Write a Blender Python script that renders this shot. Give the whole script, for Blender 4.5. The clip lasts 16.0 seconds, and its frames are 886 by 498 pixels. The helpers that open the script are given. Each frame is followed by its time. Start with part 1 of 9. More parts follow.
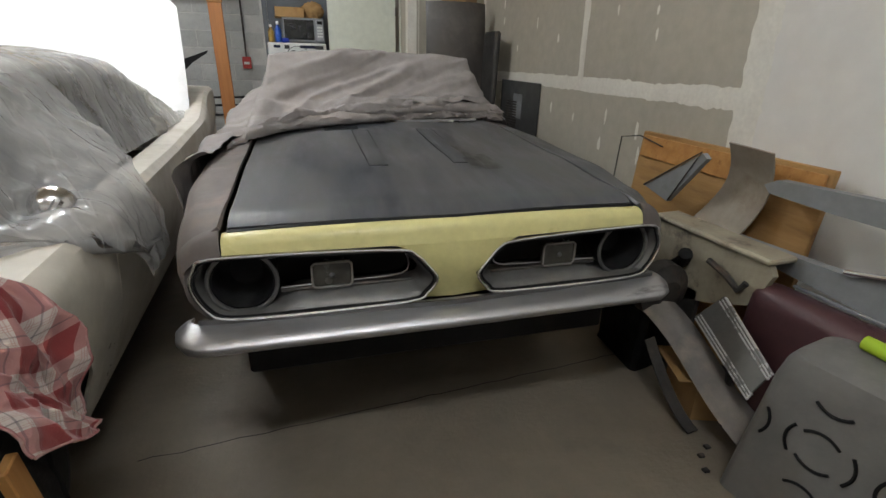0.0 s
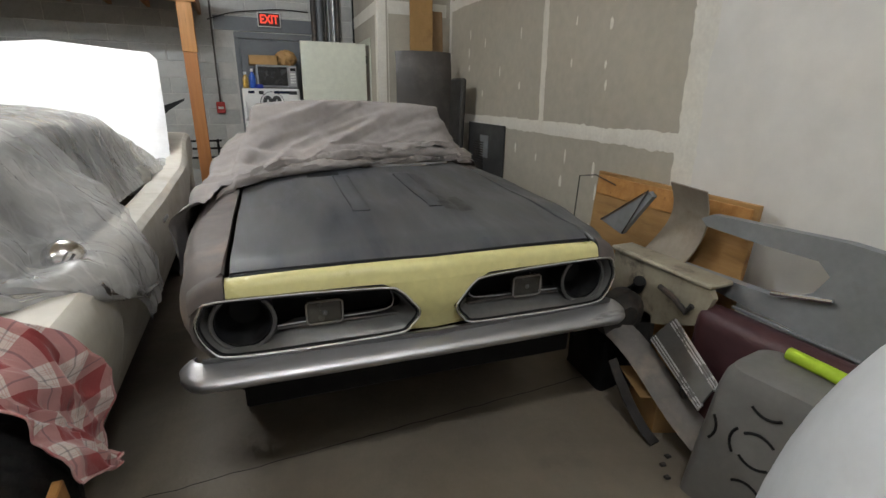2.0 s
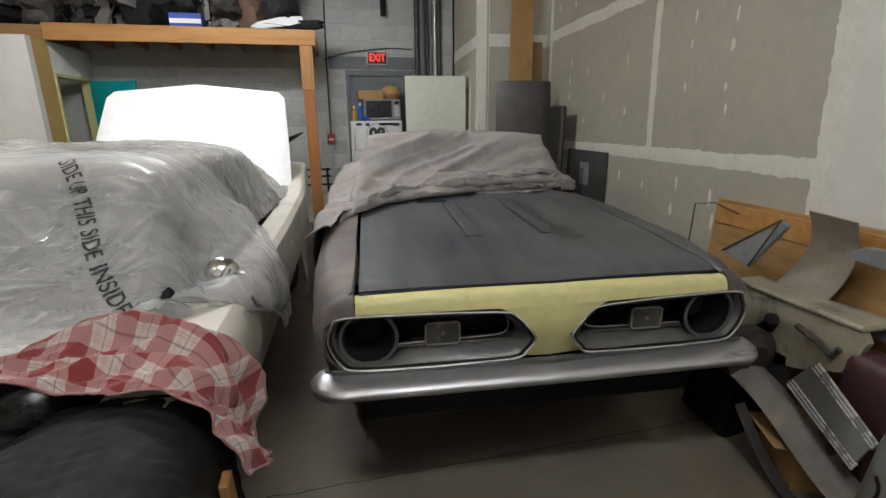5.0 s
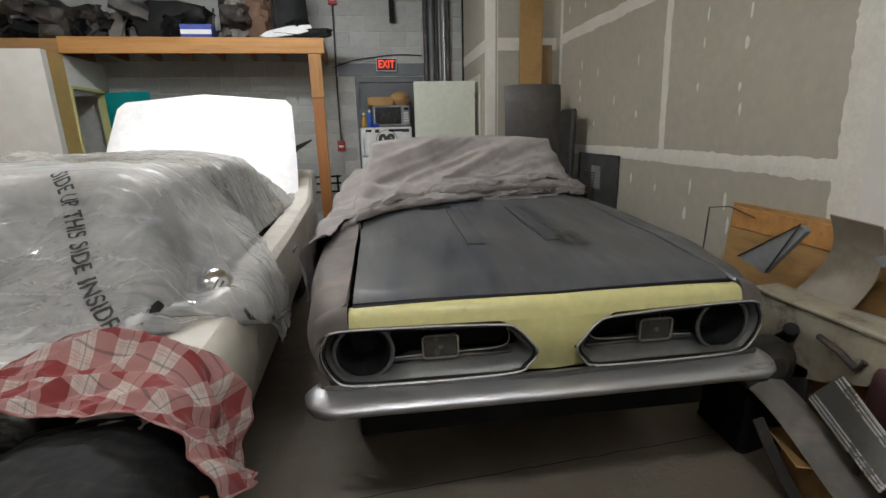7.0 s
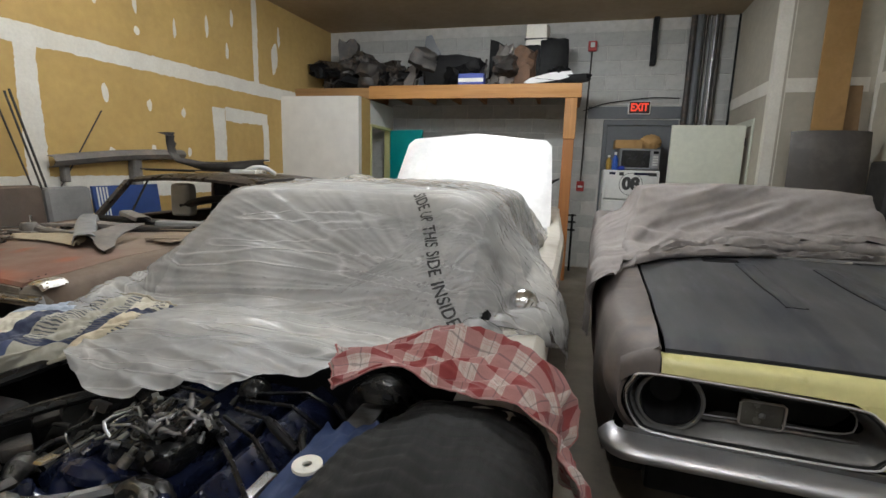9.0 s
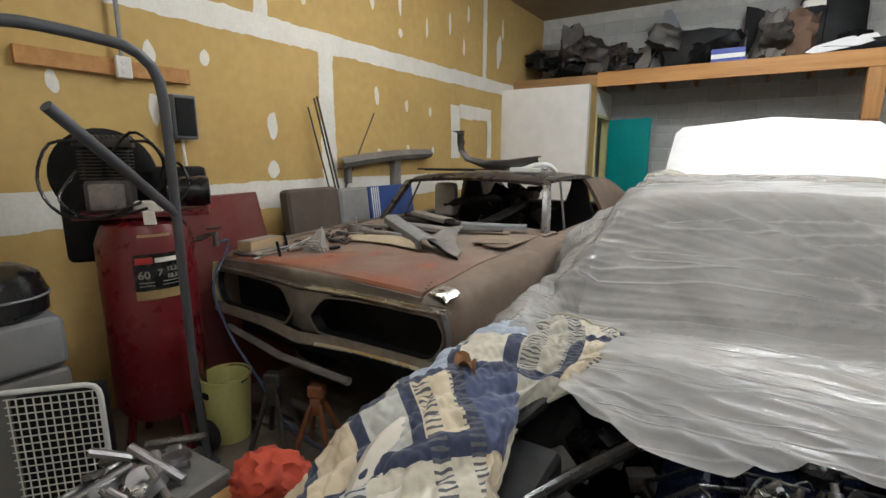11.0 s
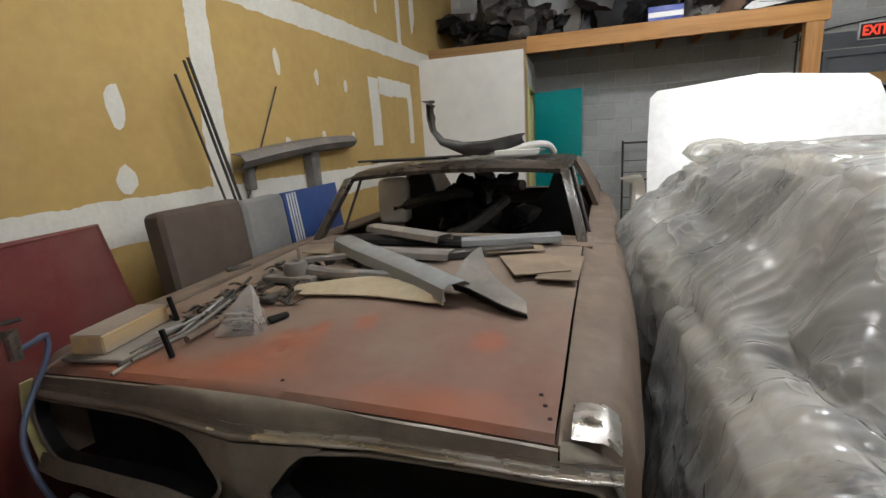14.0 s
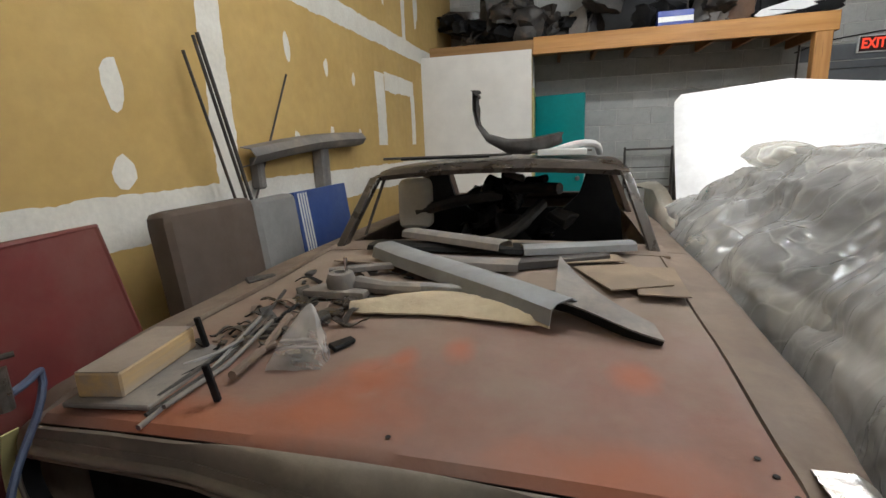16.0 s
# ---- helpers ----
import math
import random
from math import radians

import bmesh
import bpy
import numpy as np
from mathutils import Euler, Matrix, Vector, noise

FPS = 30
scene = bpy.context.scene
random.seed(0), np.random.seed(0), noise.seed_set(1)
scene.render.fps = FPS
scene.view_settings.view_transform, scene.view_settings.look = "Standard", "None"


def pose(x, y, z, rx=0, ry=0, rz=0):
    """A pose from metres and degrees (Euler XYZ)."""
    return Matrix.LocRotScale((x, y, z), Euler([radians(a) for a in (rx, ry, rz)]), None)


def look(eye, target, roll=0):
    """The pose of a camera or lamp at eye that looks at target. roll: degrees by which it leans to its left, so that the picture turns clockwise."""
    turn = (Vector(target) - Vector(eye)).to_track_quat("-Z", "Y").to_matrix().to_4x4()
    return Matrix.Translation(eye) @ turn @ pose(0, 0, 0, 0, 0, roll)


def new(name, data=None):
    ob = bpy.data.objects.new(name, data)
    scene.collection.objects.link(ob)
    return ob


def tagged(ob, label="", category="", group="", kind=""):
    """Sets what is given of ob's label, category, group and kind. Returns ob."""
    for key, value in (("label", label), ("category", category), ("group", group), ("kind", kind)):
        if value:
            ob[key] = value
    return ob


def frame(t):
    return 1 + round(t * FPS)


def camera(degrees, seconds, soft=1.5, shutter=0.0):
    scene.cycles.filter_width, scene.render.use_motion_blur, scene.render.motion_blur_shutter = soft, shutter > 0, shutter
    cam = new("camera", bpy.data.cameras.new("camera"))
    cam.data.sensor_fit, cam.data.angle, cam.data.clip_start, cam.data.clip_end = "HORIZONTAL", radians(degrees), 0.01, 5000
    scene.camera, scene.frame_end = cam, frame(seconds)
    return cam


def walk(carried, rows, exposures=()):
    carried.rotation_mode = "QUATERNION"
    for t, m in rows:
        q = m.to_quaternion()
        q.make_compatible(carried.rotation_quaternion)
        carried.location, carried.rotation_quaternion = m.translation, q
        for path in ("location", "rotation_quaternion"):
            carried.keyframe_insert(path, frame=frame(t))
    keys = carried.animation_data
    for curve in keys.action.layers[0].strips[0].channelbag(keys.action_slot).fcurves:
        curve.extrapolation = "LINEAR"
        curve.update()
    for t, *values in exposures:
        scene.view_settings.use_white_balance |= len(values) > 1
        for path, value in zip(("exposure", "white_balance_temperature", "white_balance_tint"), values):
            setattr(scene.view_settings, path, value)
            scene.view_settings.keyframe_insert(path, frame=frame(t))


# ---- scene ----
cam = camera(86.6, 16.0)
PATH = [
    (0, (-0.402, -0.674, 1.414), (0.209, 1.072, 0.653), 1.5),
    (0.5, (-0.382, -0.691, 1.426), (0.239, 1.074, 0.719), 1.7),
    (1, (-0.4, -0.693, 1.445), (0.235, 1.076, 0.76), 1.3),
    (1.5, (-0.441, -0.741, 1.477), (0.244, 1.023, 0.828), 1.2),
    (2, (-0.488, -0.823, 1.498), (0.249, 0.926, 0.868), 0.9),
    (2.5, (-0.547, -0.855, 1.497), (0.135, 0.92, 0.876), 0.6),
    (3, (-0.582, -0.85, 1.497), (0.049, 0.954, 0.909), 0.4),
    (3.5, (-0.626, -0.827, 1.498), (-0.103, 1.017, 0.929), 0.0),
    (4, (-0.631, -0.849, 1.505), (-0.152, 1.014, 0.958), -0.1),
    (6.5, (-0.55, -0.758, 1.5), (-0.227, 1.148, 0.989), -1.3),
    (7, (-0.536, -0.768, 1.503), (-0.193, 1.137, 1.0), -1.5),
    (7.5, (-0.53, -0.769, 1.491), (-0.206, 1.145, 1.01), -1.1),
    (8, (-0.624, -0.848, 1.497), (-0.439, 1.096, 1.068), 0.3),
    (8.5, (-0.724, -0.835, 1.523), (-0.833, 1.122, 1.125), 1.3),
    (9, (-0.935, -0.861, 1.504), (-1.419, 1.048, 1.157), 1.6),
    (9.5, (-1.221, -0.967, 1.49), (-2.039, 0.82, 1.119), 0.7),
    (10, (-1.546, -1.015, 1.51), (-2.562, 0.673, 1.165), 0.4),
    (12.5, (-2.892, -0.763, 1.485), (-3.771, 0.974, 1.029), -2.4),
    (13, (-3.068, -0.66, 1.482), (-3.823, 1.134, 1.023), -3.0),
    (13.5, (-3.14, -0.466, 1.499), (-3.789, 1.373, 1.057), -3.4),
    (14, (-3.157, -0.181, 1.498), (-3.715, 1.687, 1.053), -3.7),
    (14.5, (-3.264, -0.074, 1.458), (-3.75, 1.813, 1.009), -3.6),
    (15, (-3.459, -0.019, 1.456), (-3.898, 1.881, 1.013), -3.1),
    (15.5, (-3.561, -0.012, 1.485), (-3.997, 1.891, 1.052), -2.5),
    (16, (-3.561, -0.007, 1.464), (-3.999, 1.897, 1.039), -2.4),
]
walk(cam, [(t, look(eye, target, roll)) for t, eye, target, roll in PATH], exposures=[(0, -0.14), (4, -0.18), (8, -0.25), (9.5, -0.28), (10.2, -0.22), (12.5, 0.0), (13, 0.05), (13.7, -0.12), (14.3, -0.36), (15, -0.32), (16, -0.2)])

# ---------------------------------------------------------------- world and lamps
world = bpy.data.worlds.new("world")
scene.world = world
world.use_nodes = True
world.node_tree.nodes["Background"].inputs[0].default_value = (0.9, 0.95, 1.0, 1)
world.node_tree.nodes["Background"].inputs[1].default_value = 0.01

TUBE_LIGHT = 165.0
# Third entry is an unseen fill lamp added to brighten the stripped coupe's front.
FIXTURES = [(-1.5, 3.2, 0, 1.45), (-0.35, -1.05, 0, 0.88), (-2.9, -1.5, 0, 0.30), (-3.55, 1.9, 0, 0.78)]

# ---------------------------------------------------------------- materials
def pbr(name, base, other=None, scale=6.0, rough=0.7, metal=0.0, bump=0.15, bump_scale=60.0, spot=None, spot_scale=3.0, spot_at=0.6,
        spot_soft=0.12, rough_var=0.15, alpha=1.0, coat=0.0, stretch=(1, 1, 1), per_object=0.0, spot_rough=None):
    """A surface with grain, a second colour in clouds, optional stains, fine relief."""
    m = bpy.data.materials.new(name)
    m.use_nodes = True
    nt = m.node_tree
    b = nt.nodes["Principled BSDF"]
    tc = nt.nodes.new("ShaderNodeTexCoord")
    mp = nt.nodes.new("ShaderNodeMapping")
    mp.inputs["Scale"].default_value = stretch
    nt.links.new(tc.outputs["Object"], mp.inputs["Vector"])

    def tex(s, detail=6, rgh=0.6):
        n = nt.nodes.new("ShaderNodeTexNoise")
        n.inputs["Scale"].default_value, n.inputs["Detail"].default_value, n.inputs["Roughness"].default_value = s, detail, rgh
        nt.links.new(mp.outputs["Vector"], n.inputs["Vector"])
        return n.outputs["Fac"]

    def ramp(src, lo, hi):
        r = nt.nodes.new("ShaderNodeMapRange")
        r.inputs["From Min"].default_value, r.inputs["From Max"].default_value = lo, hi
        nt.links.new(src, r.inputs["Value"])
        return r.outputs["Result"]

    def mix(fac, a, c):
        x = nt.nodes.new("ShaderNodeMix")
        x.data_type = "RGBA"
        nt.links.new(fac, x.inputs[0])
        for sock, v in ((x.inputs[6], a), (x.inputs[7], c)):
            if isinstance(v, tuple):
                sock.default_value = (*v, 1)
            else:
                nt.links.new(v, sock)
        return x.outputs[2]

    cloud = tex(scale)
    fine = tex(scale * 9)
    col = mix(ramp(cloud, 0.35, 0.68), base, other or tuple(v * 0.82 for v in base))
    grain = nt.nodes.new("ShaderNodeMix")
    grain.data_type, grain.blend_type = "RGBA", "MULTIPLY"
    grain.inputs[0].default_value = 1.0
    g2 = nt.nodes.new("ShaderNodeMapRange")
    g2.inputs["To Min"].default_value, g2.inputs["To Max"].default_value = 0.84, 1.14
    nt.links.new(fine, g2.inputs["Value"])
    nt.links.new(col, grain.inputs[6])
    nt.links.new(g2.outputs["Result"], grain.inputs[7])
    col = grain.outputs[2]
    spots = None
    if spot:
        spots = ramp(tex(spot_scale, 8, 0.65), spot_at - spot_soft, spot_at + spot_soft)
        col = mix(spots, col, spot)
    if per_object:
        oi = nt.nodes.new("ShaderNodeObjectInfo")
        hv = nt.nodes.new("ShaderNodeHueSaturation")
        vr = nt.nodes.new("ShaderNodeMapRange")
        vr.inputs["To Min"].default_value, vr.inputs["To Max"].default_value = 1 - per_object, 1 + per_object
        nt.links.new(oi.outputs["Random"], vr.inputs["Value"])
        nt.links.new(vr.outputs["Result"], hv.inputs["Value"])
        nt.links.new(col, hv.inputs["Color"])
        col = hv.outputs["Color"]
    nt.links.new(col, b.inputs["Base Color"])
    rr = nt.nodes.new("ShaderNodeMapRange")
    rr.inputs["From Min"].default_value, rr.inputs["From Max"].default_value = 0.3, 0.7
    rr.inputs["To Min"].default_value, rr.inputs["To Max"].default_value = max(0.03, rough - rough_var), min(1, rough + rough_var)
    nt.links.new(tex(scale * 2.3), rr.inputs["Value"])
    rough_out = rr.outputs["Result"]
    if spots is not None and spot_rough is not None:
        rm = nt.nodes.new("ShaderNodeMix")
        nt.links.new(spots, rm.inputs[0])
        nt.links.new(rough_out, rm.inputs[2])
        rm.inputs[3].default_value = spot_rough
        rough_out = rm.outputs[0]
    nt.links.new(rough_out, b.inputs["Roughness"])
    b.inputs["Metallic"].default_value = metal
    b.inputs["Alpha"].default_value = alpha
    b.inputs["Coat Weight"].default_value = coat
    if bump:
        bp = nt.nodes.new("ShaderNodeBump")
        bp.inputs["Strength"].default_value = bump
        bp.inputs["Distance"].default_value = 0.01
        nt.links.new(tex(bump_scale, 5, 0.6), bp.inputs["Height"])
        nt.links.new(bp.outputs["Normal"], b.inputs["Normal"])
    return m


M_floor = pbr("concrete_floor", (0.205, 0.174, 0.132), (0.15, 0.127, 0.098), 1.3, 0.6, bump=0.25, bump_scale=45, spot=(0.09, 0.08, 0.065), spot_scale=1.6, spot_at=0.68)
M_block = pbr("concrete_block", (0.46, 0.46, 0.44), (0.38, 0.38, 0.365), 7, 0.9, bump=0.5, bump_scale=120, per_object=0.07)
M_mortar = pbr("mortar", (0.57, 0.56, 0.53), None, 9, 0.95, bump=0.2)
M_tan = pbr("tan_drywall_paper", (0.56, 0.385, 0.14), (0.49, 0.33, 0.118), 1.4, 0.85, bump=0.06, bump_scale=150)
M_grey_dry = pbr("grey_drywall_paper", (0.475, 0.44, 0.365), (0.43, 0.398, 0.33), 1.4, 0.85, bump=0.06, bump_scale=150)
M_mud = pbr("joint_compound", (0.80, 0.78, 0.71), (0.73, 0.70, 0.63), 5, 0.85, bump=0.2, bump_scale=40)
M_white_wall = pbr("white_primed_wall", (0.76, 0.74, 0.70), (0.745, 0.725, 0.685), 0.5, 0.75, bump=0.08, bump_scale=90)
M_ceiling = pbr("ceiling_board", (0.42, 0.33, 0.22), (0.36, 0.28, 0.18), 1.1, 0.9, bump=0.05)
M_lumber = pbr("fir_lumber", (0.50, 0.25, 0.075), (0.38, 0.17, 0.045), 3, 0.6, bump=0.15, bump_scale=30, stretch=(0.35, 6, 6), spot=(0.20, 0.075, 0.02), spot_scale=3.5, spot_at=0.66, spot_soft=0.05)
M_lumber_v = pbr("fir_post", (0.47, 0.235, 0.075), (0.34, 0.15, 0.042), 3, 0.6, bump=0.15, bump_scale=30, stretch=(6, 6, 0.35), spot=(0.16, 0.06, 0.018), spot_scale=3.5, spot_at=0.66, spot_soft=0.05)
# Darker fir; on the joists it stands in for shade below the deck.
M_lumber_dark = pbr("darkened_lumber", (0.33, 0.15, 0.05), (0.25, 0.11, 0.035), 3, 0.6, bump=0.15, bump_scale=30, stretch=(6, 6, 0.35))
M_white_paint = pbr("white_car_paint", (0.72, 0.69, 0.62), (0.60, 0.56, 0.48), 2.0, 0.42, bump=0.02, spot=(0.42, 0.37, 0.29), spot_scale=3, spot_at=0.66, spot_soft=0.16)
M_white_clean = pbr("clean_white_paint", (0.86, 0.86, 0.86), None, 2.0, 0.35, bump=0.0, rough_var=0.0)
M_hood = pbr("dusty_black_hood", (0.024, 0.030, 0.044), (0.078, 0.084, 0.095), 2.6, 0.33, bump=0.04, bump_scale=70, spot=(0.125, 0.12, 0.115), spot_scale=3.4, spot_at=0.58, spot_soft=0.22, spot_rough=0.6, rough_var=0.08, stretch=(2.4, 0.5, 1))
M_wiped = pbr("wiped_black_paint", (0.026, 0.027, 0.030), (0.045, 0.045, 0.047), 5, 0.42, bump=0.04, bump_scale=70, spot=(0.05, 0.048, 0.046), spot_scale=6, spot_at=0.58, spot_soft=0.2, stretch=(1.5, 0.6, 1))
M_fender_dk = pbr("brown_grey_primer", (0.15, 0.125, 0.115), (0.105, 0.09, 0.085), 2.5, 0.6, bump=0.06, spot=(0.20, 0.15, 0.12), spot_scale=4, spot_at=0.64)
M_yellow = pbr("pale_yellow_paint", (0.70, 0.65, 0.30), (0.64, 0.59, 0.27), 3, 0.35, bump=0.02, spot=(0.35, 0.31, 0.12), spot_scale=12, spot_at=0.74, spot_soft=0.04)
M_chrome_old = pbr("dull_chrome", (0.40, 0.40, 0.42), (0.34, 0.34, 0.35), 3, 0.33, 0.9, bump=0.015, bump_scale=120, rough_var=0.06)
M_chrome = pbr("bright_chrome", (0.80, 0.80, 0.81), (0.70, 0.70, 0.70), 5, 0.22, 1.0, bump=0.0, rough_var=0.06)
M_bumper = pbr("tarnished_chrome", (0.56, 0.56, 0.58), (0.42, 0.42, 0.43), 2.2, 0.42, 0.9, bump=0.03, bump_scale=30, rough_var=0.08, spot=(0.09, 0.085, 0.08), spot_scale=5, spot_at=0.68, spot_soft=0.07, spot_rough=0.6, stretch=(0.5, 2, 2))
M_grey_trim = pbr("grey_grille_trim", (0.15, 0.147, 0.143), (0.10, 0.098, 0.095), 5, 0.45, 0.5, bump=0.04)
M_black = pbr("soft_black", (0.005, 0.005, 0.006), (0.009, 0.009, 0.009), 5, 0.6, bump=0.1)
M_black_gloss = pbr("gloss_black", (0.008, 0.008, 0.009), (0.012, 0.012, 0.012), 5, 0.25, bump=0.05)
M_rubber = pbr("tyre_rubber", (0.012, 0.012, 0.012), (0.025, 0.024, 0.022), 5, 0.8, bump=0.2)
M_dusty = pbr("dusty_brown_paint", (0.18, 0.13, 0.098), (0.13, 0.092, 0.068), 2.5, 0.75, bump=0.08, spot=(0.23, 0.18, 0.14), spot_scale=3, spot_at=0.6)
M_teal = pbr("teal_door_paint", (0.0, 0.30, 0.29), (0.0, 0.26, 0.255), 2, 0.45, bump=0.02)
M_cover = pbr("grey_car_cover", (0.355, 0.325, 0.315), (0.275, 0.25, 0.242), 3, 0.9, bump=0.25, bump_scale=220)
M_red_tank = pbr("red_tank_paint", (0.145, 0.008, 0.012), (0.11, 0.007, 0.010), 3, 0.32, bump=0.02, spot=(0.2, 0.06, 0.05), spot_scale=5, spot_at=0.68)
M_card = pbr("brown_cardboard", (0.42, 0.25, 0.10), (0.36, 0.21, 0.08), 3, 0.85, bump=0.08, spot=(0.28, 0.15, 0.06), spot_scale=4, spot_at=0.68)
M_grey_plastic = pbr("grey_plastic", (0.165, 0.16, 0.15), (0.135, 0.13, 0.122), 4, 0.55, bump=0.06, bump_scale=150)
M_grey_metal = pbr("grey_primer_metal", (0.26, 0.27, 0.28), (0.20, 0.205, 0.21), 3, 0.55, 0.1, bump=0.05, spot=(0.16, 0.13, 0.11), spot_scale=4, spot_at=0.7)
M_dust_metal = pbr("dusty_grey_metal", (0.22, 0.20, 0.185), (0.15, 0.14, 0.13), 4, 0.75, 0.15, bump=0.1, spot=(0.30, 0.26, 0.22), spot_scale=6, spot_at=0.62)
M_dark_metal = pbr("dark_greasy_metal", (0.045, 0.042, 0.04), (0.075, 0.067, 0.06), 7, 0.55, 0.4, bump=0.2, spot=(0.16, 0.11, 0.08), spot_scale=7, spot_at=0.66)
M_maroon = pbr("maroon_vinyl", (0.075, 0.028, 0.032), (0.055, 0.022, 0.025), 3, 0.5, bump=0.1)
M_grey_frame = pbr("painted_steel_frame", (0.12, 0.13, 0.14), (0.10, 0.105, 0.115), 3, 0.5, bump=0.03)
M_door_white = pbr("cream_white_door", (0.66, 0.68, 0.58), (0.62, 0.64, 0.55), 1.5, 0.5, bump=0.02)
M_appliance = pbr("white_appliance", (0.74, 0.74, 0.72), (0.70, 0.70, 0.67), 2, 0.35, bump=0.02)
M_lens = pbr("clouded_lens", (0.075, 0.07, 0.06), (0.045, 0.042, 0.036), 9, 0.18, bump=0.25, bump_scale=40)
M_header_brown = pbr("worn_brown_header", (0.042, 0.034, 0.028), (0.030, 0.024, 0.020), 4, 0.32, bump=0.08, spot=(0.12, 0.092, 0.07), spot_scale=7, spot_at=0.64)


def cloth_pattern(name, colours, cell, angle=0.0, rough=0.95, ticks=0.0, plaid=False, sash=None):
    """Woven or pieced cloth, coloured by its own UV in metres."""
    m = bpy.data.materials.new(name)
    m.use_nodes = True
    nt = m.node_tree
    b = nt.nodes["Principled BSDF"]
    b.inputs["Roughness"].default_value = rough
    b.inputs["Sheen Weight"].default_value = 0.2
    uv = nt.nodes.new("ShaderNodeTexCoord")
    mp = nt.nodes.new("ShaderNodeMapping")
    mp.inputs["Rotation"].default_value = (0, 0, radians(angle))
    mp.inputs["Scale"].default_value = (1 / cell, 1 / cell, 1)
    nt.links.new(uv.outputs["UV"], mp.inputs["Vector"])
    sep = nt.nodes.new("ShaderNodeSeparateXYZ")
    nt.links.new(mp.outputs["Vector"], sep.inputs[0])

    def calc(op, a, c=None):
        n = nt.nodes.new("ShaderNodeMath")
        n.operation = op
        for sock, v in zip(n.inputs, (a, c)):
            if v is None:
                continue
            if isinstance(v, (int, float)):
                sock.default_value = v
            else:
                nt.links.new(v, sock)
        return n.outputs[0]

    def ramp(fac, stops, mode="CONSTANT"):
        r = nt.nodes.new("ShaderNodeValToRGB")
        r.color_ramp.interpolation = mode
        while len(r.color_ramp.elements) < len(stops):
            r.color_ramp.elements.new(0.5)
        for e, (p, c) in zip(r.color_ramp.elements, stops):
            e.position, e.color = p, (*c, 1)
        nt.links.new(fac, r.inputs[0])
        return r.outputs[0]

    def mixc(fac, a, c, kind="MIX"):
        x = nt.nodes.new("ShaderNodeMix")
        x.data_type, x.blend_type = "RGBA", kind
        if isinstance(fac, (int, float)):
            x.inputs[0].default_value = fac
        else:
            nt.links.new(fac, x.inputs[0])
        for sock, v in ((x.inputs[6], a), (x.inputs[7], c)):
            if isinstance(v, tuple):
                sock.default_value = (*v, 1)
            else:
                nt.links.new(v, sock)
        return x.outputs[2]

    if plaid:
        fx, fy = calc("FRACT", sep.outputs[0]), calc("FRACT", sep.outputs[1])
        bx, by = calc("LESS_THAN", fx, 0.5), calc("LESS_THAN", fy, 0.5)
        both = calc("MULTIPLY", calc("ADD", bx, by), 0.5)
        col = ramp(both, [(0.0, colours[0]), (0.3, colours[1]), (0.8, colours[2])])
        for f in (fx, fy):
            for at, wide, tone in ((0.60, 0.008, 1), (0.64, 0.008, 1), (0.68, 0.008, 1), (0.80, 0.016, 3), (0.91, 0.008, 1), (0.95, 0.008, 1)):
                line = calc("LESS_THAN", calc("ABSOLUTE", calc("SUBTRACT", f, at)), wide)
                col = mixc(calc("MULTIPLY", line, 0.45), col, colours[tone])
    else:
        cx, cy = calc("FLOOR", sep.outputs[0]), calc("FLOOR", calc("MULTIPLY", sep.outputs[1], 0.55))
        cb = nt.nodes.new("ShaderNodeCombineXYZ")
        nt.links.new(cx, cb.inputs[0]), nt.links.new(cy, cb.inputs[1])
        wn = nt.nodes.new("ShaderNodeTexWhiteNoise")
        wn.noise_dimensions = "2D"
        nt.links.new(cb.outputs[0], wn.inputs["Vector"])
        k = len(colours)
        col = ramp(wn.outputs["Value"], [(i / k, c) for i, c in enumerate(colours)])
        if sash:
            fx, fy = calc("FRACT", sep.outputs[0]), calc("FRACT", calc("MULTIPLY", sep.outputs[1], 0.55))
            near = calc("MAXIMUM", calc("LESS_THAN", fx, 0.24), calc("LESS_THAN", fy, 0.17))
            wn3 = nt.nodes.new("ShaderNodeTexWhiteNoise")
            wn3.noise_dimensions = "2D"
            cb3 = nt.nodes.new("ShaderNodeCombineXYZ")
            nt.links.new(calc("FLOOR", calc("MULTIPLY", sep.outputs[0], 0.5)), cb3.inputs[0]), nt.links.new(cy, cb3.inputs[1])
            nt.links.new(cb3.outputs[0], wn3.inputs["Vector"])
            col = mixc(calc("MULTIPLY", near, calc("GREATER_THAN", wn3.outputs["Value"], 0.3)), col, sash)
        if ticks:
            wn2 = nt.nodes.new("ShaderNodeTexWhiteNoise")
            wn2.noise_dimensions = "3D"
            cb.inputs[2].default_value = 3.3
            nt.links.new(cb.outputs[0], wn2.inputs["Vector"])
            has = calc("GREATER_THAN", wn2.outputs["Value"], 0.45)
            st = calc("LESS_THAN", calc("FRACT", calc("MULTIPLY", sep.outputs[1], cell / ticks)), 0.42)
            edge = calc("LESS_THAN", calc("FRACT", calc("MULTIPLY", sep.outputs[0], 1.5)), 0.45)
            col = mixc(calc("MULTIPLY", calc("MULTIPLY", has, st), edge), col, (0.11, 0.115, 0.13))
    ns = nt.nodes.new("ShaderNodeTexNoise")
    ns.inputs["Scale"].default_value, ns.inputs["Detail"].default_value = 7, 7
    nt.links.new(uv.outputs["UV"], ns.inputs["Vector"])
    mr = nt.nodes.new("ShaderNodeMapRange")
    mr.inputs["To Min"].default_value, mr.inputs["To Max"].default_value = 0.72, 1.22
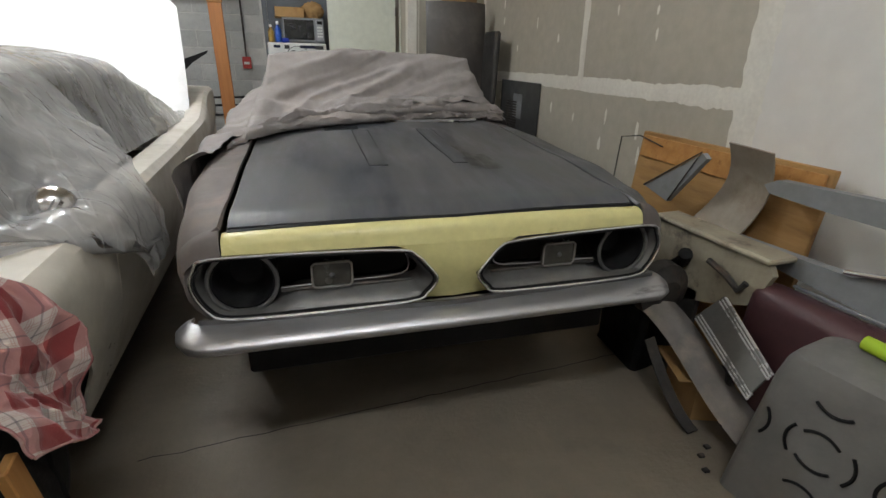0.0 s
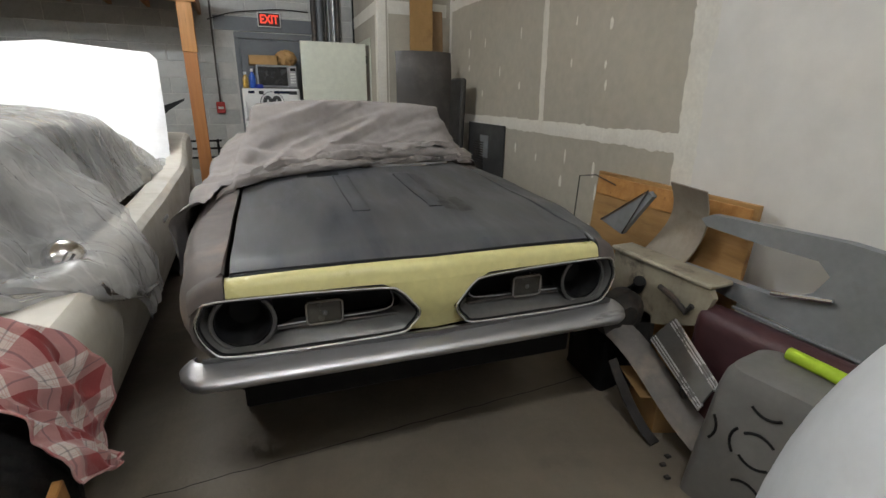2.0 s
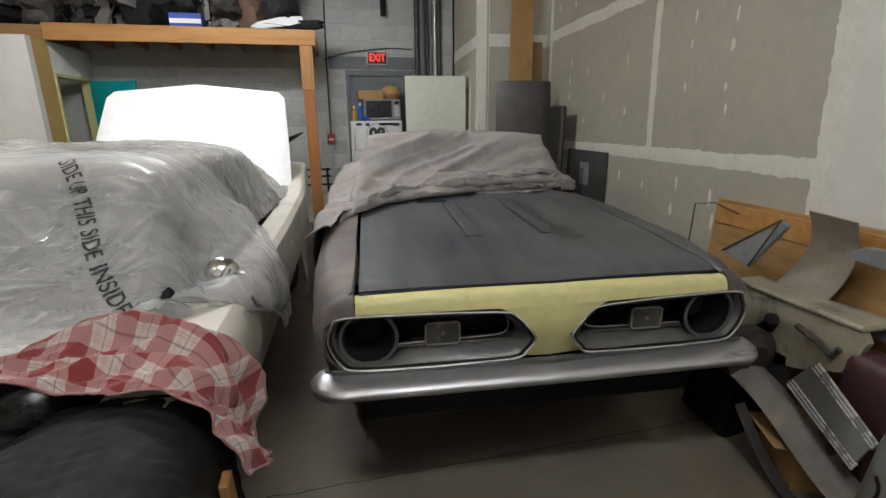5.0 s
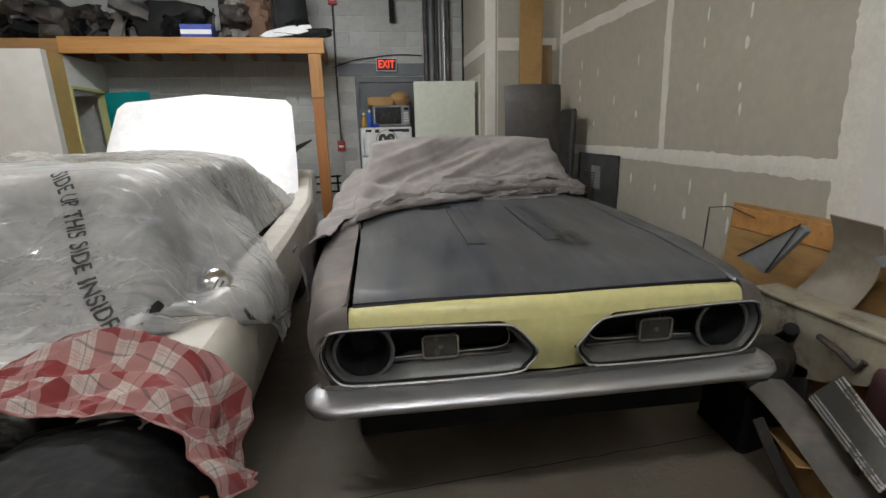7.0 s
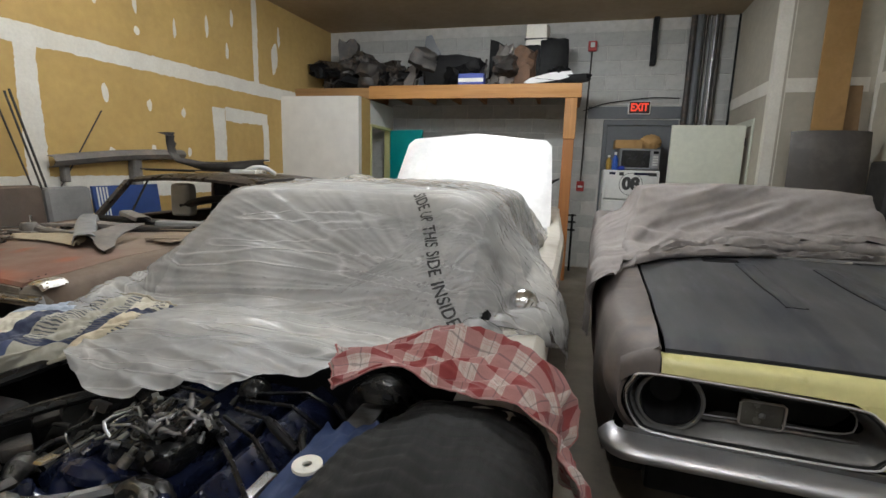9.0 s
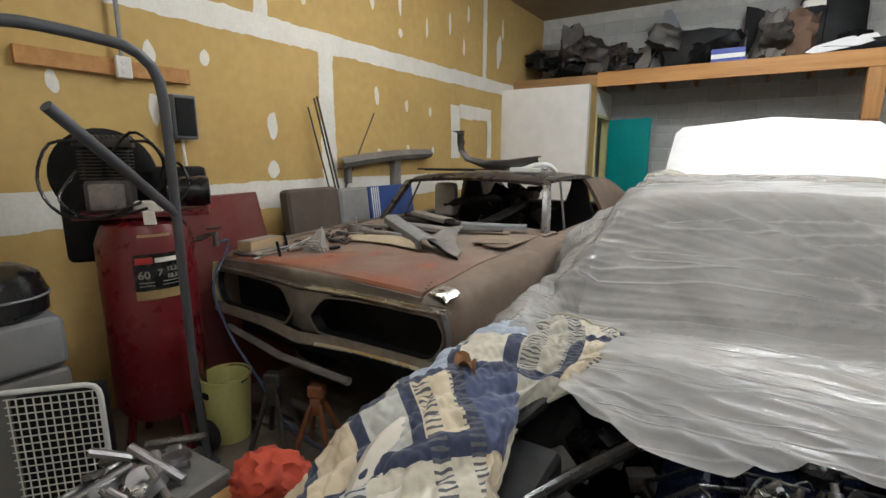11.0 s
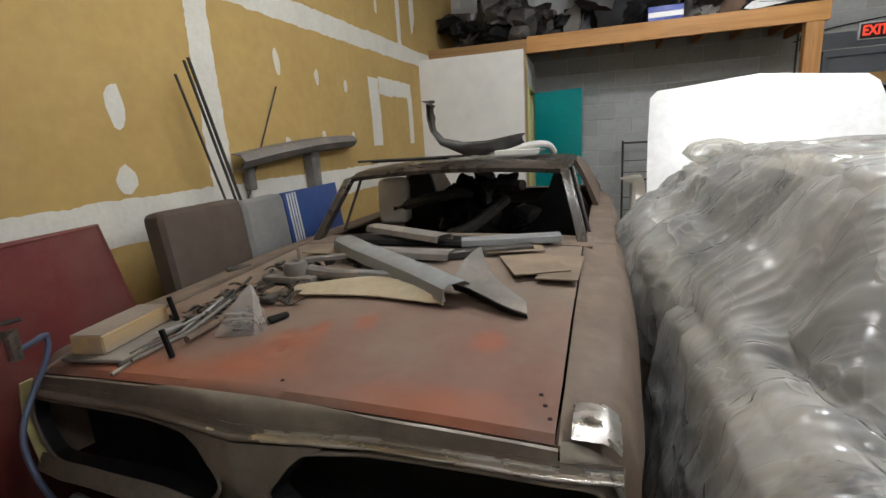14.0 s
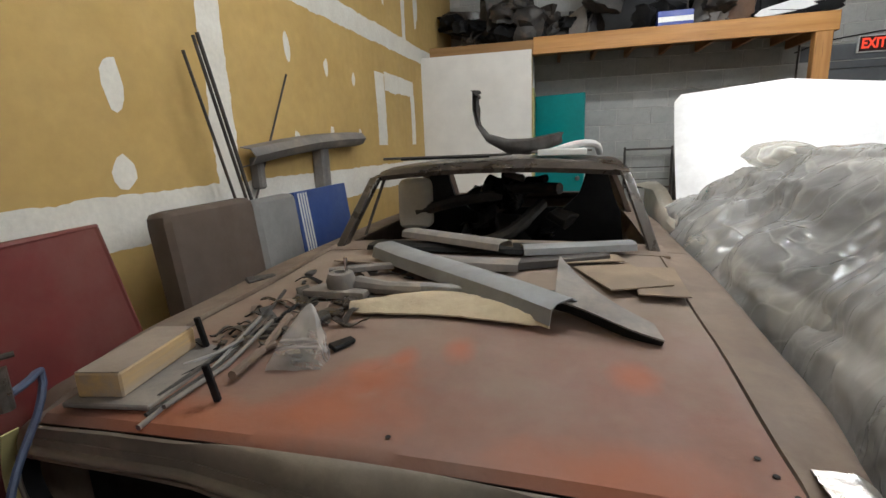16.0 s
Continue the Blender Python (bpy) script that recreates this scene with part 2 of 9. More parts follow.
    nt.links.new(ns.outputs["Fac"], mr.inputs["Value"])
    col = mixc(1.0, col, mr.outputs["Result"], "MULTIPLY")
    nt.links.new(col, b.inputs["Base Color"])
    wv = nt.nodes.new("ShaderNodeTexNoise")
    wv.inputs["Scale"].default_value = 260
    nt.links.new(uv.outputs["UV"], wv.inputs["Vector"])
    bp = nt.nodes.new("ShaderNodeBump")
    bp.inputs["Strength"].default_value, bp.inputs["Distance"].default_value = 0.3, 0.004
    nt.links.new(wv.outputs["Fac"], bp.inputs["Height"])
    nt.links.new(bp.outputs["Normal"], b.inputs["Normal"])
    return m


def film_plastic(name, alpha, tint, creases=1.0, pulled=True, gloss=0.55):
    """Thin milky sheeting: most light passes, some scatters, and crisp creases catch the lamps."""
    m = bpy.data.materials.new(name)
    m.use_nodes = True
    nt = m.node_tree
    nt.nodes.remove(nt.nodes["Principled BSDF"])
    out = nt.nodes["Material Output"]
    tc = nt.nodes.new("ShaderNodeTexCoord")

    def tex(scale, detail, distort, stretch, turn=0.0):
        mp = nt.nodes.new("ShaderNodeMapping")
        mp.inputs["Scale"].default_value = stretch
        mp.inputs["Rotation"].default_value = (0, 0, radians(turn))
        nt.links.new(tc.outputs["Object"], mp.inputs["Vector"])
        n = nt.nodes.new("ShaderNodeTexNoise")
        n.inputs["Scale"].default_value, n.inputs["Detail"].default_value, n.inputs["Distortion"].default_value = scale, detail, distort
        nt.links.new(mp.outputs["Vector"], n.inputs["Vector"])
        return n.outputs["Fac"]

    def ranged(src, lo, hi, to_lo, to_hi):
        r = nt.nodes.new("ShaderNodeMapRange")
        for k, v in (("From Min", lo), ("From Max", hi), ("To Min", to_lo), ("To Max", to_hi)):
            r.inputs[k].default_value = v
        nt.links.new(src, r.inputs["Value"])
        return r.outputs["Result"]

    def ridge(src, width):
        a = nt.nodes.new("ShaderNodeMath")
        a.operation = "SUBTRACT"
        a.inputs[1].default_value = 0.5
        nt.links.new(src, a.inputs[0])
        c = nt.nodes.new("ShaderNodeMath")
        c.operation = "ABSOLUTE"
        nt.links.new(a.outputs[0], c.inputs[0])
        return ranged(c.outputs[0], 0.0, width, 1.0, 0.0)

    normal = None
    white = None
    layers = ((tex(1.3, 2, 0.10, (0.30, 3.6, 0.9), 9), 0.012, 0.8, 0.010, 0.26), (tex(1.9, 2, 0.12, (0.32, 2.6, 1.1), -12), 0.012, 0.6, 0.008, 0.18), (tex(8, 4, 0.5, (0.6, 1.5, 0.9), 14), 0.05, 0.16, 0.004, 0.05))
    layers = layers if pulled else ((tex(2.2, 3, 0.6, (1.2, 1.0, 0.5), 20), 0.016, 0.7, 0.007, 0.12), (tex(4.0, 2, 0.3, (0.8, 1.3, 0.6), -25), 0.014, 0.5, 0.005, 0.07), layers[-1])
    for src, width, strength, far, mark in layers:
        line = ridge(src, width)
        bp = nt.nodes.new("ShaderNodeBump")
        bp.inputs["Strength"].default_value, bp.inputs["Distance"].default_value = strength * creases, far
        nt.links.new(line, bp.inputs["Height"])
        if normal:
            nt.links.new(normal, bp.inputs["Normal"])
        normal = bp.outputs["Normal"]
        mk = nt.nodes.new("ShaderNodeMath")
        mk.operation = "MULTIPLY_ADD"
        mk.inputs[1].default_value = mark
        nt.links.new(line, mk.inputs[0])
        if white:
            nt.links.new(white, mk.inputs[2])
        else:
            mk.inputs[2].default_value = 0.0
        white = mk.outputs[0]
    df = nt.nodes.new("ShaderNodeBsdfDiffuse")
    tl = nt.nodes.new("ShaderNodeBsdfTranslucent")
    tr = nt.nodes.new("ShaderNodeBsdfTransparent")
    gl = nt.nodes.new("ShaderNodeBsdfGlossy")
    gl.inputs["Roughness"].default_value = 0.24 if pulled else 0.15
    gl.inputs["Color"].default_value = (0.9, 0.9, 0.9, 1)
    for sh in (df, tl):
        sh.inputs["Color"].default_value = (*tint, 1)
    for sh in (df, tl, gl):
        nt.links.new(normal, sh.inputs["Normal"])

    def blend(fac, a, c):
        x = nt.nodes.new("ShaderNodeMixShader")
        if isinstance(fac, float):
            x.inputs[0].default_value = fac
        else:
            nt.links.new(fac, x.inputs[0])
        nt.links.new(a, x.inputs[1]), nt.links.new(c, x.inputs[2])
        return x.outputs[0]

    milk = blend(0.26, df.outputs[0], tl.outputs[0])
    haze = nt.nodes.new("ShaderNodeMath")
    haze.operation, haze.use_clamp = "ADD", True
    nt.links.new(ranged(tex(2.2, 7, 0.6, (0.8, 1.4, 1)), 0.3, 0.7, alpha - 0.16, alpha + 0.16), haze.inputs[0])
    nt.links.new(white, haze.inputs[1])
    body = blend(haze.outputs[0], tr.outputs[0], milk)
    fr = nt.nodes.new("ShaderNodeFresnel")
    fr.inputs["IOR"].default_value = 1.5
    nt.links.new(normal, fr.inputs["Normal"])
    half = nt.nodes.new("ShaderNodeMath")
    half.operation = "MULTIPLY"
    half.inputs[1].default_value = gloss
    nt.links.new(fr.outputs[0], half.inputs[0])
    nt.links.new(blend(half.outputs[0], body, gl.outputs[0]), out.inputs["Surface"])
    return m


M_plastic = film_plastic("milky_plastic_film", 0.52, (0.91, 0.91, 0.90), 0.8)
M_clear_film = film_plastic("thin_plastic_film", 0.40, (0.91, 0.91, 0.90), 0.8, False, 0.9)
M_side_film = film_plastic("hanging_plastic_film", 0.46, (0.91, 0.91, 0.90), 0.8, False, 0.9)
M_wad = film_plastic("bunched_plastic", 0.42, (0.90, 0.87, 0.78), 0.8)
M_bag = film_plastic("clear_plastic_bag", 0.3, (0.85, 0.85, 0.84))
M_plaid = cloth_pattern("red_plaid_flannel", [(0.50, 0.43, 0.39), (0.36, 0.175, 0.165), (0.225, 0.034, 0.034), (0.035, 0.03, 0.055)], 0.095, 12, plaid=True)
M_quilt = cloth_pattern("patchwork_quilt_cloth", [(0.66, 0.58, 0.43), (0.52, 0.55, 0.53), (0.64, 0.60, 0.50), (0.38, 0.44, 0.53), (0.62, 0.53, 0.38), (0.44, 0.42, 0.35), (0.60, 0.57, 0.48), (0.07, 0.09, 0.17), (0.52, 0.53, 0.50)], 0.16, 38, ticks=0.017, sash=(0.04, 0.05, 0.095))
M_dark_glass = pbr("dusty_window_glass", (0.025, 0.027, 0.028), (0.045, 0.045, 0.044), 3, 0.15, bump=0.0, alpha=0.72)
M_dusty_glass = pbr("dust_coated_glass", (0.34, 0.325, 0.31), (0.24, 0.23, 0.22), 3, 0.5, bump=0.0, alpha=0.55)
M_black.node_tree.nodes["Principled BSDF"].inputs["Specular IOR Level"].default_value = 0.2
M_ink = pbr("black_ink", (0.035, 0.035, 0.035), None, 4, 0.5, bump=0)
M_blue_paint = pbr("engine_blue", (0.010, 0.015, 0.042), (0.006, 0.008, 0.018), 7, 0.2, bump=0.08, bump_scale=30)
M_alu = pbr("cast_aluminium", (0.30, 0.295, 0.28), (0.06, 0.058, 0.055), 14, 0.35, 0.9, bump=0.3, bump_scale=80)
M_maroon_int = pbr("red_interior", (0.22, 0.03, 0.03), None, 3, 0.6)


def hood_rust():
    """Faded red paint under grey-tan dust that thickens towards the windscreen, with an orange rust bloom round the dents."""
    m = pbr("faded_red_hood", (0.185, 0.088, 0.064), (0.20, 0.118, 0.09), 2.2, 0.7, bump=0.08)
    nt = m.node_tree
    b = nt.nodes["Principled BSDF"]
    base = b.inputs["Base Color"].links[0].from_socket
    tc = nt.nodes.new("ShaderNodeTexCoord")
    sep = nt.nodes.new("ShaderNodeSeparateXYZ")
    nt.links.new(tc.outputs["Object"], sep.inputs[0])
    ns = nt.nodes.new("ShaderNodeTexNoise")
    ns.inputs["Scale"].default_value, ns.inputs["Detail"].default_value, ns.inputs["Roughness"].default_value = 3.2, 8, 0.62
    nt.links.new(tc.outputs["Object"], ns.inputs["Vector"])

    def calc(op, a, c):
        n = nt.nodes.new("ShaderNodeMath")
        n.operation = op
        for sock, v in zip(n.inputs, (a, c)):
            if isinstance(v, (int, float)):
                sock.default_value = v
            else:
                nt.links.new(v, sock)
        return n.outputs[0]

    def blend(fac, a, c):
        x = nt.nodes.new("ShaderNodeMix")
        x.data_type = "RGBA"
        nt.links.new(fac, x.inputs[0])
        nt.links.new(a, x.inputs[6])
        x.inputs[7].default_value = (*c, 1)
        return x.outputs[2]

    def ramp(src, lo, hi):
        r = nt.nodes.new("ShaderNodeMapRange")
        r.inputs["From Min"].default_value, r.inputs["From Max"].default_value = lo, hi
        nt.links.new(src, r.inputs["Value"])
        return r.outputs["Result"]

    def bloom(cx, cy, rad, squeeze=1.0):
        dx = calc("MULTIPLY", calc("SUBTRACT", sep.outputs[0], cx), squeeze)
        dy = calc("SUBTRACT", sep.outputs[1], cy)
        d = calc("SQRT", calc("ADD", calc("MULTIPLY", dx, dx), calc("MULTIPLY", dy, dy)), 0)
        return ramp(calc("ADD", d, calc("MULTIPLY", calc("SUBTRACT", ns.outputs["Fac"], 0.5), rad * 1.6)), rad, rad * 0.2)

    dust = ramp(calc("ADD", sep.outputs[1], calc("MULTIPLY", calc("SUBTRACT", ns.outputs["Fac"], 0.5), 1.6)), 0.15, 0.75)
    col = blend(dust, base, (0.205, 0.155, 0.12))
    for cx, cy, rad, sq in ((-0.05, 0.25, 0.13, 1.0), (-0.08, 0.12, 0.10, 0.5), (-0.35, 0.06, 0.10, 0.35), (0.12, 0.40, 0.07, 1.4), (0.0, 0.34, 0.07, 1.6), (0.45, 0.04, 0.12, 0.5), (0.50, 0.36, 0.06, 1.0)):
        col = blend(calc("MULTIPLY", bloom(cx, cy, rad, sq), 0.7), col, (0.30, 0.088, 0.038))
    nt.links.new(col, b.inputs["Base Color"])
    return m


M_hood_rust = hood_rust()

# ---------------------------------------------------------------- mesh tools
from mathutils.bvhtree import BVHTree


def mesh_ob(name, bm, material, smooth=None):
    me = bpy.data.meshes.new(name)
    bm.normal_update()
    bm.to_mesh(me)
    bm.free()
    for mm in material if isinstance(material, (list, tuple)) else [material]:
        me.materials.append(mm)
    if smooth is not None:
        me.shade_smooth()
        me.set_sharp_from_angle(angle=radians(smooth))
    return new(name, me)


def thing(name, label, category, x=0, y=0, z=0, rz=0, group="", rx=0, ry=0, kind=""):
    ob = new(name)
    ob.matrix_basis = pose(x, y, z, rx, ry, rz)
    ob.empty_display_size = 0.1
    return tagged(ob, label, category, group, kind)


def part(name, bm, material, parent, label="", smooth=35):
    ob = mesh_ob(name, bm, material, smooth)
    ob.parent = parent
    return tagged(ob, label) if label else ob


def single(name, bm, material, label, category, group="", kind="", smooth=35):
    return tagged(mesh_ob(name, bm, material, smooth), label, category, group, kind)


def add_box(bm, x0, y0, z0, x1, y1, z1, bevel=0.0, m=None, seg=1):
    ret = bmesh.ops.create_cube(bm, size=1)
    vs = ret["verts"]
    bmesh.ops.scale(bm, vec=(x1 - x0, y1 - y0, z1 - z0), verts=vs)
    bmesh.ops.translate(bm, vec=((x0 + x1) / 2, (y0 + y1) / 2, (z0 + z1) / 2), verts=vs)
    if bevel:
        es = list({e for v in vs for e in v.link_edges})
        r = bmesh.ops.bevel(bm, geom=es, offset=bevel, segments=seg, affect="EDGES", profile=0.6)
        vs = list({v for f in r["faces"] for v in f.verts} | {v for v in vs if v.is_valid})
    if m is not None:
        bmesh.ops.transform(bm, matrix=m, verts=vs)
    return bm


def boxm(x0, y0, z0, x1, y1, z1, bevel=0.0, m=None, seg=1):
    return add_box(bmesh.new(), x0, y0, z0, x1, y1, z1, bevel, m, seg)


def grid_from(bm, rows, closed_u=False, closed_v=False, mat=0):
    """Faces between rows of points (each row the same count)."""
    vs = [[bm.verts.new(p) for p in row] for row in rows]
    n, k = len(vs), len(vs[0])
    for i in range(n if closed_v else n - 1):
        for j in range(k if closed_u else k - 1):
            a, b, c, d = vs[i][j], vs[i][(j + 1) % k], vs[(i + 1) % n][(j + 1) % k], vs[(i + 1) % n][j]
            if len({a, b, c, d}) == 4:
                f = bm.faces.new((a, b, c, d))
                f.material_index = mat
    return vs


def cap(bm, ring, flip=False):
    try:
        bm.faces.new(ring[::-1] if flip else ring)
    except ValueError:
        pass


def tube(bm, pts, r, n=10, closed=False, caps=True):
    """A round bar along points; r a number or a list."""
    pts = [Vector(p) for p in pts]
    k = len(pts)
    rings, side = [], None
    for i, p in enumerate(pts):
        a = pts[i - 1] if (i or closed) else p
        b = pts[(i + 1) % k] if (i < k - 1 or closed) else p
        t = (b - a).normalized() if (b - a).length > 1e-9 else Vector((0, 0, 1))
        if side is None:
            side = t.cross(Vector((0, 0, 1)))
            if side.length < 0.1:
                side = t.cross(Vector((1, 0, 0)))
        side = (side - t * side.dot(t)).normalized()
        up = t.cross(side)
        rr = r[i] if isinstance(r, (list, tuple)) else r
        rings.append([p + side * (rr * math.cos(2 * math.pi * j / n)) + up * (rr * math.sin(2 * math.pi * j / n)) for j in range(n)])
    vs = grid_from(bm, rings, closed_u=True, closed_v=closed)
    if caps and not closed:
        cap(bm, vs[0], True), cap(bm, vs[-1])
    return bm


def tubem(pts, r, n=10, closed=False):
    return tube(bmesh.new(), pts, r, n, closed)


def lathe(bm, profile, n=28, axis="z", centre=(0, 0, 0)):
    """Turn a profile of (radius, height) about an axis."""
    cx, cy, cz = centre
    rows = []
    for r, h in profile:
        ring = []
        for j in range(n):
            c, s = r * math.cos(2 * math.pi * j / n), r * math.sin(2 * math.pi * j / n)
            ring.append({"z": (cx + c, cy + s, cz + h), "y": (cx + c, cy + h, cz + s), "x": (cx + h, cy + c, cz + s)}[axis])
        rows.append(ring)
    vs = grid_from(bm, rows, closed_u=True)
    if profile[0][0] > 1e-6:
        cap(bm, vs[0], True)
    if profile[-1][0] > 1e-6:
        cap(bm, vs[-1])
    bmesh.ops.recalc_face_normals(bm, faces=bm.faces[:])
    return bm


def slab(bm, outline, depth, axis="y", at=0.0):
    """A flat plate cut to an outline of (a, b) points, with thickness."""
    def put(a, b, d):
        return {"y": (a, at + d, b), "x": (at + d, a, b), "z": (a, b, at + d)}[axis]
    f = [bm.verts.new(put(a, b, 0)) for a, b in outline]
    k = [bm.verts.new(put(a, b, depth)) for a, b in outline]
    bm.faces.new(f)
    bm.faces.new(k[::-1])
    for i in range(len(f)):
        j = (i + 1) % len(f)
        bm.faces.new((f[i], k[i], k[j], f[j]))
    bmesh.ops.recalc_face_normals(bm, faces=bm.faces[:])
    return bm


def thicken(bm, t):
    """Give an open sheet a thickness."""
    bmesh.ops.recalc_face_normals(bm, faces=bm.faces[:])
    bmesh.ops.solidify(bm, geom=bm.faces[:], thickness=t)
    return bm


def jag(bm, amount, scale=3.0, seed=0.0):
    for v in bm.verts:
        v.co += amount * noise.noise_vector(v.co * scale + Vector((seed, seed * 1.7, -seed)))
    return bm


def lerp(a, b, t):
    return a + (b - a) * t


def curve_at(keys, x):
    """Piecewise smooth value from (x, value) keys."""
    if x <= keys[0][0]:
        return keys[0][1]
    for (a, va), (b, vb) in zip(keys, keys[1:]):
        if x <= b:
            t = (x - a) / (b - a)
            return lerp(va, vb, t * t * (3 - 2 * t))
    return keys[-1][1]


def line_at(keys, x):
    if x <= keys[0][0]:
        return keys[0][1]
    for (a, va), (b, vb) in zip(keys, keys[1:]):
        if x <= b:
            return lerp(va, vb, (x - a) / (b - a))
    return keys[-1][1]


def spline(keys, n):
    """Points along a smooth line through key points, evenly by length."""
    k = [Vector(p) for p in keys]
    k = [k[0] * 2 - k[1]] + k + [k[-1] * 2 - k[-2]]
    out = []
    for i in range(1, len(k) - 2):
        p0, p1, p2, p3 = k[i - 1:i + 3]
        for j in range(12):
            t = j / 12
            out.append(0.5 * (2 * p1 + (p2 - p0) * t + (2 * p0 - 5 * p1 + 4 * p2 - p3) * t * t + (3 * p1 - p0 - 3 * p2 + p3) * t ** 3))
    out.append(k[-2])
    acc = [0.0]
    for a, b in zip(out, out[1:]):
        acc.append(acc[-1] + (b - a).length)
    res, m = [], 0
    for i in range(n):
        want = acc[-1] * i / (n - 1)
        while m < len(acc) - 2 and acc[m + 1] < want:
            m += 1
        d = acc[m + 1] - acc[m]
        res.append(out[m].lerp(out[m + 1], (want - acc[m]) / d if d > 1e-9 else 0))
    return res


def drape(section, v0, v1, nv, ns, wrinkle, thick=0.0, start=None, stop=None):
    """Cloth hung over something: section(v) gives key points across it; wrinkle(p, s, t) the height of the folds."""
    rows = [spline(section(lerp(v0, v1, i / nv)), ns) for i in range(nv + 1)]
    if start:  # the hem does not run straight: each column begins at its own place
        flat, rows, first = rows, [], [v0 + 0.1 * (v1 - v0)] * ns
        for _ in range(12):
            first = [lerp(y, start(flat[max(0, min(nv, int(nv * (y - v0) / (v1 - v0))))][j].x), 0.5) for j, y in enumerate(first)]
        last = [v1] * ns
        if stop:
            for _ in range(12):
                last = [lerp(y, stop(flat[max(0, min(nv, int(nv * (y - v0) / (v1 - v0))))][j].x), 0.5) for j, y in enumerate(last)]
        for i in range(nv + 1):
            line = []
            for j in range(ns):
                k = nv * lerp((first[j] - v0) / (v1 - v0), (last[j] - v0) / (v1 - v0), i / nv)
                a = min(nv - 1, max(0, int(k)))
                line.append(flat[a][j].lerp(flat[a + 1][j], min(1, max(0, k - a))))
            rows.append(line)
    norm = []
    for i, r in enumerate(rows):
        line = []
        for j, p in enumerate(r):
            a = rows[min(i + 1, nv)][j] - rows[max(i - 1, 0)][j]
            b = r[min(j + 1, ns - 1)] - r[max(j - 1, 0)]
            n = b.cross(a)
            line.append(n.normalized() if n.length > 1e-9 else Vector((0, 0, 1)))
        norm.append(line)
    bm = bmesh.new()
    uvl = bm.loops.layers.uv.new("UVMap")
    pts = [[p + norm[i][j] * wrinkle(p, j / (ns - 1), i / nv) for j, p in enumerate(r)] for i, r in enumerate(rows)]
    vs = grid_from(bm, pts)
    wid = sum((b - a).length for a, b in zip(rows[nv // 2], rows[nv // 2][1:]))
    lng = sum((rows[i + 1][ns // 2] - rows[i][ns // 2]).length for i in range(nv))
    where = {}
    for i, r in enumerate(vs):
        for j, v in enumerate(r):
            where[v] = (wid * j / (ns - 1), lng * i / nv)
    for f in bm.faces:
        for l in f.loops:
            l[uvl].uv = where[l.vert]
    if thick:
        bmesh.ops.solidify(bm, geom=bm.faces[:], thickness=thick)
    return bm, pts


def fold_noise(p, sx, sy, sz, seed=0.0):
    """Ridged folds, sharper at the crest."""
    return 1 - 2 * abs(noise.noise(Vector((p[0] * sx + seed, p[1] * sy - seed, p[2] * sz + seed * 2))))


def grid_bm(rows):
    bm = bmesh.new()
    grid_from(bm, rows)
    return bm

# ---------------------------------------------------------------- the room
CEIL = 3.62
LW = pose(-5.15, 1.8, 0, rz=-3.3)
RW = pose(1.88, 3.0, 0, rz=-3.5)
BACK = 6.68


def lw_x(y):
    return -5.15 + (y - 1.8) * 0.0577


def rw_x(y):
    return 1.88 + (y - 3.0) * 0.0612


def placed(ob, m):
    ob.matrix_basis = m
    return ob


floor = single("floor", boxm(-5.9, -4.2, -0.12, 2.6, 7.0, 0.0), M_floor, "grey stained concrete slab floor with a hairline crack", "floor", kind="structure")
wall_left = placed(single("wall_west", boxm(-0.15, -5.8, 0, 0, 5.1, CEIL), M_tan, "tan drywall with white taped seams", "wall", kind="structure"), LW)
wall_right = placed(single("wall_east", boxm(0, -3.98, 0, 0.15, 2.0, CEIL), M_grey_dry, "grey drywall with white taped seams", "wall", kind="structure"), RW)
primed = placed(single("wall_east_primed", boxm(-0.012, -6.9, 0, 0.15, -1.895, CEIL), M_white_wall, "white primed drywall panel", "wall", kind="structure"), RW)
jog = single("wall_jog", boxm(1.13, 4.98, 0, 2.2, 5.1, CEIL), M_grey_dry, "grey drywall face of a boxed-out corner", "wall", kind="structure")
jog_side = placed(single("wall_jog_side", boxm(0, 0, 0, 0.12, 1.75, CEIL), M_grey_dry, "grey drywall return wall beside the doorway", "wall", kind="structure"), pose(1.09, 4.98, 0, rz=-3.5))
single("wall_front", boxm(-5.9, -4.15, 0, 2.6, -4.0, CEIL), M_white_wall, "plain painted wall", "wall", kind="structure")
single("ceiling", boxm(-5.9, -4.2, CEIL, 2.6, 7.0, CEIL + 0.12), M_ceiling, "tan unpainted ceiling board", "ceiling", kind="structure")
wall_back = single("wall_north", boxm(-5.3, BACK + 0.008, 0, 2.4, BACK + 0.2, CEIL), M_mortar, "grey concrete block wall in running bond", "wall", kind="structure")


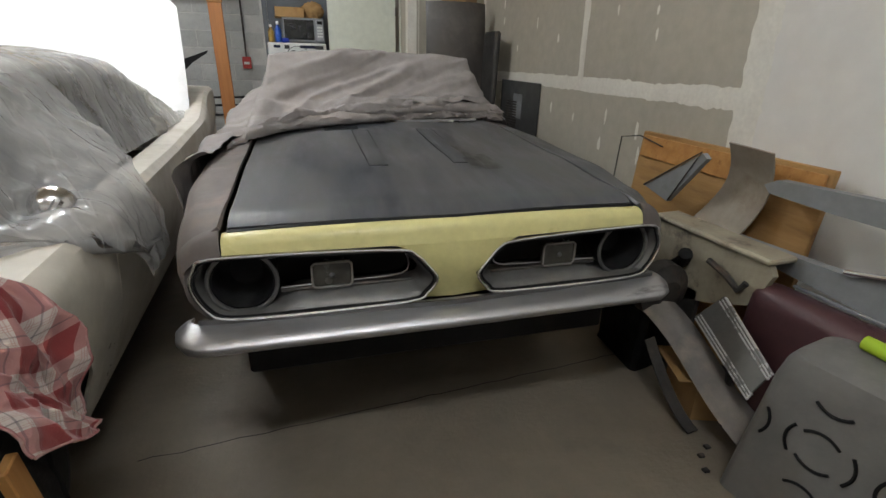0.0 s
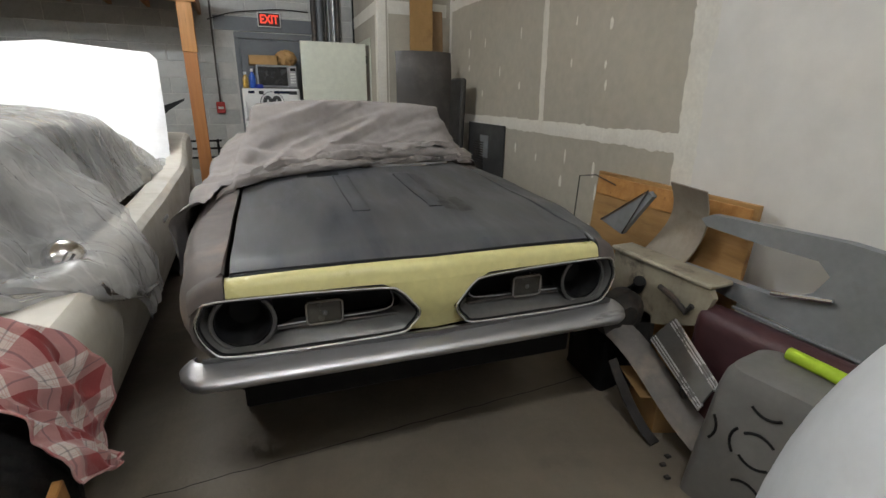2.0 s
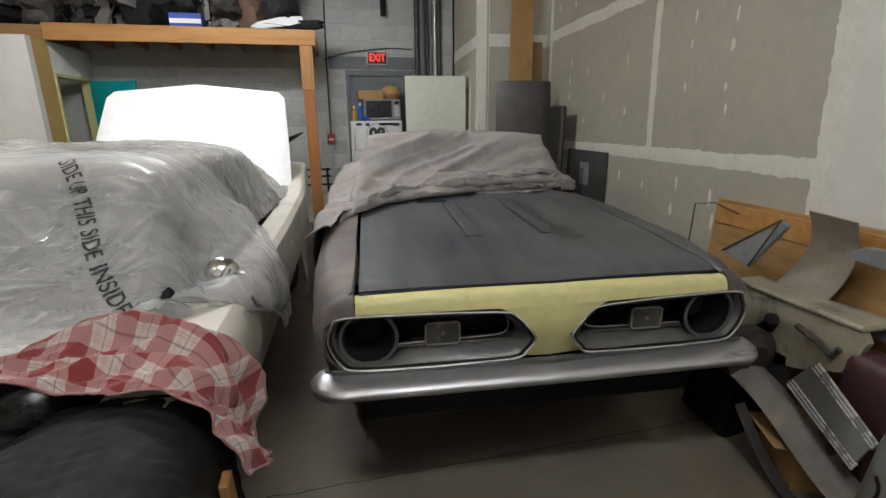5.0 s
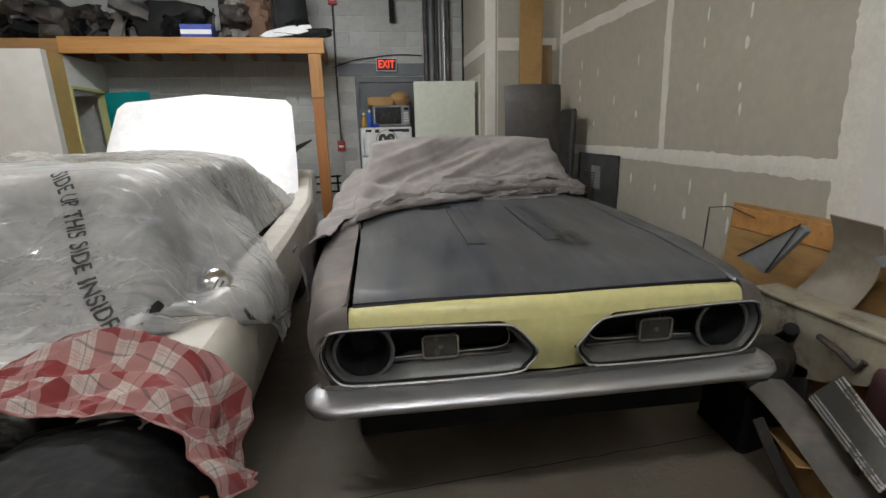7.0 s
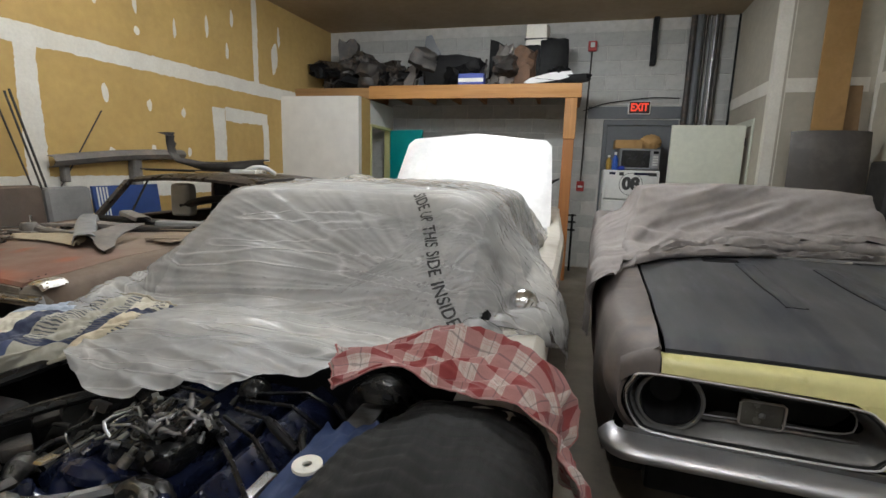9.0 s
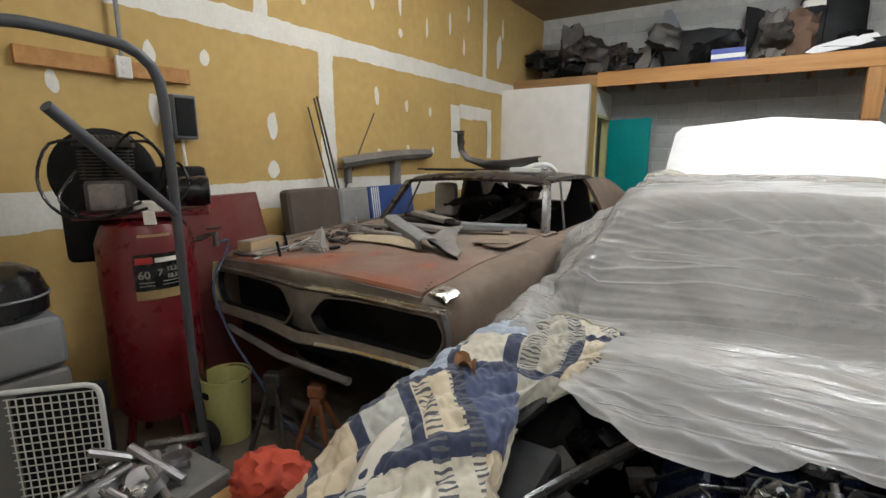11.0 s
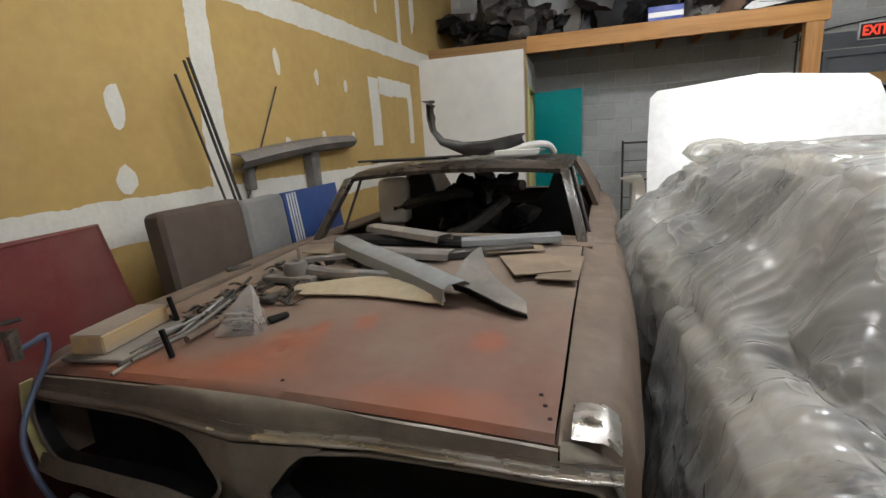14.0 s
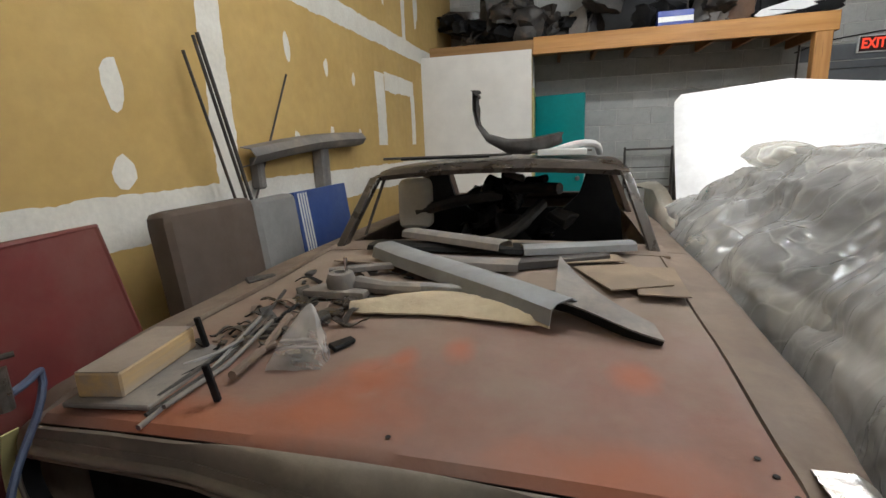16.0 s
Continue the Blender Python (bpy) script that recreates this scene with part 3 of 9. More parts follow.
def mud(name, wall, pts_a, pts_b, proud=0.003, seed=0.0, wob=0.015):
    """A feathered band of joint compound on a wall, as a thin sheet; points are (along, up) on its two edges."""
    bm = bmesh.new()
    long = math.hypot(pts_a[1][0] - pts_a[0][0], pts_a[1][1] - pts_a[0][1])
    n = int(long * 45)
    rows = []
    for i in range(n + 1):
        t = i / n
        a = [lerp(pts_a[0][k], pts_a[1][k], t) for k in (0, 1)]
        b = [lerp(pts_b[0][k], pts_b[1][k], t) for k in (0, 1)]
        w1 = wob * (noise.noise(Vector((t * long * 2.2 + seed, seed, 0))) + 0.6 * noise.noise(Vector((t * long * 7 + seed, seed, 5))) + 0.6 * noise.noise(Vector((t * long * 17, seed, 8))) + 0.5 * noise.noise(Vector((t * long * 41, seed, 2))))
        w2 = wob * (noise.noise(Vector((t * long * 2.2 + seed, seed + 7, 3))) + 0.6 * noise.noise(Vector((t * long * 7 + seed, seed + 3, 5))) + 0.6 * noise.noise(Vector((t * long * 17, seed + 5, 8))) + 0.5 * noise.noise(Vector((t * long * 41, seed + 2, 2))))
        d = Vector((b[0] - a[0], b[1] - a[1])).normalized()
        a = (a[0] - d.x * w1, a[1] - d.y * w1)
        b = (b[0] + d.x * w2, b[1] + d.y * w2)
        rows.append([a, b])
    side = wall["face"]
    sheet = []
    for a, b in rows:
        sheet.append([(side * (proud - 0.002 if k in (0, 4) else proud + 0.001 * (k == 2)), lerp(a[0], b[0], k / 4), lerp(a[1], b[1], k / 4)) for k in range(5)])
    grid_from(bm, sheet)
    bmesh.ops.recalc_face_normals(bm, faces=bm.faces[:])
    if sum(f.normal.x for f in bm.faces) * side < 0:
        bmesh.ops.reverse_faces(bm, faces=bm.faces[:])
    ob = part(name, bm, M_mud, wall, smooth=None)
    return ob


def dab(wall, y, z, h, w, seed):
    bm = bmesh.new()
    side = wall["face"]
    c = bm.verts.new((side * 0.004, y, z))
    ring = []
    for j in range(12):
        a = 2 * math.pi * j / 12
        k = 1 + 0.45 * noise.noise(Vector((math.cos(a) + seed, math.sin(a), seed)))
        ring.append(bm.verts.new((side * 0.0015, y + w * k * math.cos(a), z + h * k * math.sin(a))))
    for j in range(12):
        bm.faces.new((c, ring[j], ring[(j + 1) % 12]))
    return part("compound_dab", bm, M_mud, wall, smooth=60)


wall_left["face"], wall_right["face"] = 1, -1
# left wall: coordinates run along the wall from (y - 1.8)
mud("taped_seam", wall_left, ((-3.2, 2.36), (4.9, 2.36)), ((-3.2, 2.52), (4.9, 2.52)), seed=1)
mud("taped_seam", wall_left, ((-3.2, 1.12), (4.9, 1.12)), ((-3.2, 1.33), (4.9, 1.33)), seed=2)
mud("taped_seam", wall_left, ((0.22, 1.31), (0.22, 2.38)), ((0.38, 1.31), (0.38, 2.38)), 0.0035, seed=3)
mud("taped_seam", wall_left, ((-0.36, 2.5), (-0.36, CEIL)), ((-0.24, 2.5), (-0.24, CEIL)), 0.0035, seed=4)
mud("taped_seam", wall_left, ((2.96, 2.5), (2.96, CEIL)), ((3.06, 2.5), (3.06, CEIL)), 0.0035, seed=5)
mud("taped_seam", wall_left, ((-2.2, 1.31), (-2.2, 2.38)), ((-2.05, 1.31), (-2.05, 2.38)), 0.0035, seed=6)
mud("patch_edge", wall_left, ((2.22, 1.5), (2.22, 2.12)), ((2.42, 1.5), (2.42, 2.12)), 0.0035, seed=7)
mud("patch_edge", wall_left, ((2.42, 1.98), (3.2, 1.98)), ((2.42, 2.14), (3.2, 2.14)), 0.0038, seed=8)
mud("patch_edge", wall_left, ((3.1, 1.5), (3.1, 2.0)), ((3.22, 1.5), (3.22, 2.0)), 0.0041, seed=9)
for k, (y, z, h, w) in enumerate([(-0.26, 1.74, .10, .045), (-0.27, 1.42, .065, .06), (.93, 2.08, .075, .03), (1.38, 2.03, .06, .03), (1.8, 2.0, .05, .028), (.95, 1.55, .05, .035), (1.4, 1.58, .06, .03), (1.85, 1.58, .05, .025),
                                  (-1.1, 2.12, .07, .035), (-1.1, 1.8, .09, .04), (-1.6, 1.9, .06, .03), (-.75, 2.15, .05, .03), (.9, 2.9, .06, .03), (1.3, 3.0, .12, .025), (1.75, 2.85, .1, .025), (2.2, 3.0, .14, .025), (2.5, 2.8, .1, .025),
                                  (.1, 2.75, .06, .03), (.5, 3.1, .1, .025), (2.6, 3.2, .1, .03), (3.4, 2.9, .2, .07), (-1.0, 2.8, .08, .03), (-1.5, 3.1, .08, .03), (3.5, 3.2, .14, .03), (1.3, 2.72, .04, .03)]):
    dab(wall_left, y, z, h, w, k * 1.3)
mud("taped_seam", wall_right, ((-1.86, 1.195), (1.98, 1.165)), ((-1.86, 1.30), (1.98, 1.27)), seed=11)
mud("taped_seam", wall_right, ((-1.86, 2.42), (1.98, 2.42)), ((-1.86, 2.53), (1.98, 2.53)), seed=12)
mud("taped_seam", wall_right, ((-0.385, 1.27), (-0.335, 2.38)), ((-0.30, 1.27), (-0.255, 2.38)), 0.0035, seed=13)
mud("taped_seam", wall_right, ((-1.99, 0.0), (-1.99, CEIL)), ((-1.875, 0.0), (-1.80, CEIL)), 0.0155, seed=14, wob=0.02)
mud("taped_seam", wall_right, ((1.90, 0.0), (1.90, CEIL)), ((1.985, 0.0), (1.985, CEIL)), 0.0035, seed=15)
rng = random.Random(4)
k = 0
for col in range(9):
    for z in (0.55, 0.78, 0.98, 1.55, 1.75, 1.95, 2.15, 2.75, 3.0):
        if rng.random() < 0.75:
            k += 1
            dab(wall_right, -1.55 + col * 0.4064 + rng.uniform(-.03, .03), z + rng.uniform(-.06, .06), rng.uniform(.025, .06), rng.uniform(.008, .018), k * 0.7)
# jog face and side bands
jog["face"] = -1


def flat_band(name, parent, box):
    return part(name, boxm(*box), M_mud, parent, smooth=None)


flat_band("corner_bead", jog, (1.085, 4.974, 0, 1.22, 4.982, CEIL))
flat_band("taped_seam", jog, (1.22, 4.975, 2.36, 1.95, 4.982, 2.5))
flat_band("taped_seam", jog, (1.22, 4.975, 1.14, 1.95, 4.982, 1.3))
flat_band("corner_bead", jog_side, (-0.004, 0, 0, 0.004, 0.12, CEIL))
flat_band("taped_seam", jog_side, (-0.004, 0.12, 2.36, 0.004, 1.7, 2.5))

# door frame and open white door of the side room
frame1 = tagged(new("door_frame"), "cream painted door casing", "door frame", kind="structure")
frame1.matrix_basis = pose(1.115, 5.45, 0, rz=-3.5)
part("casing", boxm(-0.012, -0.06, 0, 0.0, 0.0, 2.14, 0.003), M_door_white, frame1)
part("casing", boxm(-0.013, 0.0, 2.06, 0.0, 0.86, 2.14, 0.003), M_door_white, frame1)
door1 = thing("door_1", "open flush door painted cream white", "door", 1.07, 5.5, 0.02, 0, kind="structure")
part("leaf", boxm(-0.80, 0, 0, 0.0, 0.04, 2.05, 0.003), M_door_white, door1)
for hz in (0.25, 1.05, 1.82):
    part("hinge", tubem([(0.006, 0.0, hz), (0.006, 0.0, hz + 0.09)], 0.008, 8), M_dark_metal, door1)
part("door_knob", lathe(bmesh.new(), [(0.0, -0.06), (0.024, -0.055), (0.028, -0.035), (0.012, -0.02), (0.02, 0.0)], 16, "y", (-0.74, 0, 1.0)), M_chrome_old, door1)

# closet with teal door
closet = single("wall_closet", boxm(-5.2, 5.31, 0, -3.75, 5.41, 2.42), M_white_wall, "white painted drywall closet front", "wall", kind="structure")
cl_side = single("wall_closet_side", boxm(-3.85, 5.41, 0, -3.752, 5.72, 2.42), M_tan, "tan drywall closet side wall beside a doorway", "wall", kind="structure")
part("header_wall", boxm(-3.85, 5.72, 2.08, -3.752, 6.60, 2.42), M_white_wall, cl_side, smooth=None)
part("rear_wall", boxm(-3.85, 6.58, 0, -3.752, BACK, 2.42), M_white_wall, cl_side, smooth=None)
M_yframe = pbr("pale_yellow_trim", (0.62, 0.60, 0.28), (0.56, 0.54, 0.25), 3, 0.5, bump=0.03)
frame2 = tagged(new("door_frame"), "pale yellow painted door frame", "door frame", kind="structure")
part("jamb", boxm(-3.86, 5.72, 0, -3.735, 5.755, 2.08, 0.003), M_yframe, frame2)
part("jamb", boxm(-3.86, 6.555, 0, -3.735, 6.59, 2.08, 0.003), M_yframe, frame2)
part("head", boxm(-3.86, 5.755, 2.045, -3.735, 6.555, 2.083, 0.003), M_yframe, frame2)
door2 = thing("door_2", "open teal painted door of the closet", "door", -3.73, 6.55, 0.02, -19, kind="structure")
part("leaf", boxm(0.0, -0.04, 0, 0.64, 0.0, 2.03, 0.003), M_teal, door2)
part("door_knob", lathe(bmesh.new(), [(0.0, -0.1), (0.026, -0.095), (0.03, -0.075), (0.013, -0.06), (0.022, -0.04)], 16, "y", (0.58, 0, 0.98)), M_chrome_old, door2)

# back steel door frame with lintel
frame3 = tagged(new("door_frame"), "dark grey steel exit door frame", "door frame", kind="structure")
part("jamb", boxm(-0.45, BACK - 0.05, 0, -0.39, BACK - 0.002, 2.24, 0.004), M_grey_frame, frame3)
part("jamb", boxm(0.50, BACK - 0.05, 0, 0.56, BACK - 0.002, 2.24, 0.004), M_grey_frame, frame3)
part("head", boxm(-0.45, BACK - 0.052, 2.16, 0.56, BACK - 0.002, 2.24, 0.004), M_grey_frame, frame3)
part("lintel_band", boxm(-0.68, BACK - 0.012, 2.26, 0.6, BACK - 0.002, 2.43), M_grey_frame, frame3)
door3 = tagged(new("door_3"), "dark grey steel exit door, shut", "door", kind="structure")
part("leaf", boxm(-0.388, BACK - 0.03, 0.01, 0.498, BACK - 0.004, 2.155), M_grey_frame, door3)

# storage loft
loft = thing("storage_loft", "open lumber storage loft on a timber post", "loft")
part("fascia_board", boxm(-3.74, 5.64, 2.42, -0.81, 5.68, 2.60, 0.004), M_lumber, loft)
# Shade over the closet end is put into this board's colour.
part("fascia_board", boxm(-4.95, 5.66, 2.42, -3.74, 5.70, 2.58, 0.004), pbr("shaded_lumber", (0.36, 0.20, 0.08), (0.28, 0.15, 0.055), 3, 0.7, stretch=(0.35, 6, 6)), loft, "darker board with shade put into its colour")
part("deck", boxm(-4.93, 5.70, 2.565, -0.82, BACK, 2.585), pbr("plywood_deck", (0.30, 0.20, 0.11), None, 2, 0.8), loft)
# Joist colour is darkened to carry the shade under the loft.
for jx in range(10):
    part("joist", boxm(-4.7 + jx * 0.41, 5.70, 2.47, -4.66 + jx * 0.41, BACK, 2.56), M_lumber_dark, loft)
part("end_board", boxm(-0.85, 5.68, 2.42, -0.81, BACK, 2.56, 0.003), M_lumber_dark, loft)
part("post", boxm(-1.01, 5.645, 1.90, -0.855, 5.735, 2.418, 0.004), M_lumber_v, loft, "lighter spliced post top")
part("post", boxm(-1.005, 5.65, 0.0, -0.865, 5.735, 1.895, 0.004), pbr("old_post", (0.42, 0.17, 0.05), (0.32, 0.12, 0.035), 3, 0.6, bump=0.15, bump_scale=30, stretch=(6, 6, 0.35)), loft, "darker post foot")

# ---------------------------------------------------------------- the two coupes
HALF = [(-0.05, 0.80), (0.1, 0.845), (0.4, 0.872), (1.2, 0.885), (2.6, 0.89), (3.6, 0.87), (4.3, 0.80)]
TOPZ = [(-0.05, 0.885), (0.12, 0.935), (0.5, 0.965), (1.2, 0.985), (2.2, 0.99), (3.2, 0.97), (4.3, 0.92)]


def nose_v(u):
    """How far the front plane stands back at a place across the car."""
    return -0.055 - 0.045 * (1 - abs(u) / 0.85)


def hood_z(u, v):
    return curve_at([(-0.1, 0.93), (0.12, 0.955), (0.6, 0.985), (1.45, 1.02)], v) + 0.018 * (1 - (u / 0.72) ** 2)


def arch(v, centre):
    d = 0.36 ** 2 - (v - centre) ** 2
    return 0.33 + math.sqrt(d) if d > 0 else 0.22


def side_section(s, v, inner=0.705):
    hw, zt = curve_at(HALF, v), curve_at(TOPZ, v)
    zb = max(arch(v, 0.82), arch(v, 3.45), line_at([(-0.05, 0.63), (0.2, 0.60), (0.42, 0.30), (0.46, 0.2)], v))
    zb = min(zb, zt - 0.22)
    p = [(inner, hood_z(inner, min(v, 1.45)) if v < 1.45 else zt + 0.012), (inner + 0.045, zt + 0.012), (hw - 0.05, zt + 0.006), (hw - 0.018, zt - 0.02), (hw, zt - 0.07)]
    for k in range(1, 7):
        t = k / 6
        z = lerp(zt - 0.07, zb, t)
        p.append((hw + 0.018 * math.sin(math.pi * min(1, t * 1.2)) - 0.05 * t ** 3, z))
    return [(s * a, v, z) for a, z in p]


def body_side(s, v0, v1, steps):
    bm = bmesh.new()
    vs = [lerp(v0, v1, i / steps) for i in range(steps + 1)]
    grid_from(bm, [side_section(s, v) for v in vs])
    return thicken(bm, 0.012 * (1 if s < 0 else -1) * -1)


def spline_loop(keys, n=4):
    out = []
    for i in range(len(keys)):
        p0, p1, p2, p3 = (Vector(keys[(i + d) % len(keys)]) for d in (-1, 0, 1, 2))
        k = min(1.0, 3 * min((p1 - p0).length, (p3 - p2).length) / max((p2 - p1).length, 1e-6))
        for j in range(n):
            t = j / n
            h1, h2 = t ** 3 - 2 * t * t + t, t ** 3 - t * t
            q = p1 * (2 * t ** 3 - 3 * t * t + 1) + p2 * (3 * t * t - 2 * t ** 3) + (p2 - p0) * 0.5 * k * h1 + (p3 - p1) * 0.5 * k * h2
            out.append((q.x, q.y))
    return out


def loop_outline(s, grow=0.0, n=6):
    """Outline of one grille opening as (across, up)."""
    base = spline_loop([(0.80, 0.765), (0.785, 0.822), (0.735, 0.856), (0.45, 0.856), (0.20, 0.850), (0.145, 0.832), (0.105, 0.790), (0.075, 0.745), (0.105, 0.700), (0.16, 0.672), (0.45, 0.662), (0.70, 0.660), (0.765, 0.690)])
    cu, cz = 0.44, 0.757
    out = []
    for i, (a, b) in enumerate(base):
        l = math.hypot((a - cu) * 0.5, b - cz)
        out.append((s * (a + grow * 0.6 * (a - cu) / max(l, 0.05)), b + grow * (b - cz) / max(l, 0.05)))
    return out


def grille_loop(car, s, m_chrome, m_trim, lamps=True, depth=0.10, m_back=None):
    o1, o2 = loop_outline(s, 0.004), loop_outline(s, -0.030)
    o2 = [(u, lerp(z, 0.727, 0.75 * curve_at([(0.50, 1), (0.60, 0)], abs(u))) if z < 0.727 else z) for u, z in o2]
    bm = tubem([(u, nose_v(u) - 0.012, z) for u, z in o1], 0.0055, 8, closed=True)
    bez = part("grille_bezel", bm, M_chrome, car)
    bm = bmesh.new()
    rows = [[(u, nose_v(u) - 0.008, z) for u, z in o1], [(lerp(a[0], b[0], .45), nose_v(a[0]) + 0.012, lerp(a[1], b[1], .45)) for a, b in zip(o1, o2)], [(u, nose_v(u) + depth, z) for u, z in o2]]
    grid_from(bm, rows, closed_u=True)
    part("grille_shell", thicken(bm, 0.004), m_trim, bez)
    bm = bmesh.new()
    slab(bm, [(u, z) for u, z in loop_outline(s, -0.024)], 0.01, "y", 0.03 + depth - 0.02)
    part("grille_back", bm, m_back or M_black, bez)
    o4 = loop_outline(s, -0.006)
    part("bezel_groove", tubem([(u, nose_v(u) - 0.010, z) for u, z in o4], 0.004, 6, closed=True), M_black, bez)
    trim = [(0.185, 0.735), (0.150, 0.775), (0.175, 0.828), (0.215, 0.838)]
    part("inner_trim", tubem(spline([(s * 0.56, nose_v(0.5) + 0.052, 0.722)] + [(s * u, nose_v(u) + 0.062, z) for u, z in [(0.40, 0.724)] + trim], 26), 0.0028, 6), M_chrome_old, bez)
    return bez


def wheel(car, u, v, side, m_rim, r=0.325, w=0.19):
    wh = part("wheel", lathe(bmesh.new(), [(0.19, -w / 2 + 0.02), (0.26, -w / 2), (0.305, -w / 2 + 0.012), (r, -w / 2 + 0.035), (r, w / 2 - 0.035), (0.305, w / 2 - 0.012), (0.26, w / 2), (0.19, w / 2 - 0.02)], 36, "x", (u, v, r)), M_rubber, car)
    part("rim", lathe(bmesh.new(), [(0.0, side * 0.03), (0.06, side * 0.035), (0.07, side * 0.02), (0.17, side * 0.0), (0.185, side * 0.06), (0.198, side * 0.075), (0.195, -side * 0.05)], 28, "x", (u, v, r)), m_rim, wh)
    return wh


def bulge_at(u, v):
    z = 0.0
    for bu in (-0.18, 0.18):
        d = abs(u - bu) / 0.075
        z += curve_at([(0.02, 0), (0.42, 1), (1.15, 1), (1.22, 0)], v) * max(0, 1 - d ** 4)
    return z


def hood_panel(v0, v1, bulge=0.0, edge=0.70, thick=0.012, front_v=True, dents=(), cells=40):
    bm = bmesh.new()
    rows = []
    nu, nv = cells, cells
    for i in range(nv + 1):
        row = []
        for j in range(nu + 1):
            u = lerp(-edge, edge, j / nu)
            t = i / nv
            va = v0 + (nose_v(u) if front_v else 0)
            v = lerp(va, v1, t)
            z = hood_z(u, v)
            if bulge:
                for bu in (-0.18, 0.18):
                    d = abs(u - bu) / 0.075
                    along = curve_at([(0.02, 0), (0.42, 1), (1.15, 1), (1.22, 0)], v)
                    z += bulge * along * max(0, 1 - d ** 4) if d < 1 else 0
                z += -0.006 * max(0, 1 - (u / 0.045) ** 2)
            for du, dv, r, deep in dents:
                z -= deep * math.exp(-((u - du) ** 2 + (v - dv) ** 2) / r ** 2)
            if i == 0:
                z -= 0.012
            row.append((u, v, z))
        rows.append(row)
    grid_from(bm, rows)
    return thicken(bm, thick)


def header_panel(lip=0.026, back=0.040):
    """Panel above the grille openings, from the hood's lip forward and down, with the beak between the openings."""
    bm = bmesh.new()
    rows = []
    n = 44
    for k, (dv, kz) in enumerate([(back, 0.97), (0.030, 0.965), (0.018, 0.93), (0.006, 0.85), (-0.004, 0.70), (-0.010, 0.45), (-0.016, 0.0)]):
        row = []
        for j in range(n + 1):
            u = lerp(-0.705, 0.705, j / n)
            top = hood_z(u, 0.03) - lip
            low = 0.868
            row.append((u, nose_v(u) + dv, low + (top - low) * kz))
        rows.append(row)
    grid_from(bm, rows)
    return thicken(bm, 0.008)


def prow_v(u):
    """Front plane of the stripped nose: straight across with a short prow in the middle."""
    return line_at([(0, -0.028), (0.32, 0.014), (0.70, 0.014), (0.85, 0.034)], abs(u))


def swept(bm):
    """Moves a nose part from the complete car's front plane to the stripped one's."""
    for v in bm.verts:
        w = max(0.0, min(1.0, (0.15 - v.co.y) / 0.20))
        lean = 0.12 * max(0.0, 0.86 - v.co.z) * max(0.0, 1 - abs(v.co.x) / 0.6)
        v.co.y += w * (prow_v(v.co.x) - nose_v(v.co.x) - lean)
    return bm


def prow_header():
    """Short upright panel between the stripped hood's edge and the lip."""
    bm = bmesh.new()
    rows = []
    for f, kz in ((1.0, 0.99), (0.8, 0.975), (0.55, 0.93), (0.3, 0.80), (0.12, 0.6), (0.04, 0.35), (0.10, 0.0)):
        row = []
        for j in range(45):
            u = lerp(-0.705, 0.705, j / 44)
            top = hood_z(u, 0.03) - 0.012
            row.append((u, lerp(prow_v(u) + 0.004, 0.017, f) + 0.002 * noise.noise(Vector((u * 7, kz * 3, 0))), 0.868 + (top - 0.868) * kz))
        rows.append(row)
    grid_from(bm, rows)
    return thicken(bm, 0.008)


def fender_nose(s):
    """Closes the fender's front above the grille opening, beside the header."""
    bm = bmesh.new()
    rows = []
    for dv, kz in ((0.03, 1.0), (0.012, 0.93), (-0.002, 0.78), (-0.010, 0.5), (-0.014, 0.0)):
        row = []
        for j in range(9):
            u = lerp(0.709, 0.825, j / 8)
            top = lerp(hood_z(0.70, 0.03) - 0.012, 0.872, (j / 8) ** 2)
            low = lerp(0.862, 0.800, (j / 8) ** 3)
            row.append((s * u, nose_v(u) + dv + 0.03 * (j / 8) ** 3, lerp(low, top, kz)))
        rows.append(row)
    grid_from(bm, rows)
    return thicken(bm, 0.006)


def beak_panel():
    bm = bmesh.new()
    rows = []
    for z, w in [(0.872, 0.22), (0.852, 0.175), (0.83, 0.135), (0.79, 0.10), (0.745, 0.072), (0.70, 0.10), (0.672, 0.145), (0.650, 0.175)]:
        w -= 0.006
        push = 0.0 if z > 0.78 else 0.062 * (0.78 - z) / 0.13
        low = min(1.0, (0.872 - z) / 0.06)
        rows.append([(lerp(-w, w, j / 8), nose_v(lerp(-w, w, j / 8)) - 0.0145 - 0.010 * low * (1 - abs(j - 4) / 4) + push, z) for j in range(9)])
    grid_from(bm, rows)
    return thicken(bm, 0.008)


def valance():
    bm = bmesh.new()
    rows = []
    for z, dv in [(0.662, -0.01), (0.63, 0.0), (0.60, 0.02)]:
        rows.append([(lerp(-0.80, 0.80, j / 24), nose_v(lerp(-0.80, 0.80, j / 24)) + dv, z) for j in range(25)])
    grid_from(bm, rows)
    return thicken(bm, 0.006)


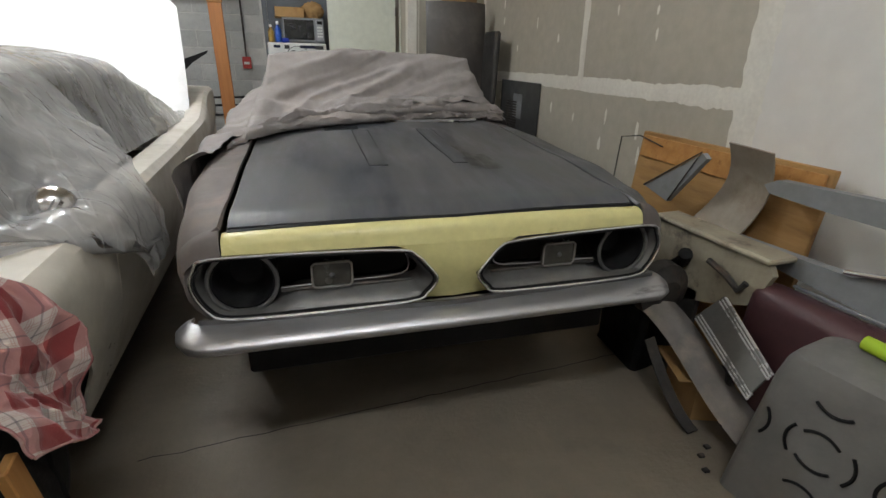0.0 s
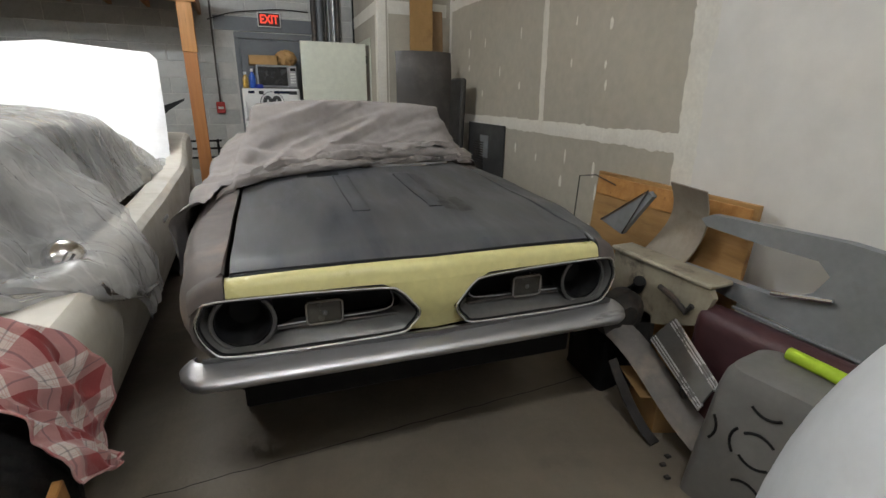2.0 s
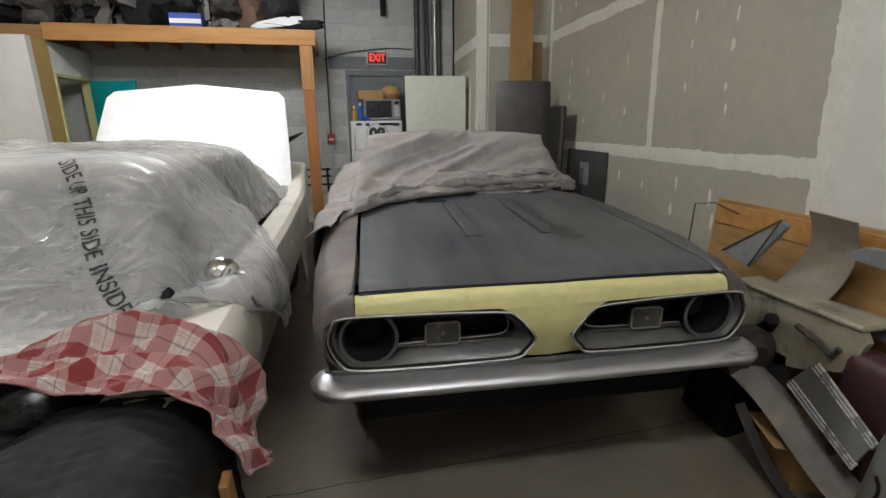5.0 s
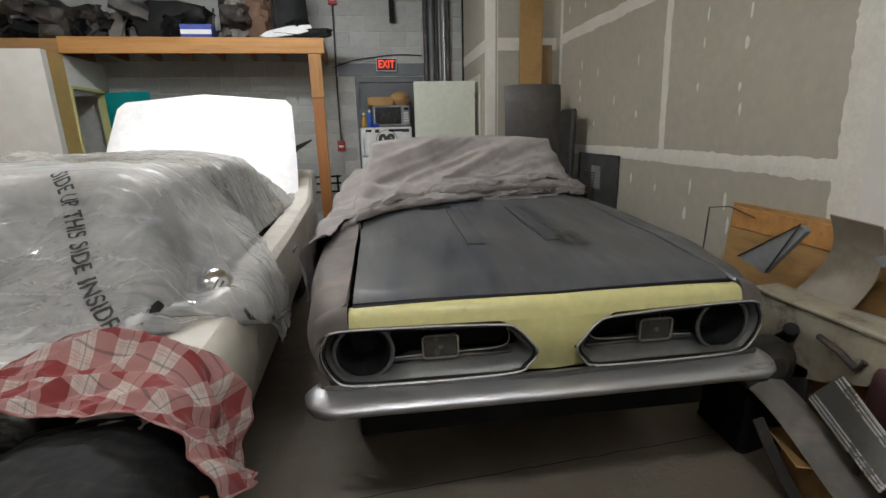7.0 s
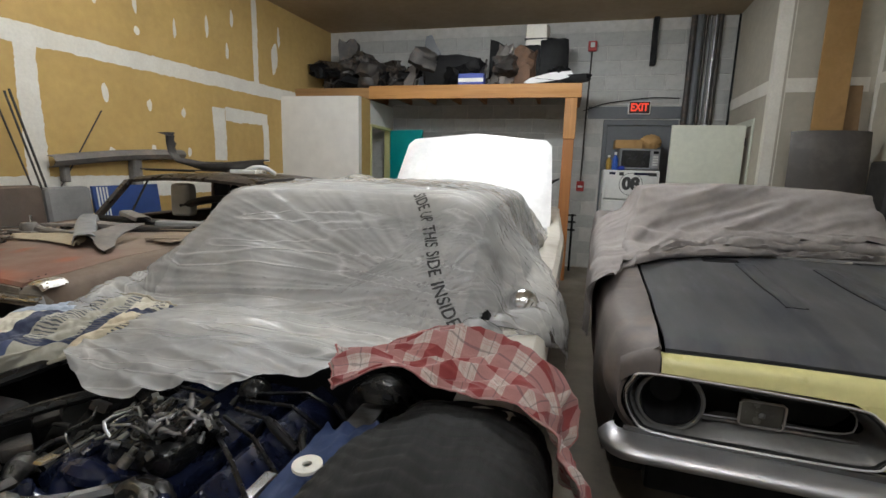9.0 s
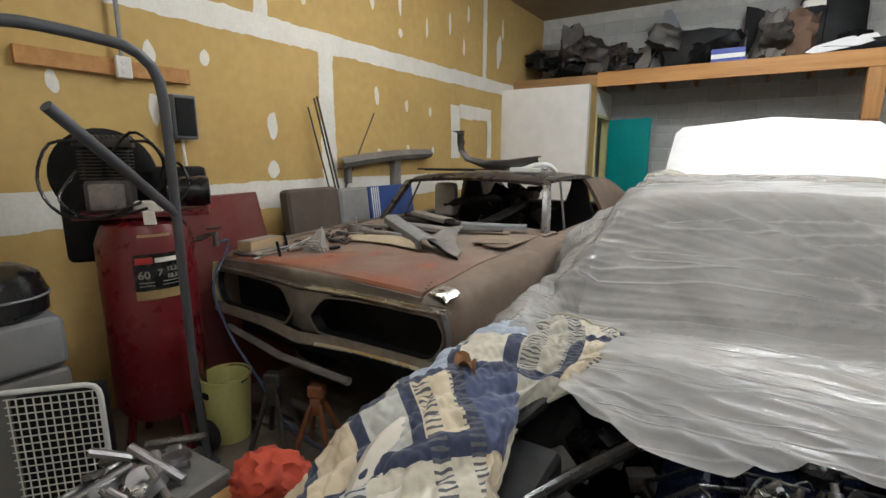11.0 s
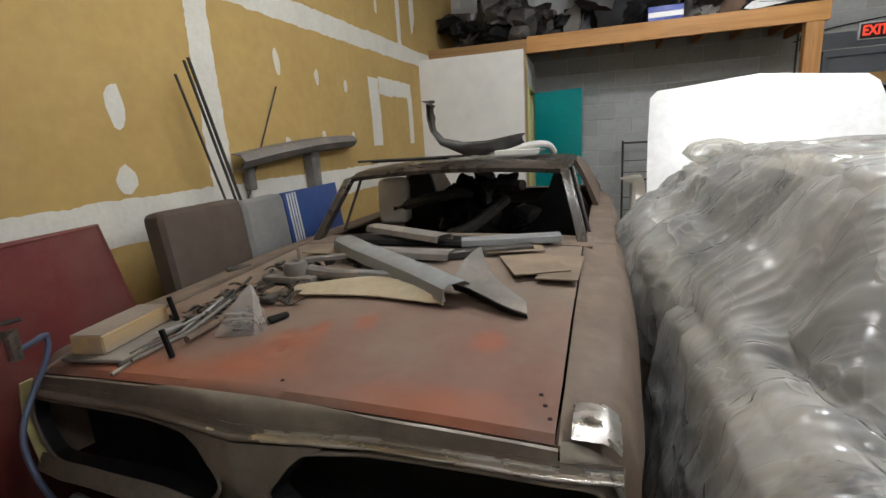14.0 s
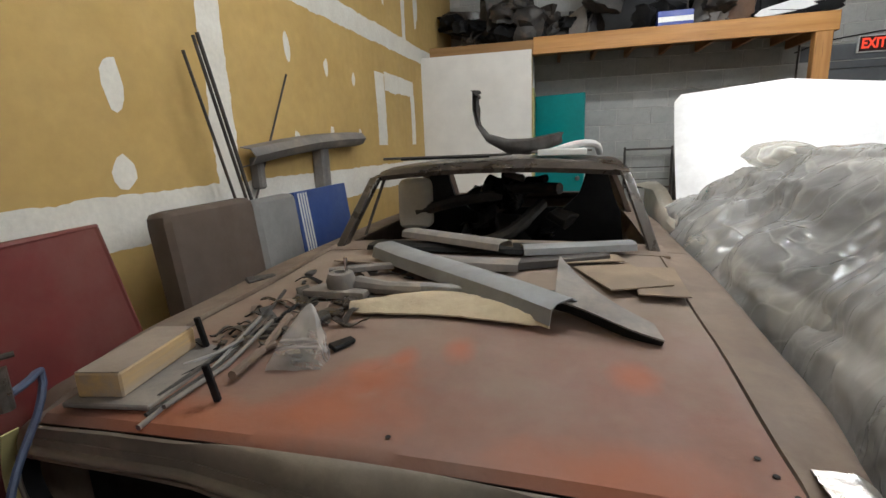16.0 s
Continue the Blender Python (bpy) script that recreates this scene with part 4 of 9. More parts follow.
def blade_bumper(zc=0.612):
    """Blade bumper: a broad sloping top, a soft crease and a short tucked-under lip, ends wrapped round the corners."""
    bm = bmesh.new()
    sec = [(0.10, 0.030), (0.06, 0.026), (0.02, 0.015), (-0.004, 0.004), (-0.009, -0.003), (-0.007, -0.012), (0.006, -0.026), (0.025, -0.033), (0.05, -0.030), (0.05, -0.022), (0.02, -0.018), (0.10, 0.020)]
    rows = []
    n = 60
    for j in range(n + 1):
        t = lerp(-1, 1, j / n)
        k = max(0.0, abs(t) - 0.88) / 0.12
        out = 0.875 * min(abs(t), 0.88) + 0.105 * math.sin(k * math.pi / 2)
        back = 0.12 * (1 - math.cos(k * math.pi / 2))
        slim = 1 - 0.25 * k ** 3
        rows.append([(math.copysign(out - 0.5 * k * a, t), -0.165 + 0.012 * abs(t) + back + a * (1 - 0.75 * k), zc - 0.004 * abs(t) + b * (1.1 + 0.35 * k) * slim + 0.0012 * noise.noise(Vector((t * 9, a * 40, 0)))) for a, b in sec])
    vs = grid_from(bm, rows, closed_u=True)
    cap(bm, vs[0], True), cap(bm, vs[-1])
    bmesh.ops.recalc_face_normals(bm, faces=bm.faces[:])
    return bm


def undertray(length=4.2):
    bm = boxm(-0.6, 0.5, 0.30, 0.6, length - 0.3, 0.42)
    return bm


# ---- dark coupe with the yellow nose
coupe = thing("old_coupe", "dark primer old coupe with pale yellow nose, partly covered", "car", 0.115, 0.735, 0, -3.3)
for s in (-1, 1):
    part("front_fender", body_side(s, -0.04, 1.46, 44), M_fender_dk if s < 0 else M_hood, coupe, "brown-grey primer fender" if s < 0 else "dusty black fender")
    part("door", body_side(s, 1.465, 2.6, 26), M_fender_dk, coupe)
    part("rear_quarter", body_side(s, 2.605, 4.2, 40), M_fender_dk, coupe)
    part("fender_nose", fender_nose(s), M_fender_dk, coupe)
    wheel(coupe, s * 0.70, 0.82, s, M_dark_metal)
    wheel(coupe, s * 0.70, 3.45, s, M_dark_metal)
    bez = grille_loop(coupe, s, M_chrome_old, M_grey_trim)
part("hood", hood_panel(0.052, 1.44, 0.012, 0.690), M_hood, coupe, "dusty matt black hood with two raised scoops")
part("header_panel", header_panel(), M_yellow, coupe, "pale yellow painted header panel", smooth=80)
part("beak", beak_panel(), M_yellow, coupe, "pale yellow painted grille divider", smooth=80)
part("valance", valance(), M_grey_trim, coupe)
# Black strip stands in for the shaded depth of the hood gap.
part("hood_seal", tubem([(lerp(-0.69, 0.69, j / 20), nose_v(lerp(-0.69, 0.69, j / 20)) + 0.044, hood_z(lerp(-0.69, 0.69, j / 20), 0.03) - 0.036) for j in range(21)], 0.014, 8), M_black, coupe, "black strip added in the hood gap for its shade")
part("bumper", blade_bumper(), M_bumper, coupe, "dull chrome blade bumper", smooth=50)
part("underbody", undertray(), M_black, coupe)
part("rear_panel", boxm(-0.78, 4.1, 0.4, 0.78, 4.19, 0.93, 0.02), M_fender_dk, coupe)
part("cabin", boxm(-0.6, 1.55, 0.6, 0.6, 4.0, 0.94), M_black, coupe)
for s in (-1, 1):
    hl = part("headlight_bucket", lathe(bmesh.new(), [(0.0, 0.05), (0.05, 0.045), (0.08, 0.01), (0.088, -0.05), (0.094, -0.05), (0.094, 0.06), (0.0, 0.065)], 28, "y", (s * 0.665, nose_v(0.66) + 0.075, 0.762)), M_black, coupe, "empty black headlight bucket")
    part("bucket_rim", tubem([(s * 0.665 + 0.1 * math.cos(a * math.pi / 14), nose_v(0.66) + 0.02, 0.762 + 0.1 * math.sin(a * math.pi / 14)) for a in range(28)], 0.007, 8, True), M_grey_trim, hl)
    tl = part("turn_light", boxm(s * 0.40 - 0.06, nose_v(0.4) + 0.035, 0.722, s * 0.40 + 0.06, nose_v(0.4) + 0.08, 0.802, 0.012, None, 2), M_lens, coupe, "square clouded turn light")
    part("lens_rim", tubem([(s * 0.40 + a * 0.062, nose_v(0.4) + 0.034, 0.762 + b * 0.042) for a, b in ((-1, -.8), (-.85, -1), (.85, -1), (1, -.8), (1, .8), (.85, 1), (-.85, 1), (-1, .8))], 0.004, 6, True), M_dust_metal, tl)
    part("bulb", lathe(bmesh.new(), [(0.0, -0.008), (0.009, -0.004), (0.01, 0.0)], 10, "y", (s * 0.40, nose_v(0.4) + 0.034, 0.76)), M_grey_trim, tl)
    part("grille_bar", tubem([(s * 0.14, nose_v(0.14) + 0.06, 0.715), (s * 0.56, nose_v(0.56) + 0.05, 0.712)], 0.006, 6), M_dark_metal, coupe)
    part("fender_cap", lathe(bmesh.new(), [(0.0, 0.008), (0.006, 0.006), (0.007, 0.0)], 8, "z", (s * 0.79, 0.42, 0.962)), M_mud, coupe)
part("cowl", boxm(-0.70, 1.445, 0.93, 0.70, 1.66, 1.022, 0.004), M_hood, coupe)
part("cowl_trim", boxm(0.02, 1.52, 1.0222, 0.46, 1.55, 1.034, 0.003), M_mud, coupe, "pale strip at the windscreen's foot")
for k in range(22):
    part("cowl_slot", boxm(-0.52 + k * 0.018, 1.455, 1.022, -0.512 + k * 0.018, 1.535, 1.024), M_black, coupe)
def scoop_plate(u0, u1, v0, v1, rise):
    bm = bmesh.new()
    rows = []
    for i in range(13):
        v = lerp(v0, v1, i / 12)
        rows.append([(u, v, hood_z(u, v) + 0.0015 + 0.014 * bulge_at(u, v) + rise * min(1, 6 * min(i, 12 - i) / 12, 6 * min(j, 8 - j) / 8)) for j, u in enumerate(lerp(u0, u1, k / 8) for k in range(9))])
    grid_from(bm, rows)
    return bm


for s in (-1, 1):
    sc = part("scoop", scoop_plate(s * 0.175 - 0.036, s * 0.175 + 0.036, 0.42, 1.13, 0.004), M_hood, coupe, smooth=25)
    rim = [(s * 0.175 - 0.04, 0.42), (s * 0.175 + 0.032, 0.415), (s * 0.175 + 0.042, 1.14), (s * 0.175 - 0.042, 1.14)]
    run = [(lerp(a[0], b[0], q / 8), lerp(a[1], b[1], q / 8)) for a, b in zip(rim, rim[1:] + rim[:1]) for q in range(8)]
    part("scoop_gap", tubem([(u, v, hood_z(u, v) + 0.012 * bulge_at(u, v) - 0.0005) for u, v in run], 0.0022, 6, True), M_black, sc)
for k, (u0, u1, v0, v1) in enumerate(((0.135, 0.235, 0.62, 0.80), (0.19, 0.33, 0.36, 0.60))):
    bm = scoop_plate(u0, u1, v0, v1, 0.0)
    for v in bm.verts:
        v.co += Vector((0.012 * noise.noise(v.co * 14), 0.03 * noise.noise(v.co * 9 + Vector((k, 0, 0))), 0.0008))
    part("wiped_patch", bm, M_wiped, coupe, "darker wiped patch in the dust", smooth=60)
# Black frame box, enlarged to stand in for shadow under the bumper.
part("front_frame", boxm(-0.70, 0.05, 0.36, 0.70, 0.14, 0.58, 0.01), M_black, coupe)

# cowl vent and bright strip behind the hood
vent = bmesh.new()
for i in range(3):
    for j in range(17):
        u, v = lerp(-0.35, -0.18, j / 16), 1.215 + 0.028 * i
        z = hood_z(u, v) + 0.003
        add_box(vent, u - 0.0032, v - 0.010, z - 0.004, u + 0.0032, v + 0.010, z + 0.001)
part("cowl_vent", vent, M_black, coupe, "small slotted vent")
strip = bmesh.new()
grid_from(strip, [[(lerp(0.08, 0.62, j / 12), lerp(1.475, 1.545, j / 12) + dv, hood_z(0.3, 1.45) - 0.002 + dz) for j in range(13)] for dv, dz in ((0.0, -0.004), (0.002, 0.008), (0.014, 0.009), (0.018, -0.004))])
part("cowl_strip", thicken(strip, 0.002), M_chrome_old, coupe, "dull bright strip along the cowl")

# ---- grey cloth cover over the dark coupe's cabin
def cover_front(u):
    """Where the cloth's front hem lies along the car at a place across it."""
    return line_at([(-0.95, 0.50), (-0.83, 0.62), (-0.78, 0.93), (-0.5, 1.23), (-0.22, 1.37), (0.10, 1.49), (0.70, 1.61), (0.95, 1.72)], u) + 0.025 * noise.noise(Vector((u * 7, 0, 4)))


def cover_section(v):
    zt = curve_at([(0.5, 1.0), (1.3, 1.028), (1.5, 1.045), (1.62, 1.12), (1.90, 1.405), (2.3, 1.415), (2.9, 1.39), (4.0, 1.01), (4.25, 0.95)], v)
    hw = curve_at([(0.5, 0.68), (1.45, 0.72), (1.9, 0.625), (2.9, 0.60), (4.0, 0.70)], v)
    zs = zt - curve_at([(1.5, 0.01), (1.9, 0.02)], v)
    low_l = curve_at([(0.5, 0.74), (1.2, 0.60), (1.8, 0.42), (3.5, 0.4)], v)
    low_r = curve_at([(0.95, 0.97), (1.6, 0.9), (2.2, 0.6), (3.5, 0.45)], v)
    pts = [(-0.918, low_l), (-0.914, (low_l + 0.98) / 2), (-0.897, 0.972), (-0.83, max(1.0, lerp(0.985, zs, 0.22))), (-0.48 * (hw + 0.80), max(1.005, lerp(0.985, zs, 0.52))), (-hw - 0.01, lerp(1.0, zs, 0.93)), (-hw + 0.035, zs), (-hw * 0.5, zt), (0, zt + 0.004), (hw * 0.5, zt), (hw - 0.035, zs), (hw + 0.01, lerp(1.0, zs, 0.93)), (0.5 * (hw + 0.80), max(1.005, lerp(0.985, zs, 0.5))), (0.83, max(1.0, lerp(0.985, zs, 0.2))), (0.895, 0.97), (0.92, low_r)]
    return [(u, v, z + 0.004) for u, z in pts]


def sharp(a, k, seed):
    """Taut folds: sharp crest, straight flanks."""
    n = noise.noise(Vector((a[0] + seed, a[1] - seed, a[2] + 2 * seed)))
    return max(0.0, 1 - abs(n) * k)


def cover_wrinkle(p, s, t):
    hem = max(0.0, p[1] - cover_front(p[0]))
    near = max(0.0, 1 - hem / 0.30)
    roof = min(1.0, max(0.0, (p[1] - 1.84) * 10))
    front = (1 - near) * (1 - roof)
    side = min(1.0, max(0.0, -0.66 - p[0]) * 7 + max(0.0, p[0] - 0.72) * 7)
    bend = 0.25 * noise.noise(p * 1.4)
    # long pulls that climb from the near corner across the windscreen
    fan = p[2] - 0.42 * p[0] + 0.5 * bend
    w = front * (1 - side) * (0.042 * sharp((p[0] * 0.9, fan * 5.0, 0), 3.2, 5.0) * curve_at([(-0.3, 1), (0.5, 0.35)], p[0]) + 0.016 * sharp((p[0] * 2.2, fan * 11, 0), 3.0, 9.0) + 0.008 * sharp((p[0] * 5, p[2] * 6, 0), 3.0, 2.0))
    w += side * (0.026 * sharp((0, (p[1] + 0.8 * p[2]) * 3.6 + bend, p[2] * 0.5), 2.8, 2.0) + 0.014 * sharp((0, (p[1] + 0.5 * p[2]) * 9 + bend, p[2]), 2.8, 5.0))
    w += near * (1 - 0.8 * side) * (0.040 * sharp((p[0] * 2.0, (p[1] - 0.25 * p[0]) * 8 + 2 * bend, 0), 2.3, 8.0) + 0.026 * sharp((p[0] * 5.0 + p[1] * 4, p[1] * 12, 0), 2.4, 3.0))
    return 0.006 + w + 0.003 * sharp((p[0] * 14, p[1] * 11, p[2] * 11), 2.6, 3.0) + 0.006 * noise.noise(p * 2.5)


cover_bm, _ = drape(cover_section, 0.5, 4.3, 300, 240, cover_wrinkle, start=lambda u: cover_front(u) + 0.06 * max(0.0, min(1.0, (u + 0.75) / 0.2)) - 0.03 * max(0.0, min(1.0, u / 0.4)))
cover = thing("car_cover", "dusty grey cloth cover bunched over the coupe's windscreen", "car cover", 0.115, 0.735, 0, -3.3)
part("cloth", cover_bm, M_cover, cover, smooth=80)
for k, (u0, u1, back, up, r) in enumerate(((-0.80, 0.10, 0.010, 0.002, 0.022), (-0.80, 0.45, 0.050, 0.008, 0.026), (-0.66, 0.90, 0.045, 0.034, 0.026), (0.05, 0.88, 0.020, 0.002, 0.018), (-0.30, 0.92, 0.070, 0.046, 0.030), (0.35, 0.88, 0.060, 0.008, 0.020))):
    bm = bmesh.new()
    rows = []
    n = 110
    for i in range(n + 1):
        u = lerp(u0, u1, i / n)
        end = math.sin(math.pi * min(1, 6 * i / n, 6 * (n - i) / n) / 2) ** 0.7 + 0.02
        base = hood_z(u, 1.3) + 0.002 if abs(u) < 0.72 else 1.0
        cv = cover_front(u) + back + 0.035 * noise.noise(Vector((u * 2.6, k * 5, 0)))
        cz = base + up + 0.022 * noise.noise(Vector((u * 3.4, k * 7, 3)))
        ring = []
        for j in range(16):
            a = 2 * math.pi * j / 16
            rr = end * (r * (0.75 + 0.6 * noise.noise(Vector((u * 4, k * 3, 6)))) + 0.016 * sharp((u * 4 + 0.6 * a, math.cos(a), k), 2.2, 2.0) + 0.006 * sharp((u * 13 + a, math.sin(a) * 1.5, k), 2.4, 7.0))
            ring.append((u, cv + 1.5 * rr * math.cos(a), max(base, cz + rr * (1 + math.sin(a)))))
        rows.append(ring)
    vs = grid_from(bm, rows, closed_u=True)
    cap(bm, vs[0], True), cap(bm, vs[-1])
    bmesh.ops.recalc_face_normals(bm, faces=bm.faces[:])
    part("hem_fold", bm, M_cover, cover, smooth=80)

# ---------------------------------------------------------------- white sedan with its hood off
W_TOP = [(0.0, 0.80), (0.3, 0.87), (1.2, 0.895), (2.5, 0.905), (3.6, 0.93), (4.7, 1.06), (5.1, 1.07)]
W_HALF = [(0.0, 0.84), (0.25, 0.90), (1.2, 0.935), (3.5, 0.945), (5.1, 0.86)]


def w_section(s, v, inner):
    hw, zt = curve_at(W_HALF, v), curve_at(W_TOP, v)
    zb = max(arch(v, 0.95), arch(v, 4.05))
    p = [(inner, zt - 0.05), (inner + 0.004, zt - 0.004), (hw - 0.10, zt + 0.004), (hw - 0.03, zt), (hw - 0.008, zt - 0.02)]
    for k in range(1, 7):
        t = k / 6
        z = lerp(zt - 0.02, zb, t)
        p.append((hw + 0.012 * math.sin(math.pi * t) - 0.17 * ((zt - 0.02 - z) / 0.66) ** 2, z))
    return [(s * a, v, z) for a, z in p]


def w_side(s, v0, v1, n, inner):
    bm = bmesh.new()
    grid_from(bm, [w_section(s, lerp(v0, v1, i / n), inner) for i in range(n + 1)])
    return thicken(bm, 0.012 if s < 0 else -0.012)


sedan = thing("white_sedan", "dusty white sedan with hood removed and trunk open", "car", -1.93, -0.45, 0, -1.0)
for s in (-1, 1):
    part("front_fender", w_side(s, 0.0, 1.5, 40, 0.74), M_white_paint, sedan)
    dr = part("door", w_side(s, 1.505, 2.75, 24, 0.80), M_white_paint, sedan)
    part("door_handle", boxm(s * 0.945 - 0.014, 2.50, 0.80, s * 0.945 + 0.016, 2.64, 0.825, 0.006), M_chrome, dr, "chrome push-button handle")
    part("rear_quarter", w_side(s, 2.755, 5.1, 44, 0.80), M_white_paint, sedan)
    part("inner_fender", boxm(s * 0.73 - 0.01, 0.05, 0.42, s * 0.73 + 0.008, 1.3, 0.78, 0.004), M_black, sedan)
    wheel(sedan, s * 0.69, 0.95, s, M_chrome_old)
    wheel(sedan, s * 0.69, 4.05, s, M_chrome_old)
part("firewall", boxm(-0.75, 1.02, 0.30, 0.75, 1.06, 0.86), M_black, sedan)
part("cowl", boxm(-0.80, 0.98, 0.86, 0.80, 1.42, 0.905, 0.01), M_white_paint, sedan)
part("radiator_support", boxm(-0.74, 0.02, 0.28, 0.74, 0.10, 0.74, 0.01), M_black, sedan)
part("engine_bay_floor", boxm(-0.72, 0.10, 0.26, 0.72, 1.22, 0.30), M_black, sedan)
part("chassis", boxm(-0.75, 1.26, 0.28, 0.75, 4.9, 0.40), M_black, sedan)
part("rear_panel", boxm(-0.85, 5.04, 0.35, 0.85, 5.10, 0.90, 0.02), M_white_paint, sedan)
part("trunk_floor", boxm(-0.78, 3.7, 0.45, 0.78, 5.03, 0.50), M_black, sedan)
part("rear_shelf", boxm(-0.80, 3.35, 0.86, 0.80, 4.35, 0.92, 0.01), M_white_paint, sedan)
part("dashboard", boxm(-0.72, 1.40, 0.70, 0.72, 1.62, 0.955, 0.04, None, 3), M_maroon_int, sedan, "red padded dashboard")
for sx in (-0.38, 0.38):
    part("seat_back", boxm(sx - 0.3, 2.5, 0.45, sx + 0.3, 2.66, 1.08, 0.05, None, 3), M_maroon_int, sedan)
# greenhouse
roof_bm = bmesh.new()
grid_from(roof_bm, [[(lerp(-0.60, 0.60, j / 16), v, z + 0.03 * (1 - (lerp(-1, 1, j / 16)) ** 2)) for j in range(17)] for v, z in ((1.60, 1.29), (1.70, 1.315), (2.3, 1.335), (2.8, 1.325), (3.05, 1.28))])
part("roof", thicken(roof_bm, 0.02), M_white_paint, sedan)
for s in (-1, 1):
    part("windscreen_pillar", tubem([(s * 0.74, 1.18, 0.90), (s * 0.60, 1.55, 1.27)], 0.038, 10), M_black, sedan)
    part("rear_pillar", tubem([(s * 0.60, 3.02, 1.28), (s * 0.72, 3.6, 0.91)], 0.05, 8), M_white_paint, sedan)
glass_bm = bmesh.new()
grid_from(glass_bm, [[(lerp(-w, w, j / 12), v - 0.07 * (1 - lerp(-1, 1, j / 12) ** 2), z) for j in range(13)] for v, z, w in ((1.22, 0.93, 0.72), (1.39, 1.10, 0.66), (1.57, 1.27, 0.60))])
part("windscreen", thicken(glass_bm, 0.005), M_dusty_glass, sedan, "dusty windscreen glass")
for s in (-1, 1):
    side_bm = bmesh.new()
    grid_from(side_bm, [[(s * lerp(0.735, 0.60, k / 4), lerp(lerp(1.30, 3.45, j / 10), lerp(1.62, 3.0, j / 10), k / 4), lerp(0.915, 1.275, k / 4)) for j in range(11)] for k in range(5)])
    part("side_window", thicken(side_bm, 0.005), M_dark_glass, sedan, "dusty side window glass")
rear_bm = bmesh.new()
grid_from(rear_bm, [[(lerp(-0.64, 0.64, j / 8), lerp(3.0, 3.5, k / 4), lerp(1.27, 0.93, k / 4)) for j in range(9)] for k in range(5)])
part("rear_window", thicken(rear_bm, 0.005), M_dark_glass, sedan, "dusty rear window glass")
# open trunk lid
lid_bm = bmesh.new()
rows = []
for i in range(17):
    t = i / 16
    hw = lerp(0.81, 0.745, t ** 1.5) - 0.05 * max(0.0, t - 0.94) / 0.06
    rows.append([(lerp(-hw, hw, j / 24), 3.98 + 0.62 * t - 0.03 * (1 - lerp(-1, 1, j / 24) ** 2) + 0.02 * (abs(j - 12) > 11), lerp(0.90, 1.765, t) + 0.07 * t ** 6 * (1 - abs(lerp(-1, 1, j / 24)))) for j in range(25)])
grid_from(lid_bm, rows)
lid = part("trunk_lid", thicken(lid_bm, 0.03), M_white_clean, sedan, "bright white open trunk lid")
for s in (-1, 1):
    part("lid_hinge", tubem([(s * 0.62, 4.12, 0.9), (s * 0.64, 4.22, 1.05), (s * 0.64, 4.30, 1.2)], 0.012, 8), M_dark_metal, lid)
# fender mirror
mir = part("fender_mirror", lathe(bmesh.new(), [(0.0, -0.034), (0.02, -0.032), (0.045, -0.022), (0.060, -0.004), (0.064, 0.012), (0.058, 0.016)], 28, "y", (0.0, 0.0, 0.0)), M_chrome, sedan, "round chrome fender mirror")
mir.matrix_basis = pose(0.845, 1.43, 0.968, -12, 0, 18)
part("mirror_glass", lathe(bmesh.new(), [(0.0, 0.013), (0.057, 0.0135)], 24, "y"), M_chrome, mir)
part("mirror_arm", tubem([(0.02, -0.034, 0.02), (-0.01, -0.045, -0.02), (-0.04, -0.045, -0.065), (-0.05, -0.03, -0.105)], [0.014, 0.011, 0.010, 0.014], 8), M_chrome, mir)
part("mirror_foot", boxm(-0.075, -0.07, -0.118, -0.025, 0.0, -0.1, 0.006), M_chrome, mir)

# engine
eng = part("engine", boxm(-0.22, 0.36, 0.34, 0.22, 1.05, 0.62, 0.03), M_blue_paint, sedan, "dark blue engine with chrome and loose fittings")
for s in (-1, 1):
    vc = boxm(-0.075, 0.40, -0.04, 0.075, 0.98, 0.05, 0.025, None, 3)
    bmesh.ops.transform(vc, matrix=pose(s * 0.235, 0, 0.665, 0, s * 38, 0), verts=vc.verts)
    part("valve_cover", vc, M_blue_paint, eng)
    for k in range(5):
        part("spark_lead", tubem([(s * 0.30, 0.45 + k * 0.12, 0.60), (s * 0.34, 0.43 + k * 0.12, 0.68), (s * 0.22, 0.5 + k * 0.09, 0.77), (s * 0.06, 0.62 + k * 0.05, 0.76)], 0.007, 6), M_black_gloss, eng)
    part("chrome_strip", boxm(s * 0.30 - 0.02, 0.40, 0.70, s * 0.30 + 0.02, 0.56, 0.71, 0.006), M_chrome, eng)
part("intake_manifold", jag(boxm(-0.13, 0.42, 0.60, 0.13, 0.98, 0.72, 0.02, None, 2), 0.012, 14), M_blue_paint, eng)
part("carburettor", jag(boxm(-0.10, 0.43, 0.72, 0.10, 0.63, 0.79, 0.02, None, 2), 0.012, 20), M_black_gloss, eng, "greasy black carburettor")
rng = random.Random(12)
